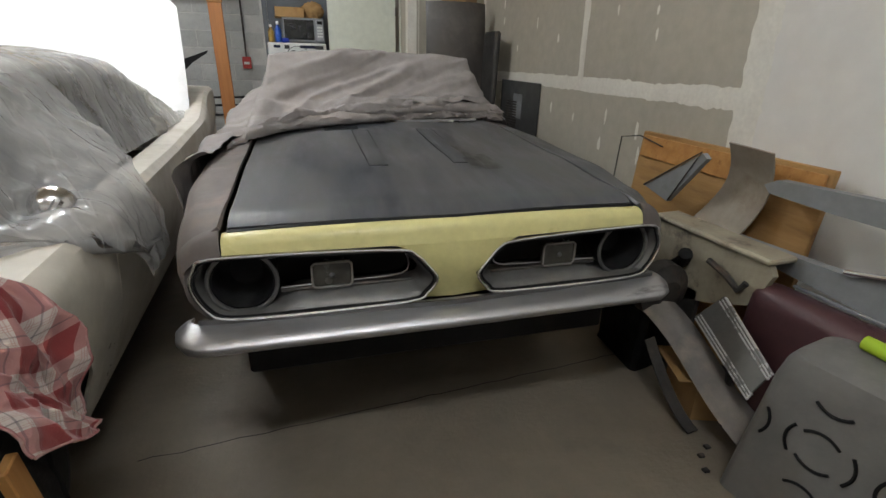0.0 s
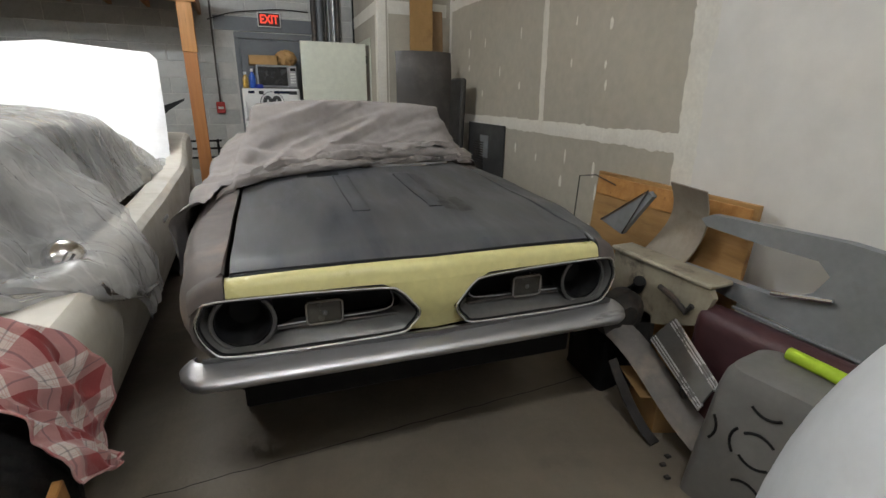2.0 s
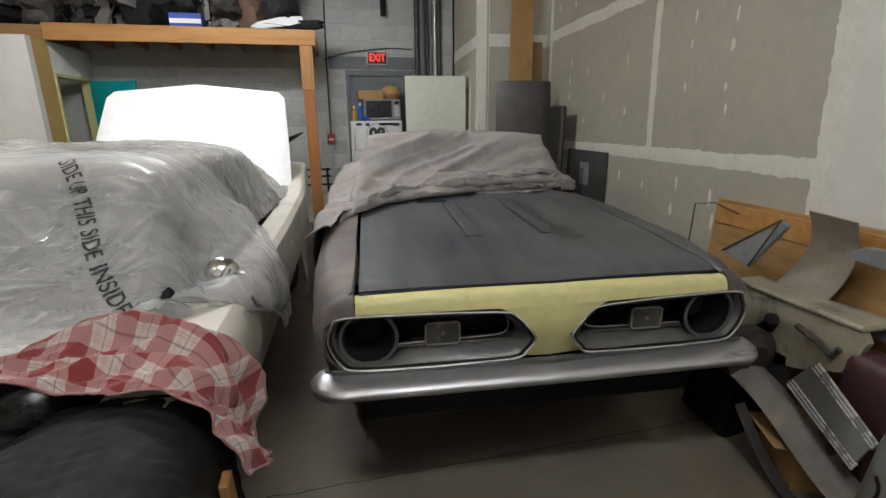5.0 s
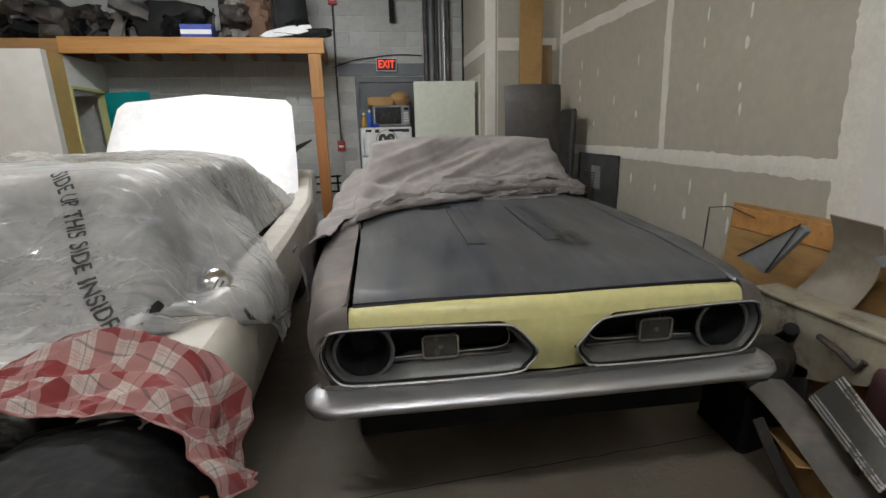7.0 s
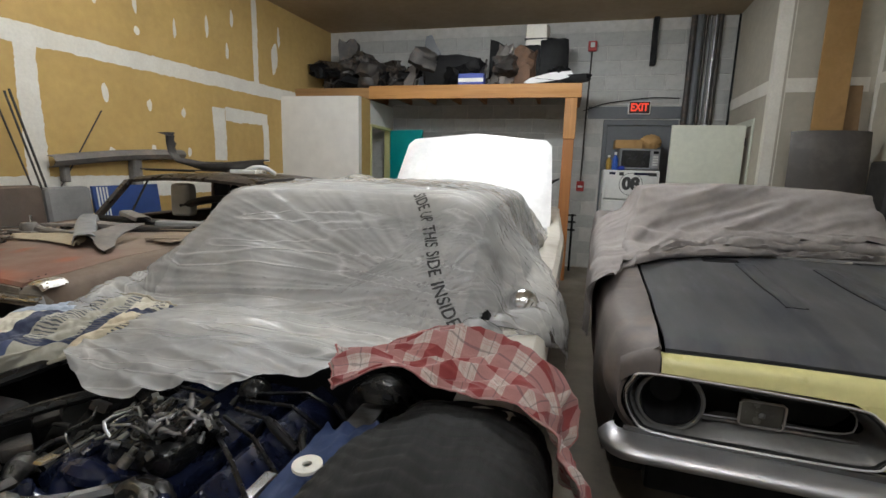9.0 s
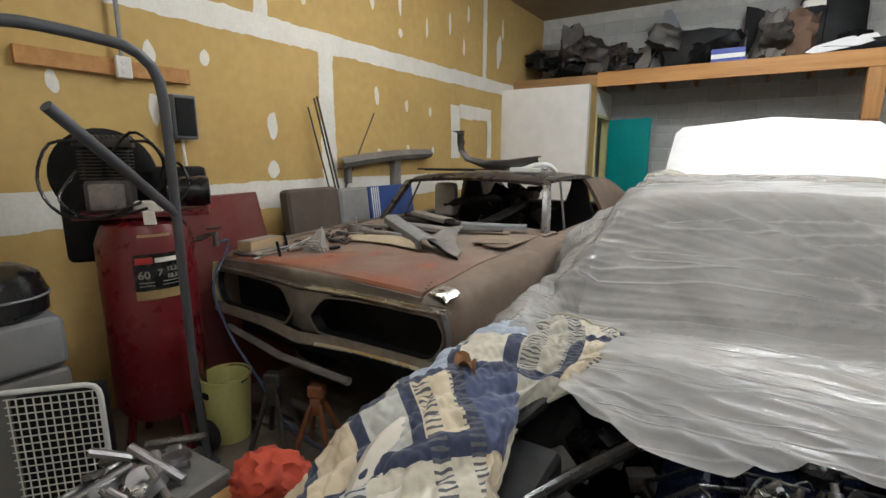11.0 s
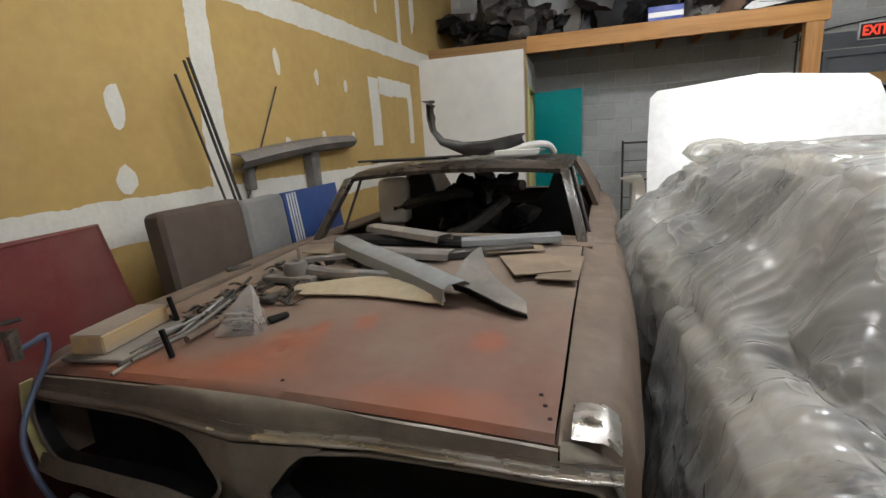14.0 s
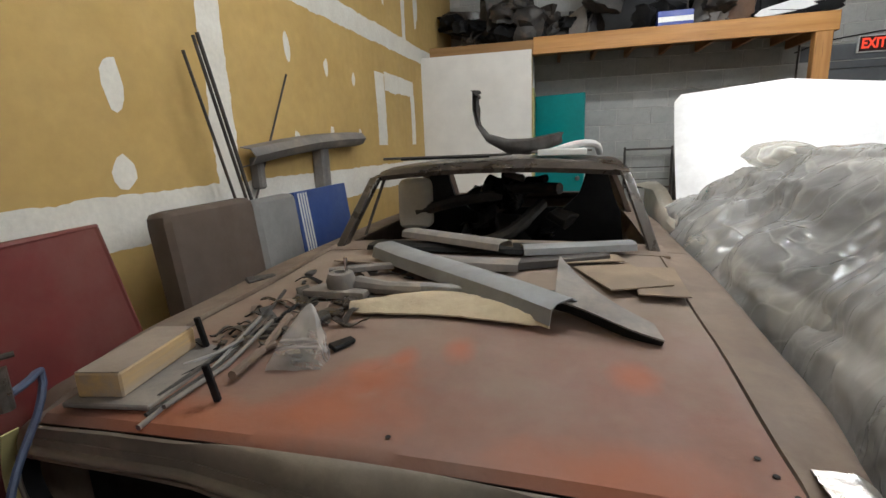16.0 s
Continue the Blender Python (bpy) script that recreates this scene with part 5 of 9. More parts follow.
for k in range(64):
    a, b = rng.gauss(0, 0.08), rng.gauss(0.53, 0.07)
    h = 0.85 - 1.1 * (a * a + (b - 0.53) ** 2) + rng.uniform(-0.05, 0.0)
    sz = rng.uniform(0.007, 0.022)
    m = pose(a, b, h, rng.uniform(-50, 50), rng.uniform(-50, 50), rng.uniform(0, 180))
    if k % 3 == 0:
        bm = lathe(bmesh.new(), [(0.0, -sz), (sz * 0.7, -sz), (sz * 0.7, sz * 0.4), (sz * 0.4, sz * 0.5), (sz * 0.4, sz * 1.4), (0.0, sz * 1.4)], 12)
        bmesh.ops.transform(bm, matrix=m, verts=bm.verts)
    elif k % 3 == 1:
        bm = tubem(spline([m @ Vector(q) for q in ((-sz * 4, 0, 0), (-sz, sz * 2, sz), (sz, -sz, sz), (sz * 4, 0, -sz))], 10), sz * 0.28, 8)
    else:
        bm = boxm(-sz, -sz * rng.uniform(.5, 2.2), -sz * .4, sz, sz * rng.uniform(.5, 2.2), sz * .4, sz * 0.3, m, 2)
    part("fitting", bm, rng.choice([M_alu, M_alu, M_chrome_old, M_dark_metal, M_black_gloss]), eng)
part("distributor", lathe(bmesh.new(), [(0.05, 0), (0.055, 0.05), (0.04, 0.075), (0.02, 0.085), (0.0, 0.09)], 18, "z", (0.02, 0.86, 0.70)), M_black_gloss, eng)
part("pulley", lathe(bmesh.new(), [(0.02, -0.03), (0.085, -0.03), (0.07, -0.015), (0.085, 0.0), (0.03, 0.01)], 24, "y", (0, 0.30, 0.5)), M_dark_metal, eng)
part("fan_shroud", lathe(bmesh.new(), [(0.23, 0.0), (0.25, 0.0), (0.25, 0.06), (0.235, 0.07)], 32, "y", (0, 0.2, 0.5)), M_black, eng)
for pts, r in ([[(-0.5, 0.14, 0.70), (-0.3, 0.2, 0.74), (-0.1, 0.28, 0.72), (0.02, 0.42, 0.70)], 0.026], [[(0.45, 0.15, 0.55), (0.4, 0.3, 0.6), (0.28, 0.42, 0.55)], 0.028],
               [[(-0.62, 0.2, 0.74), (-0.45, 0.5, 0.78), (-0.3, 0.85, 0.76), (-0.25, 1.15, 0.72)], 0.018], [[(0.3, 0.9, 0.72), (0.45, 0.8, 0.7), (0.55, 0.95, 0.72), (0.6, 1.2, 0.7)], 0.014],
               [[(-0.7, 0.35, 0.80), (-0.62, 0.7, 0.83), (-0.66, 1.15, 0.82)], 0.022], [[(0.1, 0.35, 0.66), (0.3, 0.3, 0.62), (0.5, 0.35, 0.68), (0.55, 0.6, 0.72)], 0.012]):
    part("hose", tubem(spline(pts, 18), r, 10), M_black_gloss, sedan)
part("radiator", boxm(-0.36, 0.10, 0.32, 0.36, 0.17, 0.76, 0.012), M_black_gloss, sedan)
part("radiator_cap", lathe(bmesh.new(), [(0.0, 0.03), (0.03, 0.028), (0.045, 0.012), (0.047, 0.0)], 18, "z", (-0.32, 0.115, 0.757)), M_alu, sedan)
part("radiator_top_tank", boxm(-0.40, 0.06, 0.72, 0.34, 0.2, 0.762, 0.018, None, 3), M_black_gloss, sedan)
bo = part("brake_booster", lathe(bmesh.new(), [(0.0, -0.08), (0.06, -0.075), (0.115, -0.05), (0.125, 0.0), (0.11, 0.05), (0.05, 0.07), (0.0, 0.072)], 28, "y", (0.46, 0.92, 0.72)), M_black_gloss, sedan)
part("master_cylinder", boxm(0.42, 0.66, 0.70, 0.50, 0.85, 0.78, 0.015, None, 2), M_dark_metal, bo)
part("washer_tank", boxm(-0.70, 0.25, 0.55, -0.52, 0.55, 0.78, 0.03, None, 3), M_black, sedan)
part("battery", boxm(0.30, 0.12, 0.50, 0.56, 0.30, 0.70, 0.008), M_black, sedan)
for k in range(46):
    a, b = rng.choice([rng.uniform(-0.68, -0.28), rng.uniform(0.28, 0.66)]), rng.uniform(0.2, 1.1)
    sz = rng.uniform(0.012, 0.04)
    bm = boxm(-sz, -sz * rng.uniform(.6, 2), -sz * .6, sz, sz * rng.uniform(.6, 2), sz * .6, sz * 0.3, pose(a, b, rng.uniform(0.56, 0.72), rng.uniform(-30, 30), rng.uniform(-30, 30), rng.uniform(0, 180)), 2)
    part("bracket", bm, rng.choice([M_black_gloss, M_dark_metal, M_black]), sedan)

for k in range(26):
    a, b = rng.gauss(0.02, 0.22), rng.uniform(0.16, 0.55)
    r = rng.uniform(0.014, 0.034)
    z = 0.60 + rng.uniform(0.0, 0.12)
    bm = tubem(spline([(a, b, z - 0.06), (a + rng.uniform(-.06, .06), b + 0.03, z + 0.03), (a + rng.uniform(-.12, .12), b + rng.uniform(0.02, 0.12), z + 0.01), (a + rng.uniform(-.16, .16), b + rng.uniform(0.0, 0.16), z - 0.09)], 14), [r * (1 + 0.25 * math.sin(q * 1.3 + k)) for q in range(14)], 10)
    part("engine_casting", bm, rng.choice([M_blue_paint, M_blue_paint, M_black_gloss, M_alu]), eng)
for k in range(16):
    a, b = rng.uniform(-0.66, 0.62), rng.uniform(0.18, 0.95)
    da, db = rng.uniform(-0.25, 0.25), rng.uniform(-0.2, 0.3)
    z = rng.uniform(0.62, 0.76)
    part("cable", tubem(spline([(a, b, z), (a + da * 0.4, b + db * 0.2, z + rng.uniform(0, 0.07)), (a + da * 0.6, b + db * 0.8, z + rng.uniform(-0.05, 0.06)), (a + da, b + db, z - 0.1)], 14), rng.uniform(0.004, 0.011), 8), rng.choice([M_black_gloss, M_black, M_dark_metal]), sedan)

# ---- milky plastic sheet over the cabin (world coordinates, x across, y along)
def sedan_axis(y):
    return -1.93 + (y + 0.45) * 0.0175


def film_section(y):
    """The front sheet: over the cowl and windscreen, down both fenders."""
    c = sedan_axis(y)
    zt = line_at([(0.0, 0.83), (0.12, 0.85), (0.45, 0.925), (0.64, 0.945), (0.70, 0.97), (1.05, 1.335), (1.08, 1.36), (1.13, 1.375), (1.7, 1.41), (1.9, 1.41)], y)
    hw = curve_at([(0.0, 0.50), (0.5, 0.66), (0.8, 0.66), (1.1, 0.60), (1.9, 0.60)], y)
    sag = line_at([(0.0, -0.05), (0.5, -0.02), (0.8, 0.0)], y)
    fz = 0.935
    low_r = curve_at([(0.0, 0.90), (0.70, 0.915), (0.9, 0.80), (1.10, 0.66), (1.9, 0.64)], y)
    out_r = curve_at([(0.0, 0.54), (0.5, 0.72), (0.72, 0.80), (0.88, 0.93), (1.0, 0.985), (1.9, 0.99)], y)
    low_l = curve_at([(0.0, 0.84), (0.40, 0.86), (0.66, 0.42), (1.2, 0.30), (1.9, 0.45)], y)
    out_l = curve_at([(0.0, 0.52), (0.40, 0.84), (0.66, 0.94), (1.9, 0.96)], y)
    mid_l, mid_r = lerp(hw, out_l - 0.05, lerp(0.5, 0.38, min(1, max(0, (y - 0.95) / 0.3)))), (hw + out_r - 0.05) / 2
    full = min(1, max(0, (y - 0.95) / 0.3))
    return [(c - out_l - 0.035, y, low_l), (c - out_l - 0.01, y, (low_l + fz) / 2), (c - out_l + 0.05, y, min(fz, zt - 0.01)), (c - mid_l, y, min(lerp(fz + 0.015, (fz + zt) / 2 - 0.03, full), zt - 0.005)), (c - hw, y, zt - 0.035), (c - hw * 0.5, y, zt + 0.005 + sag), (c, y, zt + 0.01 + sag), (c + hw * 0.5, y, zt + 0.005 + sag),
            (c + hw, y, zt - 0.035), (c + mid_r, y, min(lerp(fz + 0.015, (fz + zt) / 2 - 0.03, full), zt - 0.005)), (c + out_r - 0.05, y, min(fz, zt - 0.01)), (c + out_r - 0.004, y, (low_r + fz) / 2), (c + out_r, y, low_r)]


def rear_section(y):
    """The second sheet: over the roof and side windows, tucked in at one belt line and ballooning out at the other."""
    c = sedan_axis(y)
    zt = line_at([(1.10, 1.352), (1.13, 1.365), (1.7, 1.395), (2.4, 1.39), (2.55, 1.37), (3.25, 1.03), (3.6, 0.97)], y)
    hw = curve_at([(1.0, 0.60), (2.5, 0.60), (3.2, 0.70)], y)
    belt = curve_at([(1.2, 0.745), (3.4, 0.79)], y)
    bag = curve_at([(1.2, 0.0), (1.75, 1.0), (2.35, 1.0), (3.0, 0.15), (3.4, 0.0)], y)
    out_l = 0.80 + 0.19 * bag
    low_l = lerp(0.93, 0.60, bag)
    mz = (0.93 + zt) / 2
    return [(c - out_l + 0.05 * bag, y, low_l), (c - out_l, y, lerp(low_l, 0.95, 0.5)), (c - out_l + 0.06 * bag, y, 0.95 + 0.06 * bag), (c - lerp(hw, out_l, 0.40), y, mz - 0.02), (c - hw - 0.012, y, zt - 0.045), (c - hw + 0.025, y, zt - 0.008), (c - hw * 0.5, y, zt), (c, y, zt + 0.004), (c + hw * 0.5, y, zt), (c + hw + 0.012, y, zt - 0.05), (c + lerp(hw, belt, 0.5) + 0.01, y, mz), (c + belt, y, 0.945), (c + belt + 0.02, y, 0.925)]


def hem_start(x):
    return line_at([(-2.9, 0.42), (-2.56, 0.30), (-2.40, 0.20), (-2.2, 0.11), (-2.09, 0.10), (-1.95, 0.19), (-1.83, 0.19), (-1.71, 0.28), (-1.55, 0.37), (-1.40, 0.42), (-1.27, 0.46), (-1.20, 0.66), (-1.15, 0.97), (-1.06, 1.08), (-0.95, 1.08)], x) + 0.02 * noise.noise(Vector((x * 9, 0, 0)))


def hem_stop(x):
    return line_at([(-2.95, 1.55), (-2.6, 1.45), (-2.5, 1.36), (-1.40, 1.34), (-1.30, 1.50), (-1.18, 1.58), (-1.02, 1.53), (-0.95, 1.45)], x) + 0.012 * noise.noise(Vector((x * 9, 5, 0)))


def crumple(p, sx, sy, sz, seed=0.0):
    """Crests of crumpled sheeting: 1 along the borders of irregular facets, 0 inside them."""
    d = noise.voronoi(Vector((p[0] * sx + seed, p[1] * sy + seed * 1.7, p[2] * sz - seed)))[0]
    return max(0.0, 1 - 1.6 * (d[1] - d[0]))


def hanging_folds(p):
    """Folds that fall from the roof's edge and spread as they go down."""
    drop = max(0.0, 1.37 - p[2])
    u = p[1] + 0.45 * drop * max(-0.7, min(0.5, p[1] - 1.45))
    q = 0.22 * noise.noise(p * 1.6)
    deep = min(1.0, 0.25 + 2.6 * drop)
    return deep * (0.042 * sharp((u * 3.4 + q, drop * 0.8, 0), 2.2, 3.0) + 0.016 * sharp((u * 8.5 + 2 * q, drop * 1.3, 0), 2.2, 7.0) + 0.008 * sharp((u * 20 + 3 * q, drop * 3, 0), 2.4, 1.0))


def film_wrinkle(p, s, t):
    c = sedan_axis(p[1])
    side = min(1.0, max(0.0, abs(p[0] - c) - 0.62) * 8)
    hem = max(0.0, 1 - max(0.0, p[1] - hem_start(p[0])) / 0.45) * (1 - side * 0.6)
    glass = (1 - side) * min(1, max(0, (p[1] - 0.55) * 5)) * min(1, max(0, (1.15 - p[1]) * 5))
    bend = 0.2 * noise.noise(p * 1.1)
    q = p[1] * 0.7 + p[2] * 0.7
    # pulls that fan out from the mirror's corner over the windscreen
    fx, fz = p[0] + 1.05, q - 1.25
    ang = math.atan2(fz, -fx - 0.35) * 3.2
    w = glass * (0.009 * sharp((fx * 0.35, ang * 2.6 + bend, 0), 4.5, 1.0) + 0.006 * sharp((fx * 0.5, ang * 5.5 + bend, 0), 4.5, 4.0) + 0.003 * sharp((p[0] * 1.2, q * 10 - p[0] * 2.0, 0), 4.5, 7.0))
    w += hem * (0.026 * sharp((p[0] * 1.0, p[1] * 6 + p[0] * 1.4 + bend, 0), 2.8, 3.0) + 0.014 * sharp((p[0] * 3 + p[1] * 2, p[1] * 12 + p[0] * 2, 0), 2.8, 8.0))
    far = p[0] < c
    if far:
        q2 = p + 0.08 * noise.noise_vector(p * 2.5)
        low = min(1.0, max(0.0, 1.0 - p[2]) * 5)
        lies = 1 - 0.75 * max(0.0, 1 - abs(p[2] - 0.935) / 0.05)
        w += side * lies * (hanging_folds(p) * (1 - 0.4 * low) + low * (0.018 * crumple(q2, 3.0, 5.0, 3.5, 3.0) + 0.007 * crumple(q2, 7, 10, 8, 8.0)))
    else:
        w += side * (0.014 * crumple((p[0], p[1] + 0.5 * p[2], p[2]), 3, 5, 4, 7.0) + 0.010 * crumple((p[0], p[1] + 0.7 * p[2], p[2]), 6, 9, 8, 3.0))
    w += (1 - glass) * 0.007 * sharp((p[0] * 6, p[1] * 9, p[2] * 7), 3.0, 6.0) + 0.003 * noise.noise(p * 2.2)
    return 0.008 + w


def rear_wrinkle(p, s, t):
    c = sedan_axis(p[1])
    side = min(1.0, max(0.0, abs(p[0] - c) - 0.58) * 9)
    bend = 0.25 * noise.noise(p * 1.3)
    bag = max(0.0, (c - 0.78 - p[0]) * 4)
    w = (1 - side) * (0.010 * sharp((p[0] * 2.0, p[1] * 4.2 + bend, 0), 3.6, 2.0) + 0.006 * sharp((p[0] * 6 + p[1] * 3, p[1] * 6, 0), 3.4, 6.0))
    q2 = p + 0.08 * noise.noise_vector(p * 2.5)
    w += side * ((lerp(hanging_folds(p), 0.080 * crumple(q2, 2.0, 3.0, 2.2, 5.0) + 0.026 * crumple(q2, 5.0, 6.5, 5.0, 2.0), min(1.0, max(0.0, p[1] - 1.55) * 2.5)) if p[0] < c else 0.012 * crumple(q2, 2.5, 5.0, 2.2, 4.0)) + 0.008 * crumple(q2, 5, 10, 5, 9.0))
    w += min(1.0, bag) * (0.050 * crumple(q2, 3.5, 4.5, 4.0, 3.0) + 0.024 * crumple(q2, 8, 9, 9, 1.0))
    return 0.003 + w + 0.004 * sharp((p[0] * 11, p[1] * 12, p[2] * 11), 2.8, 6.0)


NV, NS = 250, 300
film_bm, film_pts = drape(film_section, 0.0, 1.75, NV, NS, film_wrinkle, start=hem_start, stop=hem_stop)
sheet = tagged(new("plastic_sheet"), "wrinkled milky plastic sheet draped over the white sedan", "plastic sheet")
for f in film_bm.faces:
    mid = f.calc_center_median()
    f.material_index = 1 if abs(mid.x - sedan_axis(mid.y)) > 0.66 else 0
part("film", film_bm, [M_plastic, M_side_film], sheet, smooth=60)
rear_bm, _ = drape(rear_section, 1.12, 3.6, 230, 260, rear_wrinkle)
part("rear_film", rear_bm, M_clear_film, sheet, "second wrinkled layer over roof and windows", smooth=60)


def wad(x, y, z, sx, sy, sz, seed):
    bm = bmesh.new()
    bmesh.ops.create_icosphere(bm, subdivisions=5, radius=1)
    for v in bm.verts:
        d = v.co.normalized()
        k = 0.95 + 0.13 * sharp(tuple(d * 1.0), 2.0, seed) + 0.05 * sharp(tuple(d * 2.2), 2.3, seed + 3)
        v.co = Vector((x + sx * d.x * k, y + sy * d.y * k, z + sz * d.z * k))
    return bm


# bunched plastic at the rear pillars and on the roof's far edge
part("gathered_end", wad(-1.17, 2.72, 0.96, 0.10, 0.26, 0.10, 3.0), M_wad, sheet, "bunched cream plastic", smooth=80)
part("gathered_end", wad(-2.50, 2.55, 1.36, 0.13, 0.20, 0.062, 8.0), M_wad, sheet, "bunched cream plastic", smooth=80)


def print_on_film(words, a0, a1, height):
    """One printed word running down the sheet between two fractions of the line of print."""
    cu = bpy.data.curves.new("words", "FONT")
    cu.body, cu.size, cu.resolution_u, cu.offset = words, 1.0, 3, 0.012
    tmp = new("words", cu)
    me = bpy.data.meshes.new_from_object(tmp.evaluated_get(bpy.context.evaluated_depsgraph_get()))
    bpy.data.objects.remove(tmp)
    bm = bmesh.new()
    bm.from_mesh(me)
    bmesh.ops.triangulate(bm, faces=bm.faces[:])
    for _ in range(3):
        bmesh.ops.subdivide_edges(bm, edges=[e for e in bm.edges if e.calc_length() > 0.10], cuts=1)
    xs = [v.co.x for v in bm.verts]
    x0, x1 = min(xs), max(xs)
    for v in bm.verts:
        a = lerp(a0, a1, (v.co.x - x0) / (x1 - x0)) * (len(PRINT_LINE) - 1)
        i = min(len(PRINT_LINE) - 2, int(a))
        want = PRINT_LINE[i].lerp(PRINT_LINE[i + 1], a - i)
        along = (PRINT_LINE[i + 1] - PRINT_LINE[i]).normalized()
        across = along.cross(Vector((-0.25, -0.7, 0.66))).normalized()
        want = want - across * height * (v.co.y - 0.35)
        out = Vector((0.0, -0.72, 0.69))
        best = film_tree.ray_cast(want + out * 0.2, -out)
        if best[0] is None:
            best = film_tree.find_nearest(want)
        v.co = best[0] + out * 0.005
    return part("printed_word", bm, M_ink, sheet, "black printed lettering", smooth=None)


film_tree = BVHTree.FromPolygons([p for r in film_pts for p in r], [(i * NS + j, i * NS + j + 1, (i + 1) * NS + j + 1, (i + 1) * NS + j) for i in range(NV) for j in range(NS - 1)])
PRINT_LINE = spline([(-1.545, 1.10, 1.38), (-1.49, 1.015, 1.314), (-1.425, 0.90, 1.19), (-1.385, 0.81, 1.098), (-1.333, 0.735, 1.026), (-1.262, 0.655, 0.955)], 40)
for word, a0, a1 in (("SIDE", 0.01, 0.165), ("UP", 0.195, 0.265), ("THIS", 0.30, 0.455), ("SIDE", 0.485, 0.645), ("INSIDE", 0.69, 0.98)):
    print_on_film(word, a0, a1, 0.073)

# ---------------------------------------------------------------- fluorescent fixtures under the ceiling, all out of view
def glow(name, colour, strength, base=(0.9, 0.9, 0.9)):
    m = bpy.data.materials.new(name)
    m.use_nodes = True
    b = m.node_tree.nodes["Principled BSDF"]
    b.inputs["Base Color"].default_value = (*base, 1)
    b.inputs["Emission Color"].default_value = (*colour, 1)
    b.inputs["Emission Strength"].default_value = strength
    return m


for fx, fy, turn, power in FIXTURES:
    M_tube = glow("lit_fluorescent_tube", (0.95, 1.0, 1.045), TUBE_LIGHT * power)
    fixture = thing("ceiling_light", "assumed white two-tube fluorescent ceiling fixture out of view, lit", "ceiling light", fx, fy, 0, turn, "ceiling fixtures")
    part("housing", boxm(-0.62, -0.06, CEIL - 0.07, 0.62, 0.06, CEIL, 0.004), M_appliance, fixture)
    for ty in (-0.075, 0.075):
        part("tube", tubem([(-0.59, ty, CEIL - 0.11), (0.59, ty, CEIL - 0.11)], 0.017, 10), M_tube, fixture)
        for ex in (-0.60, 0.60):
            part("lamp_holder", boxm(ex - 0.012, ty - 0.02, CEIL - 0.135, ex + 0.012, ty + 0.02, CEIL - 0.068, 0.003), M_appliance, fixture)

# ---- red plaid blanket over the sedan's fender
def plaid_section(y):
    t = (y - 0.14) / 0.48
    top = 0.925 + 0.02 * math.sin(y * 9) - 0.03 * max(0.0, 0.24 - y) / 0.1
    inn = curve_at([(0.14, -1.42), (0.3, -1.50), (0.62, -1.55)], y)
    hang = curve_at([(0.14, 0.76), (0.42, 0.63), (0.62, 0.64)], y)
    return [(inn, y + 0.02 - 0.06 * t, top - 0.045), (inn + 0.09, y + 0.02 - 0.04 * t, top + 0.015), (-1.25, y + 0.03, top + 0.022), (-1.10, y + 0.01, top + 0.02), (-0.985, y - 0.02, top - 0.005), (-0.94, y - 0.05, top - 0.08), (-0.905, y - 0.07, lerp(top - 0.08, hang, 0.55)), (-0.885, y - 0.08, hang)]


def plaid_wrinkle(p, s, t):
    bend = 0.25 * noise.noise(p * 2.0)
    roll = math.exp(-((t - 0.62 - 0.10 * math.sin(s * 5)) / 0.10) ** 2) * min(1.0, max(0.0, (0.8 - s) * 6))
    w = 0.050 * roll * (1 + 0.5 * bend) + 0.012 * sharp((p[0] * 7 + p[1] * 5, p[1] * 22, p[2] * 9), 2.3, 7.0) + 0.060 * sharp(((p[0] + p[1]) * 1.2, (p[1] + 0.35 * p[0] + 0.5 * p[2]) * 5 + bend, 0), 2.4, 2.2) + 0.028 * sharp(((p[0] - p[1]) * 4, (p[1] + 0.6 * p[2]) * 11, 0), 2.4, 5.0)
    return -0.010 + w + 0.005 * sharp((p[0] * 16, p[1] * 26, p[2] * 18), 2.4, 1.0) + 0.014 * noise.noise(p * 3)


def bound_edges(pts, r, parent, m, sides=(0, 1, 2, 3)):
    """The stitched border along the edges of a cloth."""
    runs = [pts[0], pts[-1], [q[0] for q in pts], [q[-1] for q in pts]]
    for k in sides:
        part("stitched_edge", tubem([p + Vector((0, 0, 0.001)) for p in runs[k][::2]], r, 6), m, parent, smooth=60)


bm, pts = drape(plaid_section, 0.18, 0.48, 170, 230, plaid_wrinkle)
plaid = tagged(new("plaid_blanket"), "red and cream plaid flannel blanket draped over a white fender", "blanket")
part("cloth", bm, M_plaid, plaid, smooth=80)
bound_edges(pts, 0.003, plaid, pbr("red_thread", (0.30, 0.08, 0.08), (0.42, 0.3, 0.28), 30, 0.9))


# ---- black padded fender cover
def mat_section(y):
    z = curve_at([(-0.62, 0.70), (-0.45, 0.845), (-0.1, 0.895), (0.12, 0.885), (0.26, 0.86)], y)
    inn = curve_at([(-0.6, -1.40), (0.0, -1.36), (0.26, -1.28)], y)
    return [(inn - 0.03, y, z - 0.12), (inn, y, z - 0.02), (inn + 0.10, y, z + 0.01), (-1.10, y, z + 0.012), (-1.0, y, z - 0.005), (-0.955, y, z - 0.06), (-0.935, y, z - 0.2), (-0.93, y, 0.10)]


def mat_wrinkle(p, s, t):
    zig = abs((p[0] * 7) % 1 - 0.5) * 0.07
    return 0.012 + 0.004 * abs(math.sin((p[1] + p[2] * 0.6 + zig) * 75)) + 0.012 * fold_noise(p, 3, 3, 2, 2)


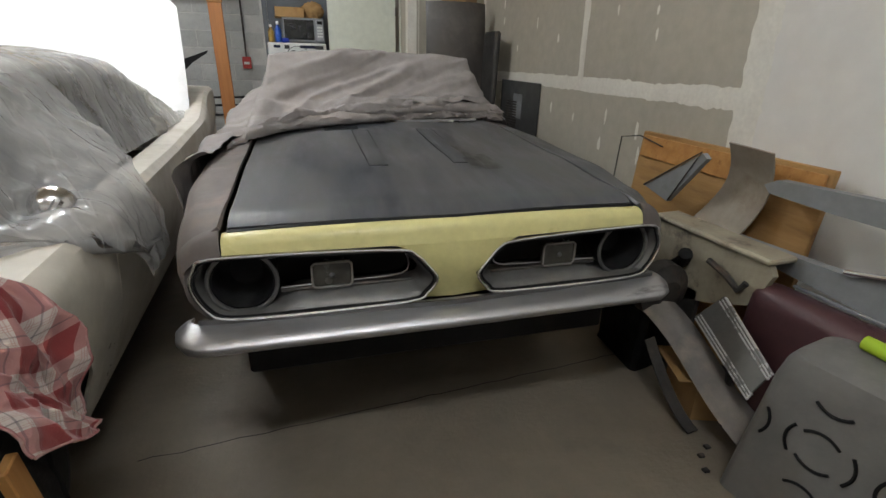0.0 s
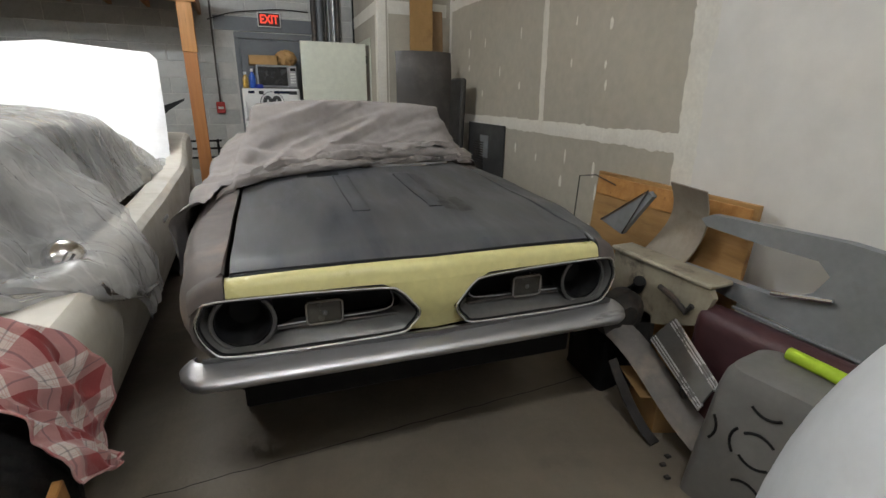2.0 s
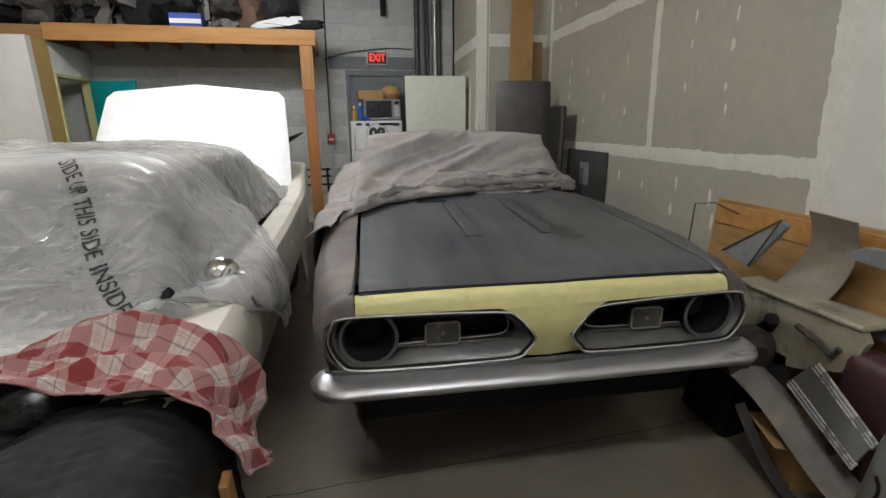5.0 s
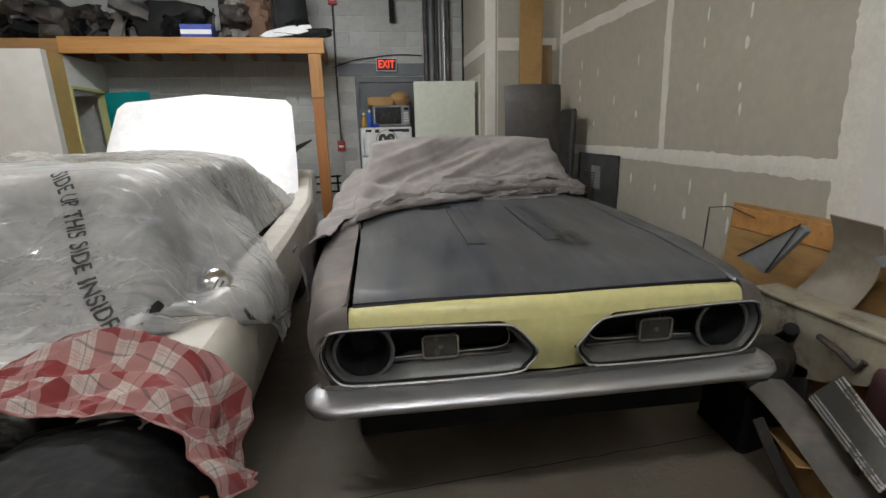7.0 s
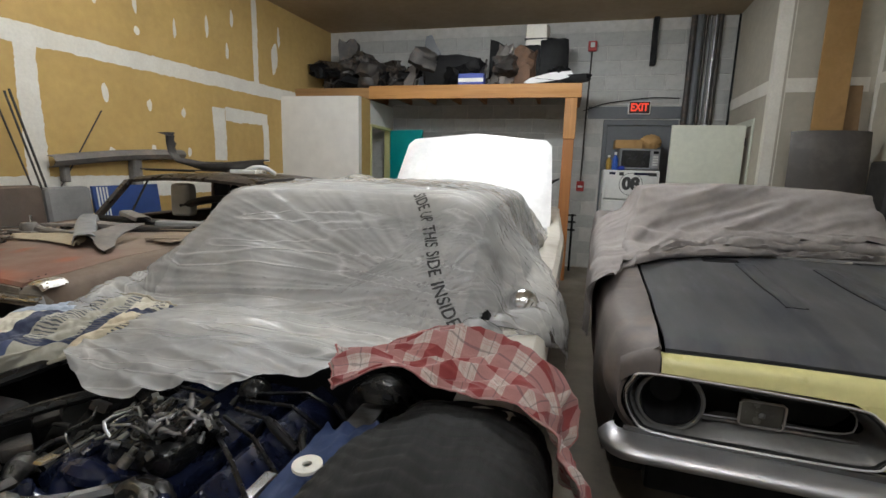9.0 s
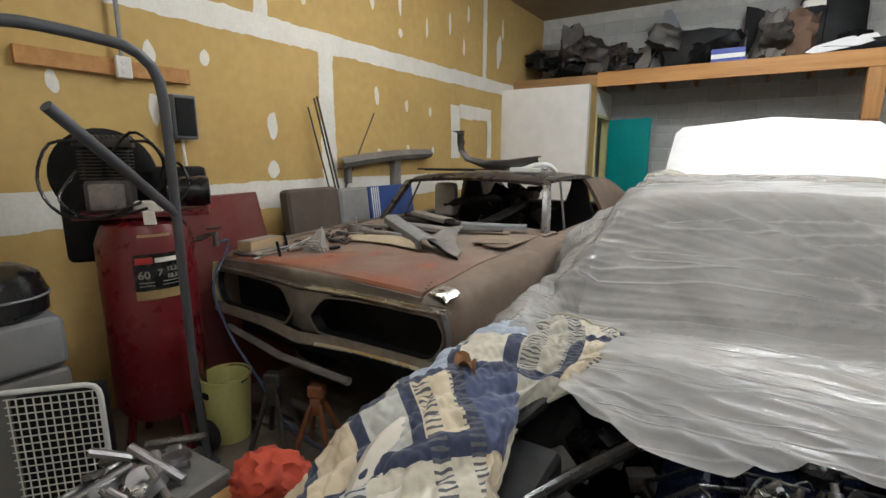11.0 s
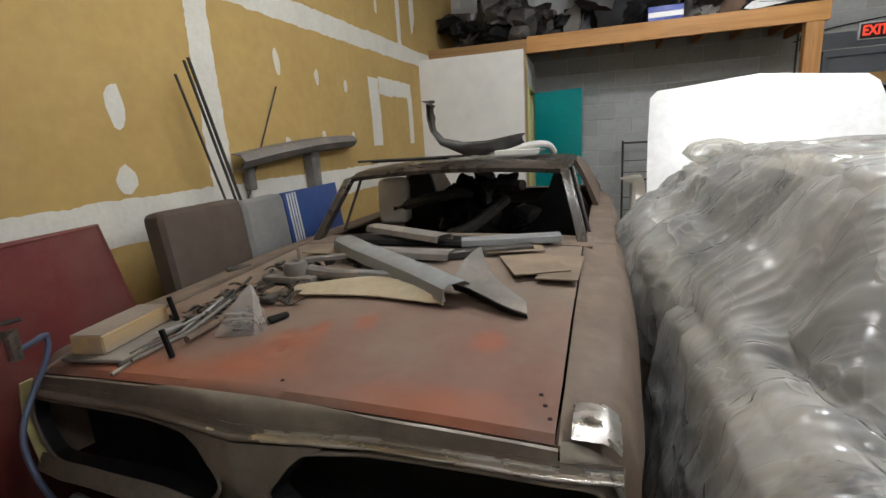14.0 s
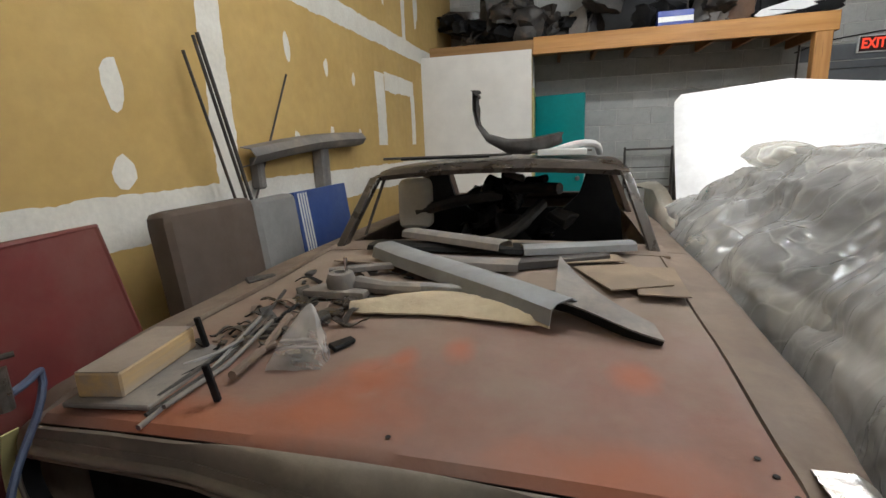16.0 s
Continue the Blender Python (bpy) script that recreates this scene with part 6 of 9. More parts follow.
bm, pts = drape(mat_section, -0.62, 0.26, 190, 150, mat_wrinkle)
M_pad = pbr("black_quilted_pad", (0.006, 0.006, 0.006), (0.010, 0.010, 0.010), 5, 0.75, bump=0.3, bump_scale=90, spot=(0.13, 0.13, 0.125), spot_scale=16, spot_at=0.74, spot_soft=0.03, stretch=(4.0, 0.7, 0.7))
M_pad.node_tree.nodes["Principled BSDF"].inputs["Specular IOR Level"].default_value = 0.3
pad = tagged(new("fender_pad"), "black quilted mechanic's pad hanging over the fender", "fender cover")
part("quilted_cloth", bm, M_pad, pad, smooth=80)
bound_edges(pts, 0.006, pad, M_pad)
stick = single("wooden_strip", boxm(-0.90, 0.068, 0, -0.88, 0.118, 0.76, 0.003, None), M_lumber_v, "orange wooden strip leaning on the white fender", "wood strip")
stick.matrix_basis = Matrix.Translation((-0.0, 0.12, 0.0)) @ pose(0, 0, 0, 6, -1.0, 0)


# ---- patchwork quilt over the other fender
def quilt_section(y):
    z = curve_at([(-0.72, 0.62), (-0.42, 0.82), (0.0, 0.92), (0.45, 0.96), (0.62, 0.95)], y)
    inn = curve_at([(-0.72, -2.42), (-0.3, -2.50), (0.1, -2.54), (0.62, -2.34)], y)
    fl = curve_at([(-0.7, 0.34), (-0.2, 0.16), (0.4, 0.02)], y)
    low = curve_at([(-0.6, 0.30), (0.1, 0.25), (0.62, 0.55)], y)
    return [(inn + 0.03, y, z - 0.09), (inn, y, z - 0.01), (inn - 0.12, y, z + 0.03), (-2.74, y, z + 0.035), (-2.86 - fl * 0.3, y, z - 0.01 - fl * 0.1), (-2.93 - fl * 0.6, y, z - 0.14), (-2.97 - fl * 0.85, y, (z + low) / 2), (-3.0 - fl, y, low)]


def quilt_wrinkle(p, s, t):
    bend = 0.3 * noise.noise(p * 1.7)
    along = p[1] + 0.55 * p[0]
    w = 0.036 * sharp((along * 1.0, (p[0] - 0.6 * p[1]) * 4.2 + bend * 2, p[2] * 2.0), 2.6, 6.0)
    w += 0.020 * sharp((along * 3.0, (p[0] - 0.9 * p[1]) * 9 + bend, p[2] * 5), 2.6, 3.0)
    w += 0.011 * sharp((along * 9, (p[0] - 0.3 * p[1]) * 22, p[2] * 16), 2.4, 9.0) + 0.006 * sharp((p[0] * 30, p[1] * 42, p[2] * 34), 2.2, 4.0)
    return 0.004 + w + 0.018 * noise.noise(p * 2.6)


bm, pts = drape(quilt_section, -0.72, 0.62, 230, 230, quilt_wrinkle)
quilt_tree = BVHTree.FromBMesh(bm)
quilt = tagged(new("patchwork_quilt"), "worn blue and cream patchwork quilt over the white fender", "quilt")
part("cloth", bm, M_quilt, quilt, smooth=80)
bound_edges(pts, 0.006, quilt, pbr("cream_binding", (0.46, 0.42, 0.33), (0.30, 0.28, 0.24), 9, 0.9))

# blue rag and small bits on the engine bay's edge
rag = bmesh.new()
grid_from(rag, [[(lerp(-1.50, -1.27, j / 20), lerp(-0.36, 0.18, i / 24), 0.80 + 0.05 * j / 20 + 0.03 * fold_noise((j * 0.1, i * 0.12, 0), 3, 2, 1, 4)) for j in range(21)] for i in range(25)])
single("blue_rag", thicken(rag, 0.004), pbr("blue_cloth", (0.028, 0.05, 0.13), (0.02, 0.036, 0.095), 5, 0.9, bump=0.2), "crumpled dark blue shop rag on the engine bay edge", "rag", smooth=70)
single("white_washer", lathe(bmesh.new(), [(0.010, 0.0), (0.032, 0.0), (0.032, 0.007), (0.010, 0.007), (0.010, 0.0)], 20, "z", (-1.42, -0.06, 0.872)), M_mud, "small cream plastic washer on a blue rag", "washer")
leaf_bm = bmesh.new()
grid_from(leaf_bm, [[(lerp(-0.055, 0.055, i / 12), (j / 4 - 0.5) * 0.07 * (math.sin(math.pi * (i / 12) ** 0.8) * (0.7 + 0.5 * noise.noise(Vector((i * 0.8, j, 0))))) , 0.012 * math.sin(i * 0.9) + 0.006 * abs(j - 2)) for j in range(5)] for i in range(13)])
leaf = single("dry_leaf", thicken(leaf_bm, 0.0012), pbr("dry_brown_leaf", (0.22, 0.10, 0.035), (0.15, 0.065, 0.025), 9, 0.8, bump=0.2), "curled dry brown leaf lying on the patchwork quilt", "leaf", smooth=60)
hit = quilt_tree.ray_cast(Vector((-2.72, 0.10, 2.0)), Vector((0, 0, -1)))
leaf.matrix_basis = pose(hit[0].x, hit[0].y, hit[0].z + 0.004, 0, 0, -35)

# ---------------------------------------------------------------- rusty red coupe used as a shelf
M_foil = pbr("crinkled_bare_metal", (0.62, 0.61, 0.58), (0.40, 0.38, 0.35), 9, 0.3, 1.0, bump=0.5, bump_scale=22, spot=(0.25, 0.2, 0.16), spot_scale=8, spot_at=0.66)
M_lip_chrome = pbr("pitted_chrome", (0.80, 0.79, 0.77), (0.60, 0.58, 0.54), 4, 0.26, 0.95, bump=0.10, bump_scale=22, spot=(0.20, 0.17, 0.14), spot_scale=5, spot_at=0.70, spot_soft=0.12, spot_rough=0.6, stretch=(0.7, 2, 2))
M_tarnish = pbr("tarnished_nose_metal", (0.205, 0.178, 0.145), (0.135, 0.115, 0.094), 4, 0.42, 0.2, bump=0.08, bump_scale=40, spot=(0.26, 0.23, 0.19), spot_scale=6, spot_at=0.6, spot_soft=0.12)
hulk = thing("rusty_coupe", "stripped old coupe with faded red hood, thick with dust", "car", -3.90, 0.615, 0, -2.5)
for s in (-1, 1):
    part("front_fender", swept(body_side(s, -0.05, 1.46, 44)), M_dusty, hulk)
    part("door", body_side(s, 1.465, 2.6, 26), M_dusty, hulk)
    part("rear_quarter", body_side(s, 2.605, 4.3, 40), M_dusty, hulk)
    part("fender_nose", swept(fender_nose(s)), M_tarnish, hulk)
    wheel(hulk, s * 0.70, 0.82, s, M_dark_metal)
    wheel(hulk, s * 0.70, 3.45, s, M_dark_metal)
    # empty openings: dull metal lips only
    o1 = loop_outline(s, 0.006)
    part("opening_lip", swept(tubem([(u, nose_v(u) - 0.004, z) for u, z in o1], 0.006, 8, closed=True)), M_tarnish, hulk)
    rim = bmesh.new()
    grid_from(rim, [[(u, nose_v(u) - 0.004, z) for u, z in o1], [(u, nose_v(u) + 0.05, z) for u, z in loop_outline(s, -0.006)]], closed_u=True)
    # Black returns put the shade inside the openings into their colour.
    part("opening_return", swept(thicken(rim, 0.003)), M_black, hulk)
part("hood", hood_panel(0.024, 1.30, edge=0.698, front_v=False, dents=((-0.045, 0.203, 0.020, 0.013), (-0.058, 0.29, 0.022, 0.012), (-0.02, 0.33, 0.03, 0.008), (-0.05, 0.25, 0.10, -0.012), (0.12, 0.42, 0.05, -0.006), (0.2, 0.40, 0.04, 0.005), (-0.3, 0.5, 0.16, 0.006), (0.3, 0.7, 0.2, 0.006)), cells=84), M_hood_rust, hulk, "dusty faded red hood, rusting at the dents")
part("header_panel", prow_header(), M_tarnish, hulk, "dusty tarnished nose panel", smooth=80)
part("beak", swept(beak_panel()), M_tarnish, hulk, smooth=80)
chrome_bm = bmesh.new()
rows = []
for z, dv in ((0.914, -0.006), (0.905, -0.006), (0.8962, -0.007), (0.8950, -0.014), (0.8932, -0.020), (0.8895, -0.0235), (0.884, -0.0235), (0.877, -0.014), (0.870, -0.004)):
    rows.append([(lerp(-0.72, 0.82, j / 60), nose_v(lerp(-0.72, 0.82, j / 60)) + dv + 0.0015 * noise.noise(Vector((j * 0.5, z * 30, 0))), z - 0.004 * abs(j - 30) / 30) for j in range(61)])
grid_from(chrome_bm, rows)
for f in chrome_bm.faces:
    mid = f.calc_center_median()
    bare = mid.x - 0.10 + 0.25 * noise.noise(Vector((mid.x * 6, mid.z * 60, 2)))
    f.material_index = 1 if bare > 0 and mid.z < 0.902 else 0
part("hood_lip_moulding", swept(thicken(chrome_bm, 0.003)), [M_tarnish, M_lip_chrome], hulk, "chrome lip moulding, bright at one half and tarnished at the other", smooth=60)
low_bm = bmesh.new()
rows = []
for z, dv in ((0.664, -0.006), (0.650, -0.018), (0.632, -0.022), (0.620, -0.030), (0.612, -0.026), (0.606, 0.02)):
    rows.append([(lerp(-0.82, 0.82, j / 28), nose_v(lerp(-0.82, 0.82, j / 28)) + dv, z) for j in range(29)])
grid_from(low_bm, rows)
for f in low_bm.faces:
    mid = f.calc_center_median()
    f.material_index = 1 if mid.x > 0.15 + 0.2 * noise.noise(mid * 8) and mid.z < 0.640 else 0
part("lower_moulding", swept(thicken(low_bm, 0.004)), [M_tarnish, M_lip_chrome], hulk, "pitted chrome lower moulding")
for s in (-1, 1):
    end = bmesh.new()
    grid_from(end, [[(s * (0.80 + 0.035 * math.sin(a / 8 * math.pi)), nose_v(0.8) - 0.02 + 0.01 * k, lerp(0.62, 0.90, a / 8)) for a in range(9)] for k in (0, 1, 4)])
    part("end_moulding", swept(thicken(end, 0.004)), M_chrome_old if s > 0 else M_yellow, hulk)
# bright metal patch on the fender's front corner
patch = bmesh.new()
grid_from(patch, [[(lerp(0.728, 0.818, j / 8), lerp(0.030, 0.145, i / 8), hood_z(0.705, 0.1) + 0.003 - 0.03 * max(0, lerp(0.728, 0.818, j / 8) - 0.79) / 0.035 - 0.02 * max(0, 0.06 - lerp(0.030, 0.145, i / 8)) / 0.06 + 0.003 * noise.noise(Vector((j * 0.6, i * 0.6, 1)))) for j in range(9)] for i in range(9)])
part("bare_metal_patch", thicken(patch, 0.002), M_foil, hulk, "bare shiny metal corner")
part("underbody", boxm(-0.7, 1.3, 0.3, 0.7, 4.0, 0.42), M_black, hulk)
part("firewall", boxm(-0.7, 1.30, 0.35, 0.7, 1.34, 0.96), M_black, hulk)
# Black sheet added behind the nose openings to darken them.
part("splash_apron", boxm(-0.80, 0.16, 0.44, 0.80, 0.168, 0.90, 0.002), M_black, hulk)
# Second added black sheet, blocking light from the bay behind the nose.
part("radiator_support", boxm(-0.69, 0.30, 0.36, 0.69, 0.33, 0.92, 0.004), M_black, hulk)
part("front_crossmember", tubem([(-0.72, 0.02, 0.52), (-0.2, -0.02, 0.47), (0.30, -0.02, 0.46)], 0.02, 8), M_dust_metal, hulk)
for s in (-1, 1):
    part("inner_fender", boxm(s * 0.69 - 0.008, 0.3, 0.62, s * 0.69 + 0.008, 1.3, 0.9), M_black, hulk)
cowl = bmesh.new()
grid_from(cowl, [[(lerp(-0.74, 0.74, j / 20), v, hood_z(lerp(-0.70, 0.70, j / 20), 1.4) + dz) for j in range(21)] for v, dz in ((1.31, -0.004), (1.5, 0.0), (1.62, -0.05))])
part("cowl", thicken(cowl, 0.01), M_dusty, hulk)
part("dashboard", boxm(-0.66, 1.62, 0.74, 0.66, 1.86, 0.95, 0.04, None, 3), M_black, hulk)


def pillar(name, pts, w, d, m):
    bm = bmesh.new()
    rows = []
    for p in pts:
        x, y, z = p
        rows.append([(x - w, y - d, z), (x + w, y - d, z), (x + w, y + d, z), (x - w, y + d, z)])
    vs = grid_from(bm, rows, closed_u=True)
    cap(bm, vs[0], True), cap(bm, vs[-1])
    bmesh.ops.recalc_face_normals(bm, faces=bm.faces[:])
    bmesh.ops.bevel(bm, geom=bm.edges[:], offset=0.005, segments=1, affect="EDGES")
    return part(name, bm, m, hulk)


for s in (-1, 1):
    pillar("windscreen_pillar", [(s * 0.70, 1.40, 1.0), (s * 0.665, 1.5, 1.12), (s * 0.60, 1.66, 1.325)], 0.022, 0.035, M_header_brown)
    pillar("side_rail", [(s * 0.60, 1.66, 1.325), (s * 0.605, 2.1, 1.345), (s * 0.60, 2.62, 1.33)], 0.02, 0.03, M_header_brown)
    pillar("vent_window_post", [(s * 0.72, 1.72, 0.99), (s * 0.625, 1.86, 1.33)], 0.008, 0.01, M_dark_metal)
    sail = bmesh.new()
    grid_from(sail, [[(s * lerp(0.60, 0.76, j / 6), lerp(a, b, j / 6), lerp(1.33, 0.98, (j / 6) ** 1.2)) for j in range(7)] for a, b in ((2.55, 2.70), (2.75, 3.05), (2.95, 3.5), (3.1, 4.1))])
    part("rear_pillar", thicken(sail, 0.03), M_dusty, hulk)
    inner = bmesh.new()
    shape = [(0.47, 1.345), (0.565, 1.345), (0.60, 1.24), (0.63, 1.12), (0.68, 1.0), (0.70, 0.80), (0.16, 0.80), (0.20, 0.97), (0.33, 1.04), (0.42, 1.13), (0.455, 1.24)]
    slab(inner, [(s * a, b) for a, b in shape], 0.04, "y", 2.60)
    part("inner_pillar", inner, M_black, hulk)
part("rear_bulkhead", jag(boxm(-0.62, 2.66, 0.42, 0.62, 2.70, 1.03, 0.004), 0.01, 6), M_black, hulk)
roof = bmesh.new()
grid_from(roof, [[(lerp(-0.60, 0.60, j / 16), v + 0.05 * (lerp(-1, 1, j / 16)) ** 2 * (v < 1.8), z + 0.03 * (1 - lerp(-1, 1, j / 16) ** 2)) for j in range(17)] for v, z in ((1.63, 1.325), (1.68, 1.348), (1.9, 1.362), (2.3, 1.368), (2.65, 1.355), (2.8, 1.33))])
part("roof", thicken(roof, 0.025), M_header_brown, hulk)
part("rear_window_header", boxm(-0.56, 2.76, 1.29, 0.56, 2.82, 1.33, 0.01), M_dusty, hulk)
deck = bmesh.new()
grid_from(deck, [[(lerp(-0.74, 0.74, j / 12), v, z) for j in range(13)] for v, z in ((3.75, 1.03), (4.0, 0.99), (4.3, 0.93))])
part("rear_deck", thicken(deck, 0.01), M_dusty, hulk)
part("rear_panel", boxm(-0.78, 4.22, 0.4, 0.78, 4.29, 0.93, 0.02), M_dusty, hulk)
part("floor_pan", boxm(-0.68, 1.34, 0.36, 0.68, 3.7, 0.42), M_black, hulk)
# dark parts heaped inside the cabin
rng = random.Random(31)
for k in range(30):
    sz = rng.uniform(0.04, 0.13)
    bm = boxm(-sz, -sz * .6, -sz * .5, sz, sz * .6, sz * .5, sz * .25, None, 2)
    bmesh.ops.subdivide_edges(bm, edges=bm.edges[:], cuts=1)
    jag(bm, 0.05, 11, k * 2.0)
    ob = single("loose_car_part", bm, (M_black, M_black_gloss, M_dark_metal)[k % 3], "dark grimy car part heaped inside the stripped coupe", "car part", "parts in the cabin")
    ob.matrix_basis = pose(-3.82 + rng.gauss(0, 0.2), 2.95 + rng.uniform(-0.2, 0.4), 0.68 + 0.020 * k, rng.uniform(-50, 50), rng.uniform(-50, 50), rng.uniform(0, 180))
for k, (x0, y0, z0, x1, y1, z1) in enumerate([(-4.35, 2.75, 1.08, -3.85, 2.9, 1.16), (-4.0, 2.95, 1.13, -3.5, 2.8, 1.2), (-3.9, 2.45, 0.95, -3.6, 2.75, 1.12)]):
    single("loose_car_part", tubem(spline([(x0, y0, z0), ((x0 + x1) / 2, y0 + 0.03, z0 + 0.06), (x1, y1, z1)], 10), 0.035, 8), M_dark_metal, "bent dark bracket across the stripped coupe's cabin", "car part", "parts in the cabin")
single("white_seat_part", jag(boxm(-4.46, 2.72, 0.98, -4.26, 2.86, 1.28, 0.05, None, 3), 0.01, 6), pbr("dirty_cream_vinyl", (0.66, 0.61, 0.53), None, 3, 0.7), "dirty cream seat shell inside the stripped coupe", "seat part")

# ---------------------------------------------------------------- things on and by the back wall
exit_sign = thing("exit_sign", "lit red exit sign with white casing on the block wall", "exit sign", 0.022, BACK, 2.41)
part("casing", boxm(-0.15, -0.05, -0.092, 0.15, -0.012, 0.092, 0.006), M_appliance, exit_sign)
M_sign_dark = pbr("dark_red_face", (0.035, 0.006, 0.005), None, 3, 0.6, bump=0)
part("face", boxm(-0.138, -0.054, -0.08, 0.138, -0.049, 0.08), M_sign_dark, exit_sign)
M_exit = glow("lit_red_letters", (1.0, 0.08, 0.04), 1.1, (0.3, 0.01, 0.005))


def lettering(words, size, m, parent, place, label="", bold=0.0, depth=0.002):
    cu = bpy.data.curves.new("words", "FONT")
    cu.body, cu.size, cu.align_x, cu.align_y, cu.extrude, cu.offset = words, size, "CENTER", "CENTER", depth, bold
    tmp = new("words", cu)
    me = bpy.data.meshes.new_from_object(tmp.evaluated_get(bpy.context.evaluated_depsgraph_get()))
    bpy.data.objects.remove(tmp)
    me.materials.clear()
    me.materials.append(m)
    ob = new("lettering", me)
    ob.parent = parent
    ob.matrix_basis = place
    return tagged(ob, label) if label else ob


lettering("EXIT", 0.15, M_exit, exit_sign, Matrix.Translation((0, -0.056, 0)) @ pose(0, 0, 0, 90, 0, 0) @ Matrix.Diagonal((0.78, 1, 1, 1)), "glowing red letters", 0.004)

M_alarm = pbr("red_alarm_enamel", (0.42, 0.03, 0.025), None, 3, 0.4, bump=0)
pull = thing("fire_alarm_station", "red fire alarm pull station on the block wall", "fire alarm", -0.715, BACK, 1.26)
part("box", boxm(-0.055, -0.05, -0.075, 0.055, -0.011, 0.075, 0.006), M_alarm, pull)
part("handle", boxm(-0.035, -0.06, -0.02, 0.035, -0.05, 0.012, 0.003), M_appliance, pull)
al = thing("fire_alarm_bell", "red fire alarm strobe high on the block wall", "fire alarm", -0.69, BACK, 3.27)
part("box", boxm(-0.06, -0.06, -0.07, 0.06, -0.011, 0.07, 0.01), M_alarm, al)
part("strobe", boxm(-0.03, -0.075, -0.02, 0.03, -0.06, 0.05, 0.006), M_appliance, al)
single("conduit", tubem([(-0.715, BACK - 0.022, 1.33), (-0.71, BACK - 0.022, 2.3), (-0.69, BACK - 0.022, 3.2)], 0.011, 8), M_dark_metal, "thin dark metal conduit on the block wall", "conduit")
single("cable", tubem(spline([(-0.75, BACK - 0.02, 2.37), (-0.45, BACK - 0.02, 2.47), (-0.1, BACK - 0.02, 2.52), (0.2, BACK - 0.02, 2.55), (0.55, BACK - 0.02, 2.54)], 30), 0.007, 6), M_black, "black cable running along the block wall", "cable")
for k, (x, r, m, z0) in enumerate([(0.62, 0.04, M_dark_metal, 1.2), (0.70, 0.045, M_grey_frame, 1.2), (0.78, 0.022, M_dark_metal, 1.2), (0.835, 0.016, M_grey_metal, 1.6), (0.90, 0.02, M_chrome_old, 1.3), (0.955, 0.03, M_dark_metal, 1.2), (1.19, 0.022, M_black, 1.0)]):
    bm = tubem([(x, BACK - r - 0.012, z0), (x, BACK - r - 0.012, CEIL)], r, 12)
    for zz in (2.2, 3.0):
        tube(bm, [(x, BACK - r - 0.012, zz), (x, BACK - r - 0.012, zz + 0.03)], r * 1.15, 12)
    single("pipe", bm, m, "vertical service pipe clamped to the block wall", "pipe", "service pipes")
single("pipe_bracket", boxm(0.10, BACK - 0.10, 2.98, 0.17, BACK - 0.011, 3.62, 0.006), M_black, "black metal strap hanging down the block wall", "bracket")

fridge = thing("refrigerator", "small white two-door refrigerator with a stickered front", "refrigerator", -0.065, 6.10, 0)
part("body", boxm(-0.36, 0.04, 0.0, 0.36, 0.52, 1.52, 0.012), M_appliance, fridge)
fd = part("freezer_door", boxm(-0.36, 0.0, 1.12, 0.36, 0.038, 1.515, 0.012), M_appliance, fridge)
part("handle", boxm(-0.345, -0.03, 1.14, -0.32, 0.0, 1.36, 0.006), M_appliance, fd)
fd2 = part("fridge_door", boxm(-0.36, 0.0, 0.06, 0.36, 0.038, 1.105, 0.012), M_appliance, fridge)
part("handle", boxm(-0.345, -0.03, 0.72, -0.32, 0.0, 1.08, 0.006), M_appliance, fd2)
part("round_sticker", tubem([(0.0 + 0.15 * math.cos(a * math.pi / 20), -0.002, 1.33 + 0.15 * math.sin(a * math.pi / 20)) for a in range(40)], 0.004, 6, True), M_ink, fd, "black ring sticker")
lettering("08", 0.22, M_ink, fd, Matrix.Translation((0.0, -0.004, 1.33)) @ pose(0, 0, 0, 90, 0, 0), "bold black numerals", 0.014)
for k, (x, w) in enumerate(((-0.25, 0.04), (-0.13, 0.03), (0.16, 0.07), (0.27, 0.05), (0.06, 0.03))):
    part("magnet", boxm(x - w, -0.006, 1.455 - 0.01 * (k % 2), x + w, 0.0, 1.49, 0.002), M_ink if k % 2 else M_blue_paint, fd)
mw = thing("microwave_oven", "silver and black microwave oven on a refrigerator", "microwave", 0.03, 6.16, 1.52)
part("body", boxm(-0.26, 0.03, 0.012, 0.26, 0.38, 0.295, 0.01), M_grey_metal, mw)
part("window", boxm(-0.235, 0.018, 0.04, 0.13, 0.031, 0.27, 0.006), M_black_gloss, mw, "black glass door")
part("control_panel", boxm(0.155, 0.02, 0.03, 0.25, 0.031, 0.28, 0.004), M_chrome_old, mw)
part("display", boxm(0.17, 0.016, 0.225, 0.235, 0.021, 0.262), M_black, mw)
for r in range(4):
    for c in range(3):
        part("key", boxm(0.17 + c * 0.023, 0.016, 0.07 + r * 0.035, 0.187 + c * 0.023, 0.021, 0.092 + r * 0.035), M_appliance, mw)
part("door_trim", boxm(-0.25, 0.016, 0.022, 0.145, 0.02, 0.034), M_chrome_old, mw)
for fx in (-0.22, 0.22):
    part("foot", boxm(fx - 0.02, 0.06, 0, fx + 0.02, 0.1, 0.013), M_black, mw)
single("cardboard_box", jag(boxm(-0.30, 6.20, 1.816, 0.05, 6.50, 1.93, 0.004), 0.008, 5), M_card, "flattened brown cardboard box on top of the microwave", "box")
bag = bmesh.new()
bmesh.ops.create_icosphere(bag, subdivisions=4, radius=1)
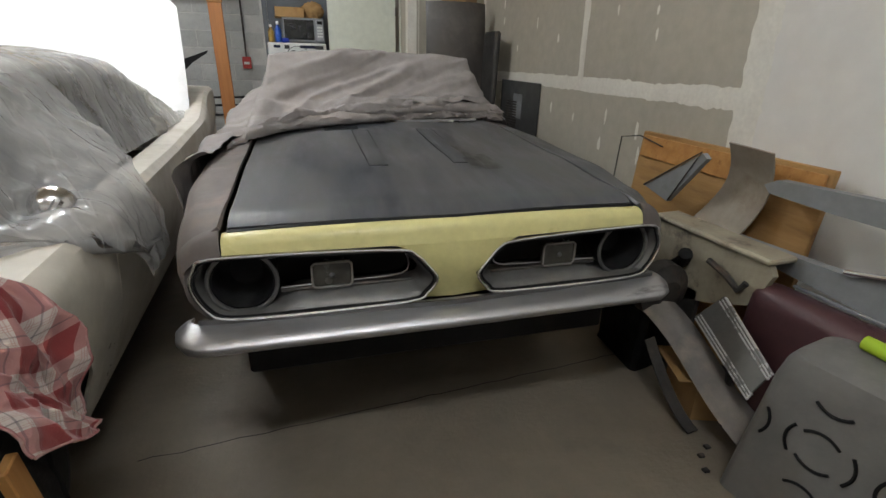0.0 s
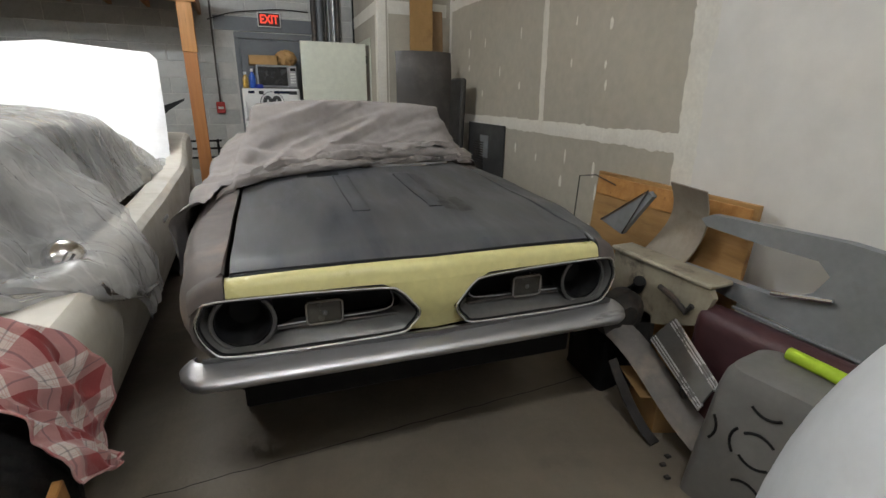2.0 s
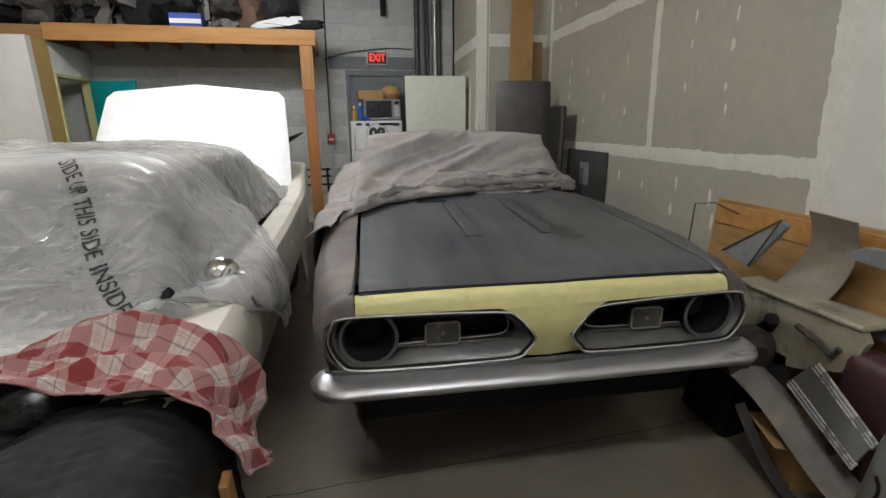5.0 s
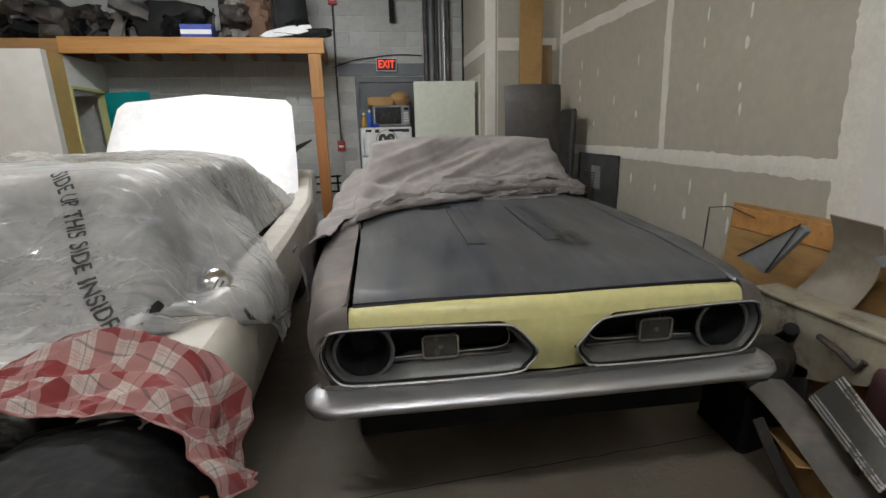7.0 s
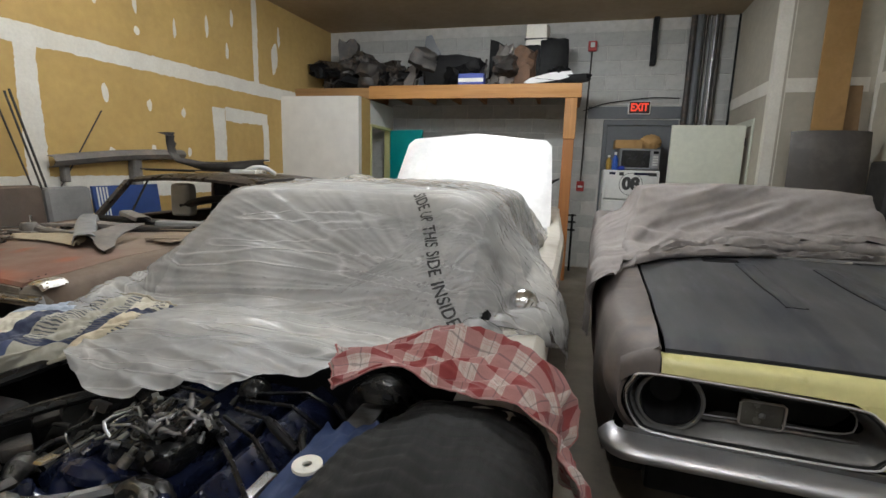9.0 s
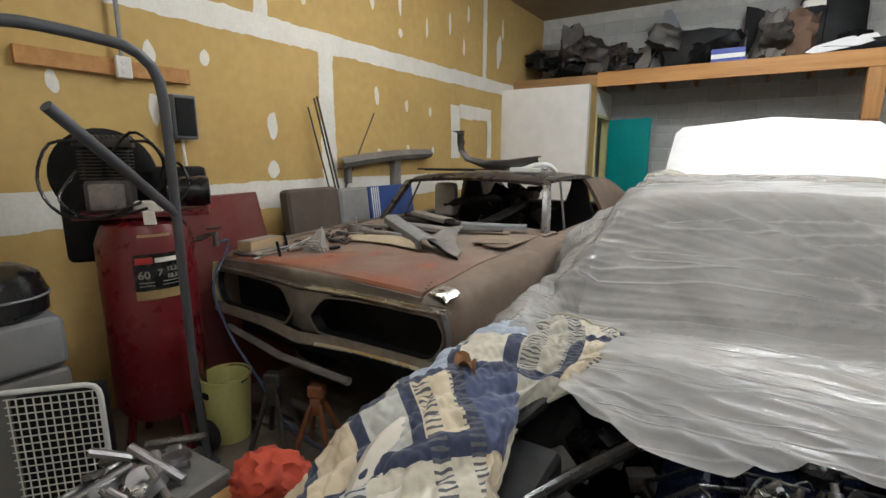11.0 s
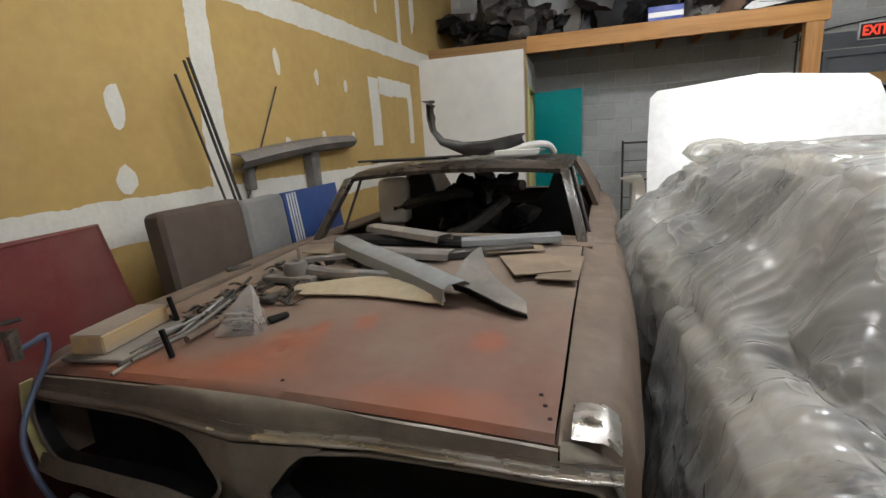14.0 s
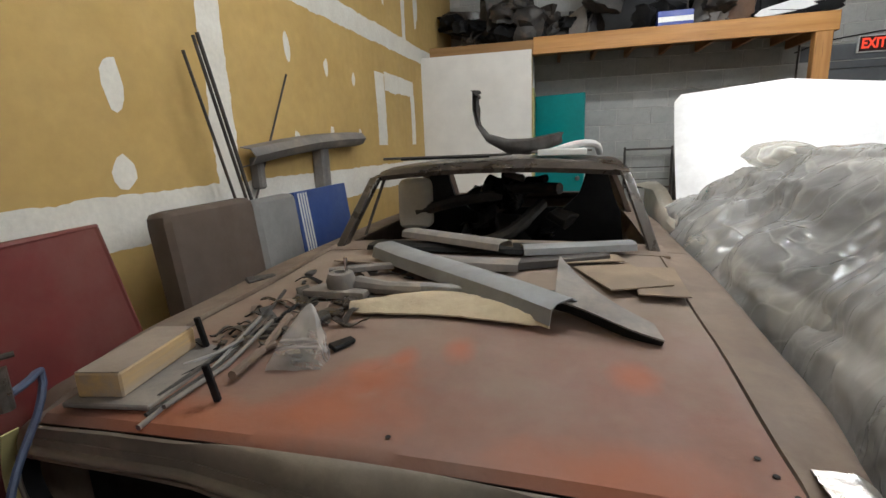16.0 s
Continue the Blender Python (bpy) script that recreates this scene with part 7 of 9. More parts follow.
for v in bag.verts:
    d = v.co.normalized()
    k = 1 + 0.3 * fold_noise(d, 3, 3, 3, 2)
    v.co = Vector((0.17 + 0.115 * d.x * k, 6.34 + 0.10 * d.y * k, 1.905 + 0.09 * d.z * k))
single("paper_bag", bag, M_card, "crumpled brown paper bag on the microwave", "paper bag", smooth=70)
for k, (x, r, h, m, cm) in enumerate([(-0.37, 0.035, 0.20, pbr("amber_bottle", (0.42, 0.26, 0.05), None, 4, 0.3, bump=0), M_appliance), (-0.285, 0.038, 0.24, pbr("blue_spray_bottle", (0.02, 0.10, 0.48), None, 4, 0.35, bump=0), M_appliance)]):
    b = thing("spray_bottle", "plastic cleaner spray bottle on the refrigerator", "bottle", x, 6.16, 1.52, 0, "cleaner bottles")
    part("body", lathe(bmesh.new(), [(r * .9, 0), (r, 0.01), (r, h * .6), (r * .5, h * .78), (r * .35, h * .84)], 18), m, b)
    part("spray_head", boxm(-0.016, -0.035, h * .84, 0.016, 0.022, h, 0.006), cm, b)
single("blue_cloth", jag(boxm(-0.25, 6.11, 1.521, -0.16, 6.17, 1.575, 0.02, None, 3), 0.008, 14), pbr("bright_blue_cloth", (0.02, 0.05, 0.4), None, 4, 0.8), "folded bright blue cloth on the refrigerator", "cloth")

# long board, panels and metal leaning in the corner by the jog
lean = single("cardboard_strip", jag(boxm(-0.14, 0, 0, 0.14, 0.02, 3.3, 0.003), 0.004, 2), M_card, "tall narrow strip of brown cardboard leaning in the corner", "cardboard")
lean.matrix_basis = pose(1.50, 4.62, 0, -5.5, 2.0, 0)
lean2 = single("cardboard_strip", jag(boxm(-0.13, 0, 0, 0.13, 0.02, 2.42, 0.003), 0.004, 2.5), pbr("dark_cardboard", (0.26, 0.16, 0.08), None, 3, 0.85), "darker cardboard sheet leaning in the corner", "cardboard")
lean2.matrix_basis = pose(1.74, 4.70, 0, -5.0, 0, 0)
pan = bmesh.new()
grid_from(pan, [[(lerp(-0.33, 0.33, j / 20), 0.08 * (abs(lerp(-1, 1, j / 20)) ** 3) + 0.012 * math.sin(i * 0.8), lerp(0, 1.95, i / 16)) for j in range(21)] for i in range(17)])
pan_ob = single("car_hood_panel", thicken(pan, 0.012), pbr("dark_dusty_panel", (0.07, 0.063, 0.06), (0.10, 0.09, 0.085), 2, 0.45, bump=0.05, spot=(0.15, 0.13, 0.12), spot_scale=2, spot_at=0.62), "dark dusty car panel standing on end in the corner", "car panel")
pan_ob.matrix_basis = pose(1.50, 4.35, 0, -5, 0, -4)
single("car_hood_panel", boxm(1.70, 4.02, 0.0, 1.76, 4.34, 1.7, 0.02, pose(0, 0, 0, 0, 1.5, 0)), pbr("black_dusty_panel", (0.04, 0.038, 0.036), None, 2, 0.5), "black car panel leaning on the drywall", "car panel")
dk = thing("wall_vent_panel", "dark grey sheet metal panel leaning on the drywall", "metal panel", 0, 0, 0)
part("sheet", boxm(rw_x(3.7) - 0.045, 3.30, 0.0, rw_x(3.7) - 0.03, 4.10, 1.2, 0.003), pbr("charcoal_sheet", (0.05, 0.05, 0.05), (0.07, 0.07, 0.068), 2, 0.5), dk)
for k in range(12):
    part("louvre", boxm(rw_x(3.7) - 0.053, 3.72, 0.72 + k * 0.025, rw_x(3.7) - 0.044, 3.95, 0.735 + k * 0.025), M_dark_metal, dk)
part("plate", boxm(rw_x(3.7) - 0.05, 3.62, 0.85, rw_x(3.7) - 0.044, 3.80, 1.08), M_grey_metal, dk)

# items between the cars and the back wall
rack = thing("steel_rack", "dark metal tube rack against the block wall", "rack", 0, 0, 0)
for z in (0.35, 0.85, 1.33):
    part("shelf_rail", tubem([(-2.62, 6.48, z), (-2.06, 6.48, z)], 0.012, 8), M_dark_metal, rack)
for x in (-2.62, -2.06):
    part("upright", tubem([(x, 6.48, 0), (x, 6.48, 1.36)], 0.014, 8), M_dark_metal, rack)
for z in (0.45, 0.62, 0.95, 1.1):
    part("shelf_wire", tubem([(-2.6, 6.5, z), (-2.08, 6.5, z)], 0.006, 6), M_dark_metal, rack)
single("tall_stand", boxm(-2.02, 6.40, 0, -1.88, 6.52, 1.36, 0.01), M_dark_metal, "narrow dark metal stand against the block wall", "stand")
rail = thing("low_steel_rail", "low black steel tube frame by the block wall", "rail")
for z in (0.62, 0.74, 0.84):
    part("tube", tubem([(-1.55, 6.35, z), (-0.75, 6.35, z)], 0.014, 8), M_black, rail)
for x in (-1.5, -0.8):
    part("leg", tubem([(x, 6.35, 0), (x, 6.35, 0.86)], 0.016, 8), M_black, rail)
wip = bmesh.new()
slab(wip, [(0, 0), (0.1, 0.09), (0.32, 0.17), (0.31, 0.145), (0.16, 0.05), (0.05, -0.05)], 0.01, "y", 4.98)
blade = single("black_trim_piece", wip, M_black, "black pointed trim piece standing by the open trunk", "trim piece")
blade.matrix_basis = Matrix.Translation((-1.32, 0, 1.235))
single("trim_support", tubem([(-1.30, 4.985, 0), (-1.29, 4.985, 1.24)], 0.012, 8), M_dark_metal, "thin dark metal rod behind the white sedan", "rod")

# ---- concrete blocks of the back wall
blk = bmesh.new()
add_box(blk, -0.1985, -0.012, -0.0968, 0.1985, 0.02, 0.0968, 0.004)
blk_me = bpy.data.meshes.new("block")
blk.to_mesh(blk_me)
blk.free()
blk_me.materials.append(M_block)
for course in range(18):
    z = 0.016 + 0.2032 * course + 0.1016
    if z > CEIL - 0.08:
        continue
    start = -0.475 if course % 2 else -0.270
    for n in range(-12, 5):
        x = start + 0.4064 * n + 0.2032
        if x > 1.45 or x < -4.9 or (x < -3.9 and z < 2.3) or (-0.52 < x < 0.60 and z < 2.2):
            continue
        ob = new("block", blk_me)
        ob.parent = wall_back
        ob.location = (x, BACK + 0.012, z)

# ---------------------------------------------------------------- heap of car parts on the storage loft
rng = random.Random(77)
DK = 2.586


def lump(name, label, cat, x, y, z, sx, sy, sz, m, seed, rot=(0, 0, 0), rough=0.25, group=""):
    """An irregular part: a bevelled block dented and bent by noise."""
    bm = bmesh.new()
    bmesh.ops.create_cube(bm, size=2)
    bmesh.ops.subdivide_edges(bm, edges=bm.edges[:], cuts=4, use_grid_fill=True)
    for v in bm.verts:
        p = v.co.copy()
        v.co = p.lerp(p.normalized() * 1.2, 0.35)
        v.co += rough * noise.noise_vector(p * 1.3 + Vector((seed, seed * 2, 0))) + 0.4 * rough * noise.noise_vector(p * 3.5 + Vector((seed, 0, seed)))
        v.co = Vector((v.co.x * sx, v.co.y * sy, v.co.z * sz))
    bmesh.ops.transform(bm, matrix=pose(0, 0, 0, *rot), verts=bm.verts)
    low = min(v.co.z for v in bm.verts)
    bmesh.ops.translate(bm, vec=(x, y, z - low), verts=bm.verts)
    return single(name, bm, m, label, cat, group, smooth=40)


def bent_sheet(name, label, cat, outline, depth, m, place, bend=0.0, group=""):
    bm = bmesh.new()
    slab(bm, outline, depth, "y")
    bmesh.ops.triangulate(bm, faces=bm.faces[:])
    bmesh.ops.subdivide_edges(bm, edges=[e for e in bm.edges if e.calc_length() > 0.1], cuts=2)
    for v in bm.verts:
        v.co.y += bend * (v.co.x ** 2) + 0.01 * noise.noise(v.co * 6)
    ob = single(name, bm, m, label, cat, group, smooth=30)
    ob.matrix_basis = place
    return ob


mats = [M_dark_metal, M_black, M_black, M_dark_metal, M_header_brown]
for k in range(26):
    x = rng.uniform(-4.72, -3.55)
    s = rng.uniform(0.05, 0.16)
    lump("engine_part", "grimy dark engine part heaped on the loft", "car part", x, rng.uniform(5.78, 6.35), DK + (0.0 if k < 13 else rng.uniform(0.08, 0.25)), s * rng.uniform(.7, 1.8), s, s * rng.uniform(.5, 1.1), rng.choice(mats), k * 1.9, (0, rng.uniform(-25, 25), rng.uniform(0, 180)), 0.5, "loft parts")
for k in range(16):
    x = rng.uniform(-3.5, -0.95)
    s = rng.uniform(0.07, 0.17)
    lump("body_part", "dark worn car part heaped on the loft", "car part", x, rng.uniform(5.85, 6.4), DK + (0.0 if k < 9 else rng.uniform(0.08, 0.22)), s * rng.uniform(.8, 2), s, s * rng.uniform(.5, 1.1), rng.choice(mats + [M_grey_plastic]), 60 + k * 1.7, (0, rng.uniform(-25, 25), rng.uniform(0, 180)), 0.45, "loft parts")
for k in range(14):
    x = rng.uniform(-4.7, -1.1)
    a, l = rng.uniform(0, 6.28), rng.uniform(0.12, 0.3)
    z = DK + rng.uniform(0.05, 0.3)
    single("metal_rod", tubem(spline([(x, 5.9, DK + 0.02), (x + l * .5 * math.cos(a), 5.9 + 0.05, z), (x + l * math.cos(a), 6.0, z + rng.uniform(-.05, .12))], 8), rng.uniform(0.008, 0.02), 7), rng.choice(mats), "bent metal rod sticking out of the heap", "rod", "loft rods")
single("blue_wire_hoop", tubem([(-4.2 + 0.16 * math.cos(a * math.pi / 14), 6.0 + 0.08 * math.sin(a * math.pi / 14), DK + 0.55 + 0.03 * math.sin(a * math.pi / 14)) for a in range(28)], 0.012, 6, True), M_blue_paint, "dark blue hoop on top of the parts heap", "hoop")
lump("engine_part", "grimy dark engine part heaped on the loft", "car part", -4.2, 6.0, DK, 0.14, 0.14, 0.3, M_dark_metal, 5, (0, 0, 20), 0.4, "loft parts")
bent_sheet("grey_fin_panel", "grey pointed sheet metal fin on the loft", "car panel", [(-0.22, 0), (0.10, 0.0), (0.22, 0.35), (-0.02, 0.80), (-0.10, 0.78)], 0.012, M_grey_frame, pose(-2.95, 6.15, DK + 0.0, 0, 0, 10), 0.2)
bent_sheet("grey_fin_panel", "dull brown sheet metal piece on the loft", "car panel", [(-0.1, 0), (0.12, 0.0), (0.05, 0.42), (-0.14, 0.3)], 0.012, M_dust_metal, pose(-3.25, 5.95, DK, -14, 0, -20), 0.4)
lump("black_cushion", "black folded vinyl cushion on the loft", "cushion", -2.62, 6.05, DK, 0.40, 0.2, 0.22, M_black, 3.3, (0, 4, 0), 0.12)
bx = thing("blue_box", "blue carton with a white stripe on the loft edge", "box", -2.28, 5.78, DK)
part("carton", boxm(-0.175, -0.06, 0, 0.175, 0.08, 0.17, 0.003), pbr("blue_print", (0.02, 0.05, 0.32), None, 3, 0.45), bx)
part("stripe", boxm(-0.172, -0.063, 0.06, 0.172, -0.059, 0.11), M_appliance, bx)
lump("rusted_frame", "brown rusted seat frame on the loft", "car part", -1.85, 6.02, DK, 0.14, 0.16, 0.26, M_dust_metal, 8.1, (0, 12, 30), 0.5)
lump("rusted_frame", "brown rusted seat frame on the loft", "car part", -1.60, 6.0, DK, 0.13, 0.15, 0.22, pbr("rust_brown", (0.16, 0.09, 0.055), (0.10, 0.06, 0.04), 6, 0.8), 9.4, (0, -12, 70), 0.5)
bent_sheet("black_door_card", "black trim board standing on the loft", "car panel", [(-0.34, 0.0), (0.36, 0.0), (0.30, 0.42), (-0.22, 0.74), (-0.34, 0.78)], 0.015, M_black, pose(-1.80, 6.35, DK, -6, 0, 4), 0.1)
lump("dark_box", "dark plastic housing stacked on the loft", "box", -1.22, 6.2, DK, 0.2, 0.18, 0.32, M_black, 4.4, (0, 0, 8), 0.1)
crate = thing("white_bag", "crumpled white paper sack on top of the loft heap", "paper sack", -1.46, 6.15, DK)
part("sack", jag(boxm(-0.14, -0.09, 0.55, 0.16, 0.09, 0.86, 0.03, None, 2), 0.03, 6), M_mud, crate)
part("band", boxm(-0.155, -0.11, 0.66, 0.17, 0.11, 0.675), M_ink, crate)
lump("dark_box", "dark plastic housing stacked on the loft", "box", -1.5, 6.18, DK, 0.16, 0.14, 0.29, M_black, 7.4, (0, 0, -8), 0.12)
tip = bent_sheet("white_pointed_panel", "white painted pointed car panel hanging over the loft edge", "car panel", [(-0.34, -0.03), (-0.26, 0.04), (0.0, 0.12), (0.26, 0.14), (0.30, 0.06), (0.05, 0.0), (-0.25, -0.05)], 0.012, M_white_clean, pose(-1.22, 5.72, DK + 0.06, -25, 0, 3), -0.1)
lump("black_trim", "black trim strip under a white panel on the loft", "trim", -1.05, 5.85, DK, 0.32, 0.1, 0.05, M_black, 2.2, (0, -6, 0), 0.2)
lump("black_trim", "black trim strip under a white panel on the loft", "trim", -1.3, 5.80, DK, 0.22, 0.08, 0.035, M_black, 2.9, (0, 4, 0), 0.2)

# ---------------------------------------------------------------- parts lying on the rusty coupe's hood and roof
def hz_at(x, y):
    """Height of the rusty coupe's hood at a place in the room."""
    m = hulk.matrix_basis.inverted() @ Vector((x, y, 0))
    return hood_z(m.x, min(m.y, 1.45)) + 0.001


def on_hood(ob, x, y, rz=0, dz=0.0, rx=0, ry=0):
    ob.matrix_basis = pose(x, y, hz_at(x, y) + dz, rx, ry, rz)
    return ob


blockm = pbr("sawn_timber", (0.55, 0.36, 0.14), (0.46, 0.28, 0.10), 3, 0.8, bump=0.15, bump_scale=40, stretch=(5, 0.5, 5), spot=(0.36, 0.29, 0.22), spot_scale=3, spot_at=0.48)
M_dust_grey = pbr("settled_grey_dust", (0.30, 0.245, 0.20), (0.24, 0.195, 0.16), 5, 1.0, bump=0.1)
wb = single("wood_block", boxm(-0.052, -0.13, 0, 0.052, 0.13, 0.056, 0.004), blockm, "dusty sawn timber block lying on the red hood", "wood block")
on_hood(wb, -4.495, 0.84, 8, 0.014)
part("dust_layer", jag(boxm(-0.050, -0.128, 0.0562, 0.050, 0.128, 0.0582, 0.0008), 0.0008, 30), M_dust_grey, wb, "grey dust on its top", smooth=None)
single("grey_plate", boxm(-0.10, -0.15, 0, 0.10, 0.16, 0.012, 0.003, pose(-4.46, 0.84, hz_at(-4.46, 0.84), 0, 0, 5)), M_dust_metal, "dusty grey metal plate under a timber block", "metal plate")
for x, y, h in ((-4.225, 0.75, 0.085), (-4.435, 0.98, 0.085)):
    pg = single("rubber_peg", boxm(-0.007, -0.006, 0, 0.007, 0.006, h, 0.002, None), M_black, "black rubber peg standing on the red hood", "peg", "hood pegs")
    on_hood(pg, x, y, 10, 0, 4, -8)
rng = random.Random(5)
for k, (x0, y0, x1, y1, r, m) in enumerate([(-4.325, 0.65, -4.35, 1.10, 0.006, M_chrome_old), (-4.335, 0.68, -4.33, 1.12, 0.005, M_dark_metal), (-4.31, 0.70, -4.30, 1.08, 0.006, M_dust_metal), (-4.42, 0.88, -4.32, 0.98, 0.005, M_chrome_old), (-4.36, 0.74, -4.37, 1.18, 0.005, M_dark_metal), (-4.24, 0.82, -4.26, 1.10, 0.011, M_dusty), (-4.38, 0.83, -4.29, 1.20, 0.005, M_black), (-4.34, 0.98, -4.41, 1.33, 0.006, M_dark_metal)]):
    single("metal_rod", tubem([(x0, y0, hz_at(x0, y0) + r + 0.004 * (k % 3)), ((x0 + x1) / 2, (y0 + y1) / 2, hz_at(x0, y0) + r + 0.008), (x1, y1, hz_at(x1, y1) + r + 0.02)], r, 7), m, "thin metal rod lying on the red hood", "rod", "hood rods")
bagm = bmesh.new()
rows = []
for i in range(19):
    t = i / 18
    ring = []
    for j in range(40):
        a = 2 * math.pi * j / 40
        c, d = math.cos(a), math.sin(a)
        sq = 1 / max(abs(c), abs(d)) ** 0.7
        k = (1 - t) ** 0.75 * (1 + 0.10 * sharp((c * 1.6, d * 1.6, t * 2.5), 2.4, 3.0) + 0.05 * sharp((c * 4, d * 4, t * 6), 2.4, 7.0))
        ring.append((0.064 * c * sq * k + 0.03 * t, 0.040 * d * sq * k + 0.035 * t, 0.135 * t ** 0.85))
    rows.append(ring)
grid_from(bagm, rows, closed_u=True)
on_hood(single("plastic_bag", bagm, M_bag, "small clear plastic bag of hardware on the red hood", "plastic bag", smooth=60), -4.135, 0.92, 10)
on_hood(single("bag_contents", jag(boxm(-0.03, -0.02, 0.004, 0.03, 0.02, 0.03, 0.008, None, 2), 0.008, 30), M_alu, "shiny hardware inside a clear plastic bag", "hardware"), -4.135, 0.92, 10)


def channel(points, w, h, m, name, label, lift=0.0, cat="car part", flare=None, thick=0.004):
    """A bent sheet-metal channel along points."""
    bm = bmesh.new()
    rows = []
    n = len(points)
    for i, p in enumerate(points):
        a, b = Vector(points[max(i - 1, 0)]), Vector(points[min(i + 1, n - 1)])
        t = (b - a).normalized()
        side = t.cross(Vector((0, 0, 1))).normalized()
        ww = w * (flare[i] if flare else 1)
        q = Vector(p) + Vector((0, 0, lift))
        rows.append([q - side * ww - Vector((0, 0, h * 0.8)), q - side * ww * 0.85, q - side * ww * 0.5 + Vector((0, 0, h * 0.25)), q + side * ww * 0.5 + Vector((0, 0, h * 0.25)), q + side * ww * 0.85, q + side * ww - Vector((0, 0, h * 0.8))])
    grid_from(bm, rows)
    return single(name, thicken(bm, thick), m, label, cat, "hood parts", smooth=40)


M_dust_card = pbr("dusty_card", (0.27, 0.205, 0.14), (0.22, 0.165, 0.115), 3, 0.9, spot=(0.19, 0.145, 0.11), spot_scale=4, spot_at=0.55)
channel([(-4.20, 1.74, 1.09), (-4.05, 1.60, 1.085), (-3.85, 1.43, 1.08), (-3.65, 1.27, 1.07), (-3.52, 1.16, 1.06)], 0.06, 0.05, M_grey_metal, "sill_panel", "long grey pressed metal sill lying across the hood", 0.0)
fin = bmesh.new()
rows = []
for i in range(17):
    t = i / 16
    a = Vector((-3.525, 1.56, 1.090)).lerp(Vector((-3.310, 1.155, 1.018)), t) + Vector((-0.018, -0.05, 0.0)) * math.sin(math.pi * t)
    b = Vector((-3.545, 1.19, 1.060)).lerp(Vector((-3.300, 1.085, 1.005)), t) + Vector((0, 0.010, 0)) * math.sin(math.pi * 2 * t)
    rows.append([a.lerp(b, j / 8) + Vector((0, 0, 0.022 * math.sin(math.pi * j / 8) * (1 - t))) for j in range(9)])
grid_from(fin, rows)
fin_edge = [r[0] for r in rows]
fold = bmesh.new()
grid_from(fold, [[r[8] + Vector((0.0, 0.001 + 0.03 * k, -0.030 * k - 0.002 * noise.noise(r[8] * 40))) for k in (0, 0.5, 1.0)] for r in rows])
tip = single("fender_tip", thicken(fin, 0.004), M_dust_metal, "dusty pointed fender extension lying on the red hood", "car part", "hood parts", smooth=60)
part("rolled_edge", tubem(fin_edge, 0.0035, 6), M_dust_metal, tip)
part("folded_flange", thicken(fold, 0.003), M_black, tip, "dark folded flange")
part("bolt_flange", boxm(-3.56, 1.25, 1.05, -3.50, 1.30, 1.056, 0.002), M_dark_metal, tip)
cr = bmesh.new()
rows = []
for i in range(25):
    t = i / 24
    x, y = lerp(-4.12, -3.56, t), 1.20 + 0.11 * math.sin(math.pi * t) - 0.06 * t
    wid = 0.02 + 0.085 * math.sin(math.pi * min(1, t * 1.05)) ** 0.8
    z = hz_at(x, y) + 0.012
    rows.append([(x, y + wid * (j / 4 - 0.5) * 2, z + 0.025 * math.sin(math.pi * j / 4) + 0.004 * noise.noise(Vector((t * 20, j, 0)))) for j in range(5)])
grid_from(cr, rows)
single("foam_trim", thicken(cr, 0.006), pbr("cream_foam", (0.48, 0.41, 0.28), (0.38, 0.31, 0.22), 5, 0.95, bump=0.3), "cream curved foam backed trim on the red hood", "trim", "hood parts", smooth=60)
for k, (a, b, w, h, m) in enumerate([((-4.18, 2.02, 1.10), (-3.72, 1.74, 1.10), 0.05, 0.03, M_dust_metal), ((-4.32, 1.93, 1.06), (-3.60, 1.86, 1.06), 0.075, 0.02, M_black), ((-3.66, 1.80, 1.07), (-3.24, 1.90, 1.07), 0.045, 0.03, M_grey_metal), ((-4.05, 1.66, 1.06), (-3.66, 1.62, 1.055), 0.05, 0.03, M_dust_metal), ((-3.75, 1.62, 1.05), (-3.35, 1.78, 1.05), 0.03, 0.03, M_dark_metal), ((-4.34, 1.52, 1.045), (-4.12, 1.60, 1.05), 0.018, 0.02, M_dust_metal), ((-3.95, 1.36, 1.045), (-3.78, 1.34, 1.045), 0.02, 0.02, M_grey_metal)]):
    pts = [tuple(lerp(a[i], b[i], t / 6) for i in range(3)) for t in range(7)]
    channel(pts, w, h, m, "metal_strip", "dusty pressed metal strip lying on the hood", 0.0)
for k, (x, y, sx, sy, rz) in enumerate([(-3.33, 1.58, 0.10, 0.14, 20), (-3.22, 1.55, 0.07, 0.16, -5), (-3.42, 1.75, 0.12, 0.05, 12), (-4.25, 1.72, 0.14, 0.06, -8)]):
    on_hood(single("paper_sheet", jag(boxm(-sx, -sy, 0, sx, sy, 0.004), 0.004, 8), M_dust_card, "dusty tan cardboard sheet lying on the cowl", "cardboard", "hood card"), x, y, rz, 0.012)
# hinge and small hardware
hg = thing("hood_hinge", "dusty cast hood hinge with bolts on the hood", "hinge", -4.22, 1.36, hz_at(-4.22, 1.36) + 0.002)
part("base", jag(boxm(-0.11, -0.06, 0, 0.10, 0.06, 0.025, 0.008, None, 2), 0.012, 12), M_dust_metal, hg)
part("boss", lathe(bmesh.new(), [(0.045, 0.02), (0.05, 0.05), (0.04, 0.075), (0.022, 0.078), (0.018, 0.05)], 18, "z", (0.0, 0.0, 0)), M_dust_metal, hg)
part("pin", tubem([(0.02, 0.0, 0.07), (0.02, 0.0, 0.125)], 0.006, 8), M_chrome, hg)
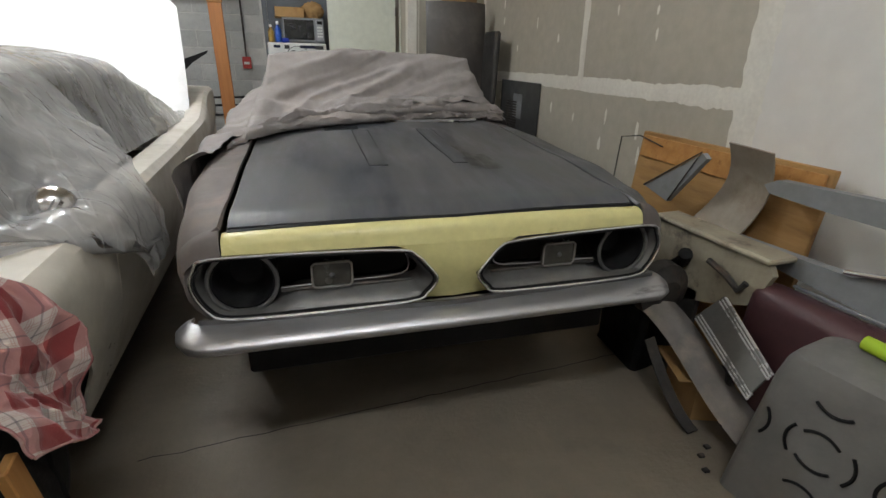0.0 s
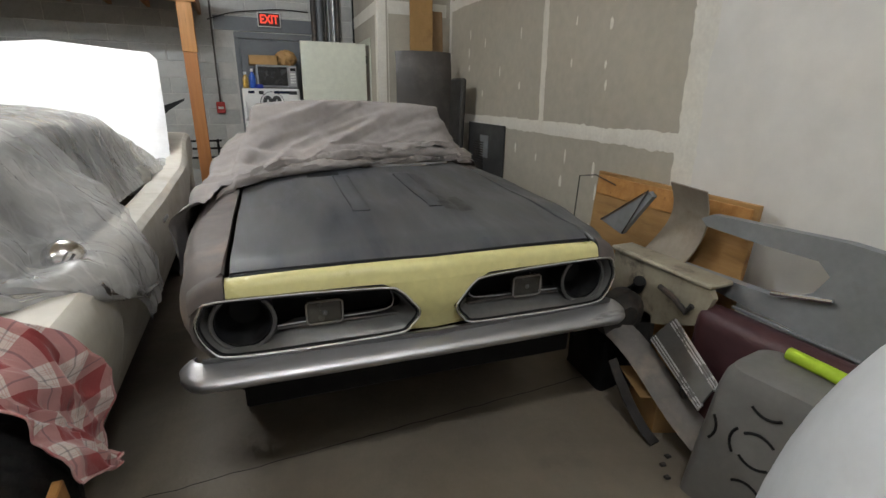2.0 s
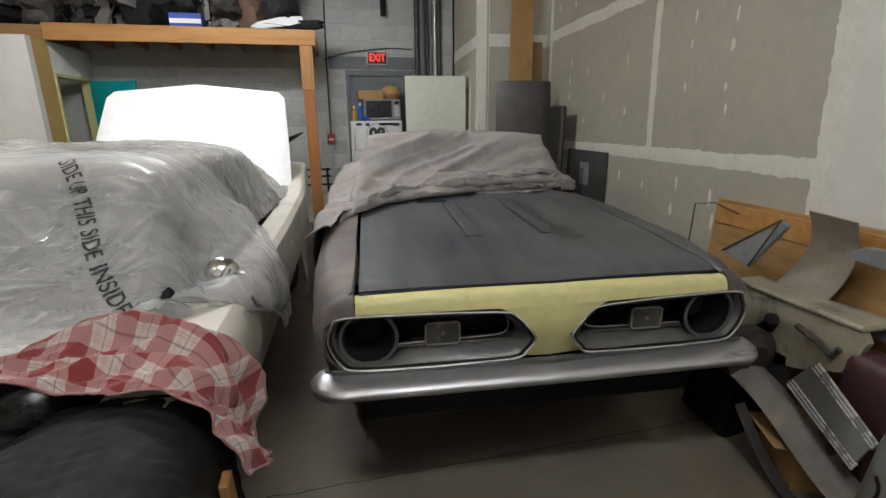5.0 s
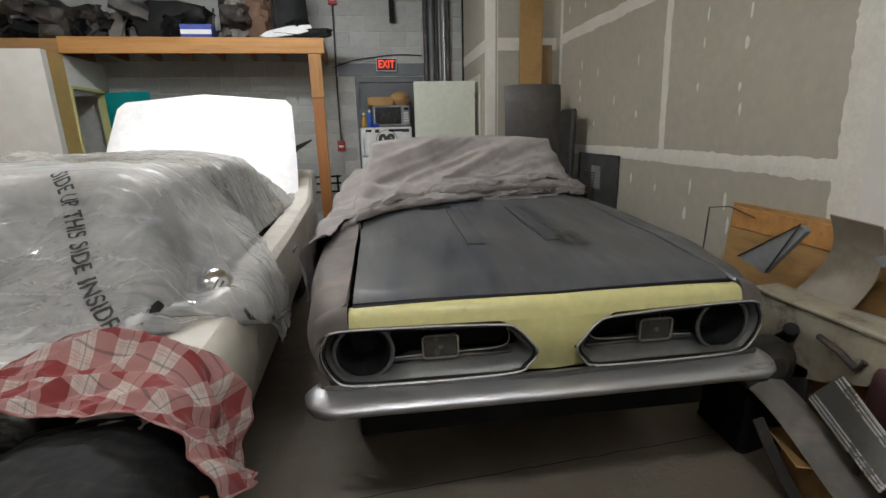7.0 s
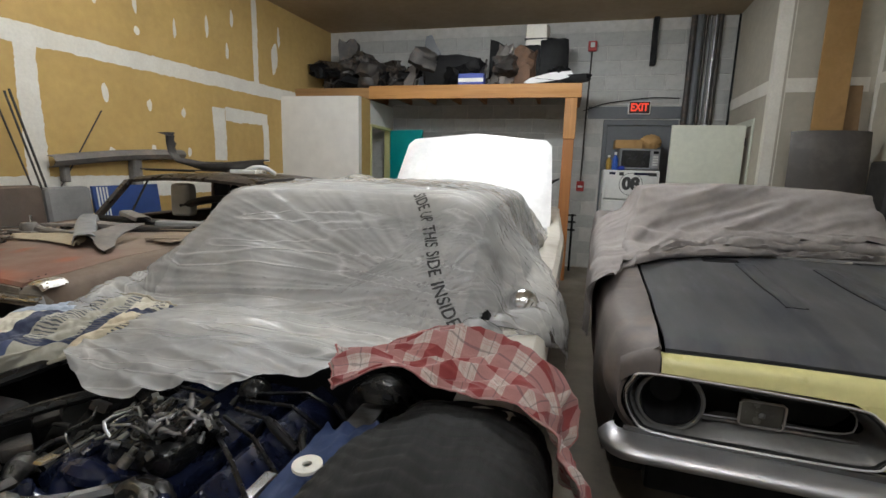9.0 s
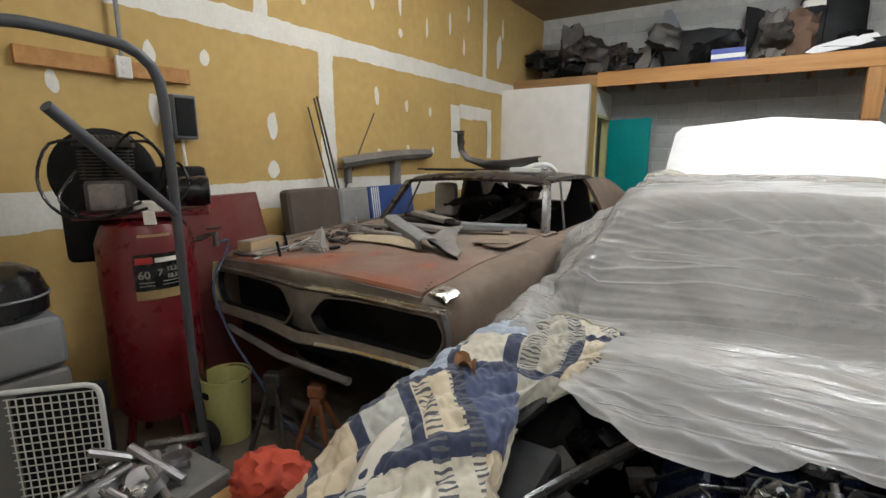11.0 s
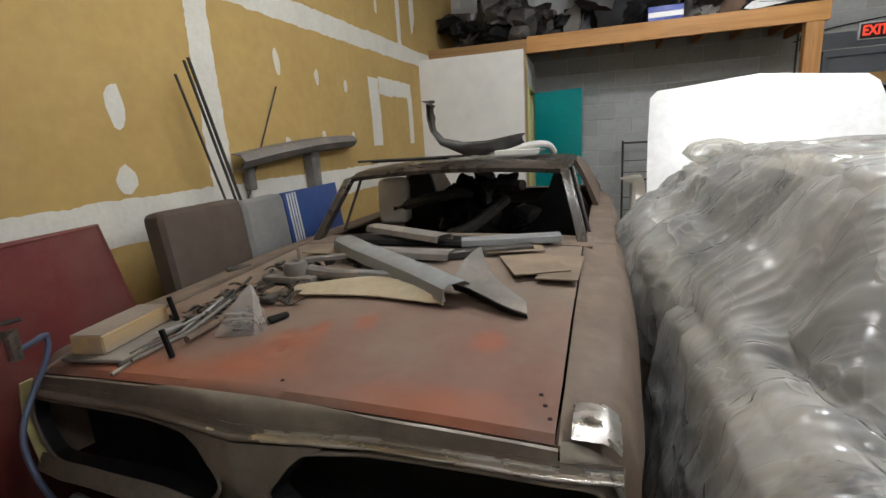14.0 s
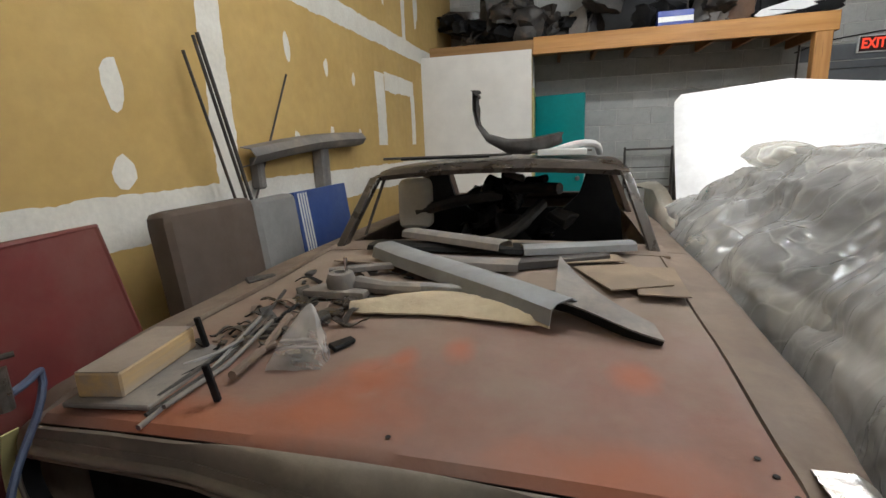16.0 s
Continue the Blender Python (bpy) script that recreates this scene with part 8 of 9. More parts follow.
part("arm", tubem([(0.05, 0.02, 0.03), (0.16, -0.01, 0.03), (0.27, 0.0, 0.025)], [0.03, 0.022, 0.024], 10), M_dust_metal, hg)
for k in range(90):
    x, y = rng.gauss(-4.27, 0.10), rng.uniform(0.98, 1.62)
    s = rng.uniform(0.006, 0.024)
    kind = rng.random()
    if kind < 0.5:
        bm = boxm(-s * rng.uniform(1, 3), -s, 0, s * rng.uniform(1, 3), s, s * 0.7, s * 0.2, None, 1)
        jag(bm, s * 0.4, 25, k)
    else:
        bm = thicken(grid_bm([[(lerp(-s * 3, s * 3, i / 6), s * (j - 0.5) * (1.1 - 0.4 * math.sin(i)), s * 0.4 + s * 0.7 * math.sin(i * 0.9 + k)) for j in range(2)] for i in range(7)]), 0.003)
    on_hood(single("small_bracket", bm, rng.choice([M_dusty, M_header_brown, M_dark_metal, M_dark_metal, M_black]), "small dusty bracket among parts on the hood", "bracket", "hood hardware"), x, y, rng.uniform(0, 180))
# dents
for x, y in ((-3.224, 0.70), (-3.212, 0.66), (-3.235, 0.74), (-3.833, 0.685)):
    on_hood(single("bolt_hole", lathe(bmesh.new(), [(0.005, 0), (0.005, 0.0015), (0, 0.0015)], 12), M_black, "dark bolt hole plug in the red hood", "bolt", "hood bolts"), x, y)

# on the roof
bump_bm = bmesh.new()
rows = []
for (x, y, z, h) in [(-3.895, 2.18, 1.70, 0.010), (-3.915, 2.185, 1.695, 0.012), (-3.92, 2.19, 1.63, 0.014), (-3.905, 2.19, 1.565, 0.024), (-3.86, 2.2, 1.51, 0.045), (-3.77, 2.22, 1.475, 0.075), (-3.66, 2.25, 1.47, 0.09), (-3.55, 2.28, 1.49, 0.085), (-3.48, 2.31, 1.505, 0.075), (-3.45, 2.34, 1.51, 0.06)]:
    x = -3.70 + (x + 3.70) * 0.86
    y += 0.48 * max(0.0, (x + 3.84) / 0.36)
    h *= 0.66
    z -= 0.012
    rows.append([(x, y + 0.03, z - h * 0.9), (x - 0.005, y - 0.02, z - h * 0.6), (x - 0.008, y - 0.035, z - h * 0.1), (x, y - 0.02, z + h * 0.3), (x + 0.005, y + 0.03, z + h * 0.5)])
grid_from(bump_bm, rows)
single("bent_bumper", thicken(bump_bm, 0.012), pbr("dark_brown_steel", (0.020, 0.017, 0.015), (0.034, 0.028, 0.023), 8, 0.5, 0.2, bump=0.1), "bent brown steel bumper lying on the coupe's roof", "bumper", smooth=60)
for a, b, m in (((-4.42, 2.42, 1.40), (-3.75, 2.5, 1.412), M_dark_metal), ((-4.30, 2.35, 1.395), (-3.85, 2.36, 1.41), M_black), ((-3.8, 2.5, 1.42), (-3.35, 2.62, 1.40), M_dust_metal)):
    single("roof_strip", boxm(-0.5, -0.025, 0, 0.5, 0.025, 0.012, 0.003, Matrix.Translation([(a[i] + b[i]) / 2 for i in range(3)]) @ pose(0, 0, 0, 0, 0, math.degrees(math.atan2(b[1] - a[1], b[0] - a[0]))) @ Matrix.Diagonal(((Vector(b) - Vector(a)).length, 1, 1, 1))), m, "dark metal strip lying on the coupe's roof", "metal strip", "roof strips")
single("white_trim_part", tubem(spline([(-3.55, 2.6, 1.415), (-3.42, 2.55, 1.45), (-3.33, 2.58, 1.445), (-3.30, 2.66, 1.40)], 14), 0.018, 8), M_white_clean, "white curved trim piece lying on the coupe's roof", "trim")
single("folded_papers", jag(boxm(-3.62, 2.5, 1.40, -3.38, 2.66, 1.43, 0.004), 0.006, 9), M_appliance, "stack of crumpled white papers on the coupe's roof", "papers")

# ---------------------------------------------------------------- along the tan wall
def lean_panel(name, label, cat, y0, y1, x_top, x_bot, z1, m, thick=0.03, bevel=0.02, crown=0.0):
    bm = boxm(0, y0, 0, thick, y1, z1, bevel, None, 3)
    ob = single(name, bm, m, label, cat)
    ob.matrix_basis = Matrix.Translation((x_bot, 0, 0)) @ pose(0, 0, 0, 0, math.degrees(math.atan2(x_top - x_bot, z1)), 0)
    return ob


M_red_panel = pbr("dull_red_panel", (0.155, 0.020, 0.018), (0.11, 0.016, 0.015), 2, 0.55, bump=0.06, spot=(0.17, 0.075, 0.06), spot_scale=3, spot_at=0.60, spot_soft=0.2)
rp = bmesh.new()
slab(rp, [(0.45, 0.0), (1.30, 0.0), (1.22, 0.7), (1.13, 1.275), (0.8, 1.265), (0.45, 1.22)], 0.02, "x")
red_panel = single("red_car_panel", rp, M_red_panel, "dull red car panel leaning against the tan wall", "car panel")
part("folded_edge", tubem([(0.01, 0.45, 1.22), (0.01, 0.8, 1.265), (0.01, 1.13, 1.275), (0.01, 1.22, 0.7), (0.01, 1.30, 0.02)], 0.013, 8), M_red_panel, red_panel)
red_panel.matrix_basis = Matrix.Translation((-4.80, 0, 0)) @ pose(0, 0, 0, 0, -5, 0)
M_brown_vinyl = pbr("brown_seat_vinyl", (0.095, 0.068, 0.052), (0.072, 0.052, 0.04), 3, 0.7, bump=0.15, bump_scale=40)
lean_panel("seat_cushion", "brown vinyl seat back standing against the tan wall", "seat back", 1.43, 1.97, -5.04, -4.92, 1.27, M_brown_vinyl, 0.12, 0.05)
lean_panel("seat_cushion", "grey cloth seat back standing against the tan wall", "seat back", 1.99, 2.37, -5.04, -4.92, 1.25, pbr("grey_seat_cloth", (0.24, 0.235, 0.23), None, 3, 0.9, bump=0.2), 0.11, 0.05)
bl = lean_panel("car_door_card", "blue painted panel with white stripes against the tan wall", "panel", 2.41, 3.1, -5.0, -4.86, 1.25, pbr("blue_panel_paint", (0.03, 0.07, 0.24), (0.025, 0.06, 0.2), 2, 0.45), 0.03, 0.004)
for k in range(4):
    part("stripe", boxm(0.031, 2.44 + k * 0.03, 0.3, 0.034, 2.455 + k * 0.03, 1.24), M_appliance, bl)
for k, (x0, y0, x1, y1, z1, r) in enumerate([(-4.88, 2.24, -5.04, 1.86, 1.97, 0.008), (-4.87, 2.27, -5.05, 1.90, 1.99, 0.009), (-4.90, 2.22, -5.05, 1.80, 1.9, 0.007)]):
    single("metal_stick", tubem([(x0, y0, 0), (x1, y1, z1)], r, 7), M_dark_metal, "thin rusty metal stick leaning on the tan wall", "stick", "leaning sticks")
single("metal_stick", tubem([(-5.09, 1.44, 0), (-5.08, 2.66, 1.917)], 0.006, 7), M_dark_metal, "thin rusty metal stick leaning on the tan wall", "stick", "leaning sticks")
beam = thing("bumper_bar", "grey pressed steel bumper bar hung along the tan wall", "bumper bar")
rows = []
bb = bmesh.new()
for i in range(21):
    t = i / 20
    y = lerp(2.15, 3.47, t)
    x, z = lw_x(y) + 0.04, lerp(1.455, 1.55, t) + 0.02 * math.sin(math.pi * t)
    rows.append([(x, y, z - 0.055), (x + 0.06, y, z - 0.04), (x + 0.09, y, z), (x + 0.06, y, z + 0.04), (x, y, z + 0.05)])
grid_from(bb, rows)
part("bar", thicken(bb, 0.006), M_dust_metal, beam)
part("bracket_leg", boxm(lw_x(2.95), 2.88, 1.18, lw_x(2.95) + 0.08, 2.98, 1.50, 0.01), M_dust_metal, beam)
part("bracket_leg", boxm(lw_x(2.3), 2.25, 1.28, lw_x(2.3) + 0.06, 2.31, 1.45, 0.01), M_dust_metal, beam)

# wood strip with outlet and switch box
strip = placed(single("wall_batten", boxm(0.004, -1.75, 1.965, 0.035, -0.88, 2.055, 0.003), M_lumber, "varnished wooden batten screwed to the tan wall", "batten"), LW)
outl = thing("wall_outlet", "cream power outlet box with conduit on a wooden batten", "outlet")
outl.matrix_basis = LW @ Matrix.Translation((0.036, -1.27, 2.01))
part("plate", boxm(0.0, -0.04, -0.06, 0.03, 0.04, 0.06, 0.004), M_mud, outl)
for dz in (-0.025, 0.025):
    part("socket", lathe(bmesh.new(), [(0.015, 0.03), (0.015, 0.034), (0.0, 0.034)], 14, "x", (0, 0, dz)), M_appliance, outl)
part("conduit", tubem([(0.012, 0, 0.06), (0.012, 0, 1.6)], 0.013, 8), M_grey_metal, outl)
sw = thing("switch_box", "dark grey electrical disconnect box on the tan wall", "switch box")
sw.matrix_basis = LW @ Matrix.Translation((0.002, -0.97, 1.62))
part("box", boxm(0.0, -0.075, 0.0, 0.10, 0.075, 0.27, 0.008), M_grey_frame, sw)
part("cover", boxm(0.10, -0.06, 0.02, 0.108, 0.06, 0.25, 0.004), M_black, sw)
part("lever", boxm(0.03, 0.075, 0.12, 0.05, 0.095, 0.22, 0.004), M_black, sw)
part("conduit", tubem([(0.03, 0, 0.0), (0.03, 0.0, -0.06), (0.03, 0.02, -0.3)], 0.011, 8), M_mud, sw)

# ---- air compressor
CX, CY, R = -4.64, 0.27, 0.215
comp = thing("air_compressor", "dark red upright air compressor with black pump on top", "air compressor", CX, CY, 0, 57)
part("tank", lathe(bmesh.new(), [(0.0, 0.16), (0.10, 0.165), (0.18, 0.20), (R, 0.27), (R, 1.10), (0.18, 1.19), (0.10, 1.23), (0.0, 1.24)], 40), M_red_tank, comp)
for a in range(4):
    c, s = math.cos(a * math.pi / 2 + 0.6), math.sin(a * math.pi / 2 + 0.6)
    part("foot", tubem([(c * 0.16, s * 0.16, 0.24), (c * 0.2, s * 0.2, 0.0)], 0.02, 6), M_red_tank, comp)
part("platform", boxm(-0.26, -0.15, 1.225, 0.30, 0.15, 1.245, 0.003), M_red_tank, comp)
pm = part("pump", boxm(-0.21, -0.09, 1.245, -0.02, 0.09, 1.40, 0.02, None, 2), M_dark_metal, comp, "dark finned compressor pump")
for px in (-0.17, -0.07):
    for k in range(9):
        part("cooling_fin", lathe(bmesh.new(), [(0.03, 0.0), (0.062, 0.001), (0.062, 0.006), (0.03, 0.007)], 22, "z", (px, 0.0, 1.405 + k * 0.016)), M_dark_metal, pm)
    part("cylinder", lathe(bmesh.new(), [(0.045, 1.395), (0.045, 1.56)], 18, "z", (px, 0, 0)), M_black, pm)
part("cylinder_head", jag(boxm(-0.235, -0.068, 1.552, -0.005, 0.068, 1.592, 0.01, None, 2), 0.004, 20), M_dark_metal, pm)
for k in range(11):
    part("head_fin", boxm(-0.228 + k * 0.021, -0.066, 1.592, -0.222 + k * 0.021, 0.066, 1.61, 0.001), M_dark_metal, pm)
part("crank_cover", jag(boxm(-0.19, -0.105, 1.265, -0.05, -0.088, 1.385, 0.012, None, 2), 0.004, 30), M_dust_metal, pm)
for k in range(6):
    part("cover_bolt", lathe(bmesh.new(), [(0.0, -0.008), (0.007, -0.007), (0.008, 0.0)], 8, "y", (-0.12 + 0.055 * math.cos(k * 1.047), -0.107, 1.325 + 0.048 * math.sin(k * 1.047))), M_alu, pm)
part("switch_housing", boxm(-0.02, -0.13, 1.245, 0.10, -0.05, 1.30, 0.008), M_mud, comp, "dirty cream pressure switch")
part("motor", lathe(bmesh.new(), [(0.0, 0.10), (0.05, 0.105), (0.075, 0.12), (0.08, 0.28), (0.07, 0.31), (0.0, 0.315)], 26, "x", (0.0, 0.02, 1.335)), M_black_gloss, comp, "black electric motor")
part("belt_guard", lathe(bmesh.new(), [(0.0, 0.14), (0.21, 0.14), (0.23, 0.15), (0.23, 0.19), (0.21, 0.2), (0.0, 0.2)], 30, "y", (-0.16, 0, 1.42)), M_black, comp, "round black belt guard")
part("belt_guard_arm", boxm(-0.1, 0.14, 1.26, 0.3, 0.2, 1.46, 0.03, None, 2), M_black, comp)
part("belt_guard_skirt", boxm(-0.36, 0.142, 0.98, 0.02, 0.198, 1.40, 0.04, None, 3), M_black, comp)
for pts in ([(-0.2, -0.06, 1.58), (-0.30, -0.14, 1.56), (-0.34, -0.2, 1.4), (-0.27, -0.2, 1.26), (-0.1, -0.17, 1.24), (0.04, -0.14, 1.27)], [(-0.02, -0.05, 1.58), (0.08, -0.12, 1.57), (0.14, -0.12, 1.45), (0.06, -0.1, 1.29)], [(-0.1, -0.1, 1.5), (0.02, -0.16, 1.62), (0.12, -0.1, 1.5), (0.08, -0.02, 1.35)], [(-0.22, -0.1, 1.45), (-0.28, -0.18, 1.32), (-0.16, -0.19, 1.24), (0.02, -0.15, 1.3)], [(0.1, 0.0, 1.43), (0.18, -0.06, 1.48), (0.22, -0.12, 1.38), (0.15, -0.15, 1.26)]):
    part("hose", tubem(spline(pts, 20), 0.007, 7), M_black_gloss, comp)
part("tag", jag(boxm(0.02, -0.18, 1.19, 0.07, -0.16, 1.26, 0.003), 0.01, 12), M_mud, comp)


def tank_plate(a0, a1, z0, z1, rr, m, name, label=""):
    bm = bmesh.new()
    grid_from(bm, [[(rr * math.cos(lerp(a0, a1, j / 12)), rr * math.sin(lerp(a0, a1, j / 12)), z) for j in range(13)] for z in (z0, z1)])
    return part(name, thicken(bm, 0.0015), m, comp, label, smooth=60)


A0 = -math.pi / 2 + 0.29
lab = tank_plate(A0 - 0.47, A0 + 0.47, 0.885, 1.06, R + 0.003, M_black_gloss, "label", "black printed maker's label")
tank_plate(A0 - 0.47, A0 + 0.47, 0.84, 0.885, R + 0.0035, pbr("gold_label", (0.36, 0.25, 0.11), None, 4, 0.5, bump=0), "label_band", "dull gold label band")
tank_plate(A0 - 0.43, A0 - 0.1, 1.013, 1.045, R + 0.005, M_alarm, "label_badge", "small red badge")
tank_plate(A0 - 0.35, A0 + 0.35, 1.115, 1.15, 0.2, pbr("gold_sticker", (0.40, 0.28, 0.12), None, 4, 0.5, bump=0), "sticker", "dull gold sticker")


M_dim = pbr("dulled_lettering", (0.30, 0.28, 0.25), None, 4, 0.5, bump=0)


def words_on_tank(words, a, z, size, m):
    cu = bpy.data.curves.new("words", "FONT")
    cu.body, cu.size, cu.offset = words, size, 0.0015
    tmp = new("words", cu)
    me = bpy.data.meshes.new_from_object(tmp.evaluated_get(bpy.context.evaluated_depsgraph_get()))
    bpy.data.objects.remove(tmp)
    bm = bmesh.new()
    bm.from_mesh(me)
    for v in bm.verts:
        t = a + v.co.x / R
        v.co = Vector(((R + 0.008) * math.cos(t), (R + 0.008) * math.sin(t), z + v.co.y))
    part("lettering", bm, m, lab, smooth=None)


tank_plate(A0 - 0.06, A0 + 0.40, 1.018, 1.040, R + 0.005, M_mud, "label_mark", "pale maker's mark")
words_on_tank("60", A0 - 0.40, 0.945, 0.05, M_dim)
words_on_tank("7", A0 - 0.03, 0.955, 0.042, M_dim)
words_on_tank("12.3", A0 + 0.14, 0.972, 0.028, M_dim)
words_on_tank("10.3", A0 + 0.14, 0.938, 0.028, M_dim)
for za, zb in ((0.922, 0.927), (0.906, 0.910)):
    tank_plate(A0 - 0.39, A0 - 0.1, za, zb, R + 0.005, M_dim, "small_print")
    tank_plate(A0 + 0.05, A0 + 0.38, za, zb, R + 0.005, M_dim, "small_print")
vm = comp.matrix_basis.inverted()
vp = [vm @ Vector(q) for q in ((-4.60, 0.47, 1.06), (-4.55, 0.54, 1.09), (-4.52, 0.57, 1.10), (-4.52, 0.57, 1.03))]
valve = part("drain_valve", tubem(vp, [0.016, 0.014, 0.02, 0.016], 10), M_alu, comp, "dull metal air outlet valve")
part("valve_lever", tubem([vp[2] + Vector((-0.04, 0, 0.028)), vp[2] + Vector((0.03, 0, 0.03))], 0.006, 8), M_dark_metal, valve)
single("air_hose", tubem(spline([(-4.52, 0.57, 1.05), (-4.56, 0.64, 1.045), (-4.62, 0.71, 1.03), (-4.60, 0.68, 0.97), (-4.55, 0.55, 0.80), (-4.46, 0.56, 0.55), (-4.3, 0.60, 0.3), (-4.1, 0.62, 0.06), (-3.8, 0.60, 0.012)], 50), 0.008, 8), pbr("blue_hose", (0.06, 0.085, 0.15), None, 5, 0.5), "thin blue air hose hanging from the compressor", "hose")

# ---- hand cart of bent grey tube
cart = thing("hand_cart", "grey painted bent tube hand cart", "hand cart")
M_tube_grey = pbr("worn_grey_tube", (0.12, 0.125, 0.14), (0.09, 0.095, 0.105), 4, 0.45, 0.3, bump=0.05)
part("frame_tube", tubem(spline([(-4.26, 0.25, 0.03), (-4.21, 0.2, 0.47), (-4.06, 0.11, 1.28), (-3.99, 0.07, 1.66), (-3.975, 0.045, 1.80), (-3.975, -0.02, 1.87), (-3.985, -0.1, 1.89), (-4.0, -0.34, 1.90), (-4.005, -0.42, 1.87), (-4.03, -0.50, 1.78), (-4.22, -0.66, 1.28), (-4.40, -0.72, 0.03)], 80), 0.019, 12), M_tube_grey, cart)
part("brace_tube", tubem([(-4.06, 0.11, 1.28), (-3.99, -0.08, 1.445), (-3.90, -0.33, 1.655)], 0.019, 12), M_tube_grey, cart)
part("foot_plate", boxm(-4.38, 0.0, 0.0, -4.2, 0.28, 0.02, 0.003), M_tube_grey, cart)
for y in (0.31,):
    part("cart_wheel", lathe(bmesh.new(), [(0.03, -0.02), (0.075, -0.022), (0.085, -0.01), (0.085, 0.01), (0.075, 0.022), (0.03, 0.02)], 22, "y", (-4.34, y, 0.085)), M_rubber, cart)

# ---- bucket, box fan, grey case and clutter by the compressor
bk = thing("plastic_bucket", "cracked pale yellow plastic bucket on the floor", "bucket", -4.375, 0.46, 0)
part("pail", lathe(bmesh.new(), [(0.105, 0.0), (0.125, 0.345), (0.132, 0.35), (0.132, 0.365), (0.122, 0.365), (0.1, 0.012), (0, 0.012)], 30), pbr("pale_yellow_plastic", (0.55, 0.53, 0.20), (0.50, 0.47, 0.17), 4, 0.5), bk)
part("bail_handle", tubem([(0.13 * math.cos(a * math.pi / 12), 0.13 * math.sin(a * math.pi / 12) * 0.9, 0.34 + 0.02 * math.sin(a * math.pi / 12)) for a in range(13)], 0.004, 6), M_dark_metal, bk)
part("crack", boxm(-0.02, -0.131, 0.27, 0.02, -0.118, 0.30), M_black, bk)
fan = thing("box_fan", "white framed wire grille box fan, dusty", "fan", -4.565, -0.27, 0, 46)
fo = [(-0.25, 0.04), (-0.22, 0.01), (0.22, 0.01), (0.25, 0.04), (0.25, 0.51), (0.245, 0.54), (0.23, 0.56), (0.20, 0.57), (-0.20, 0.57), (-0.23, 0.56), (-0.25, 0.51)]
part("frame", tubem([(a, -0.06, b) for a, b in fo], 0.012, 8, True), M_appliance, fan)
part("shell", boxm(-0.24, -0.05, 0.02, 0.24, 0.06, 0.54, 0.02, None, 2), M_black, fan)
for k in range(16):
    part("grille_wire", tubem([(-0.23 + k * 0.03, -0.058, 0.02), (-0.23 + k * 0.03, -0.058, 0.54)], 0.003, 5), M_mud, fan)
for k in range(16):
    part("grille_wire", tubem([(-0.24, -0.061, 0.03 + k * 0.034), (0.24, -0.061, 0.03 + k * 0.034)], 0.003, 5), M_mud, fan)
case = thing("grey_tool_case", "dusty grey plastic tool cabinet on the floor", "tool cabinet", -4.86, -0.34, 0, -4)
part("lower_case", boxm(-0.28, -0.28, 0, 0.28, 0.22, 0.60, 0.03, None, 3), M_grey_plastic, case)
part("lid", boxm(-0.285, -0.285, 0.61, 0.285, 0.225, 0.84, 0.05, None, 3), pbr("grey_lid", (0.23, 0.23, 0.235), (0.19, 0.19, 0.195), 3, 0.5), case)
hel = thing("black_round_fan", "black round cooling fan housing on a tool cabinet", "fan housing", -4.74, -0.30, 0.842)
part("housing", lathe(bmesh.new(), [(0.15, 0.0), (0.17, 0.02), (0.175, 0.1), (0.15, 0.18), (0.09, 0.22), (0.0, 0.225)], 30), M_black_gloss, hel)
part("band", tubem([(0.177 * math.cos(a * math.pi / 18), 0.177 * math.sin(a * math.pi / 18), 0.09) for a in range(36)], 0.005, 6, True), M_grey_metal, hel)
# bright metal odds and ends in a tray beside the quilt
rng = random.Random(9)
tray = single("parts_tray", boxm(-3.96, -0.42, 0, -3.62, -0.04, 0.38, 0.01), M_grey_plastic, "low grey plastic bin full of metal parts", "bin")
for k in range(30):
    x, y = rng.uniform(-3.92, -3.66), rng.uniform(-0.38, -0.08)
    s = rng.uniform(0.02, 0.05)
    if k % 3:
        bm = tubem([(-s * 2.5, 0, 0), (s * 2.5, s * 0.4, 0)], s * 0.35, 8)
    else:
        bm = lathe(bmesh.new(), [(s * 0.6, -s * .3), (s * 1.2, -s * .3), (s * 1.2, s * .3), (s * 0.6, s * .3)], 18)
    ob = single("metal_fitting", bm, rng.choice([M_chrome_old, M_alu, M_dust_metal]), "shiny metal fitting heaped in a bin", "fitting", "bin fittings")
    ob.matrix_basis = pose(x, y, 0.40 + rng.uniform(0, 0.05), rng.uniform(-25, 25), rng.uniform(-25, 25), rng.uniform(0, 180))
rg = bmesh.new()
bmesh.ops.create_icosphere(rg, subdivisions=4, radius=1)
for v in rg.verts:
    d = v.co.normalized()
    k = 1 + 0.35 * fold_noise(d, 2.5, 2.5, 2.5, 2)
    v.co = Vector((-3.42 + 0.13 * d.x * k, -0.02 + 0.10 * d.y * k, 0.40 + 0.07 * d.z * k))
single("red_rag", rg, pbr("orange_red_cloth", (0.45, 0.06, 0.03), None, 5, 0.9, bump=0.2), "crumpled orange-red shop rag on a box", "rag", smooth=60)
single("parts_box", boxm(-3.60, -0.16, 0, -3.24, 0.14, 0.34, 0.006), M_card, "worn brown cardboard box under a red rag", "box")

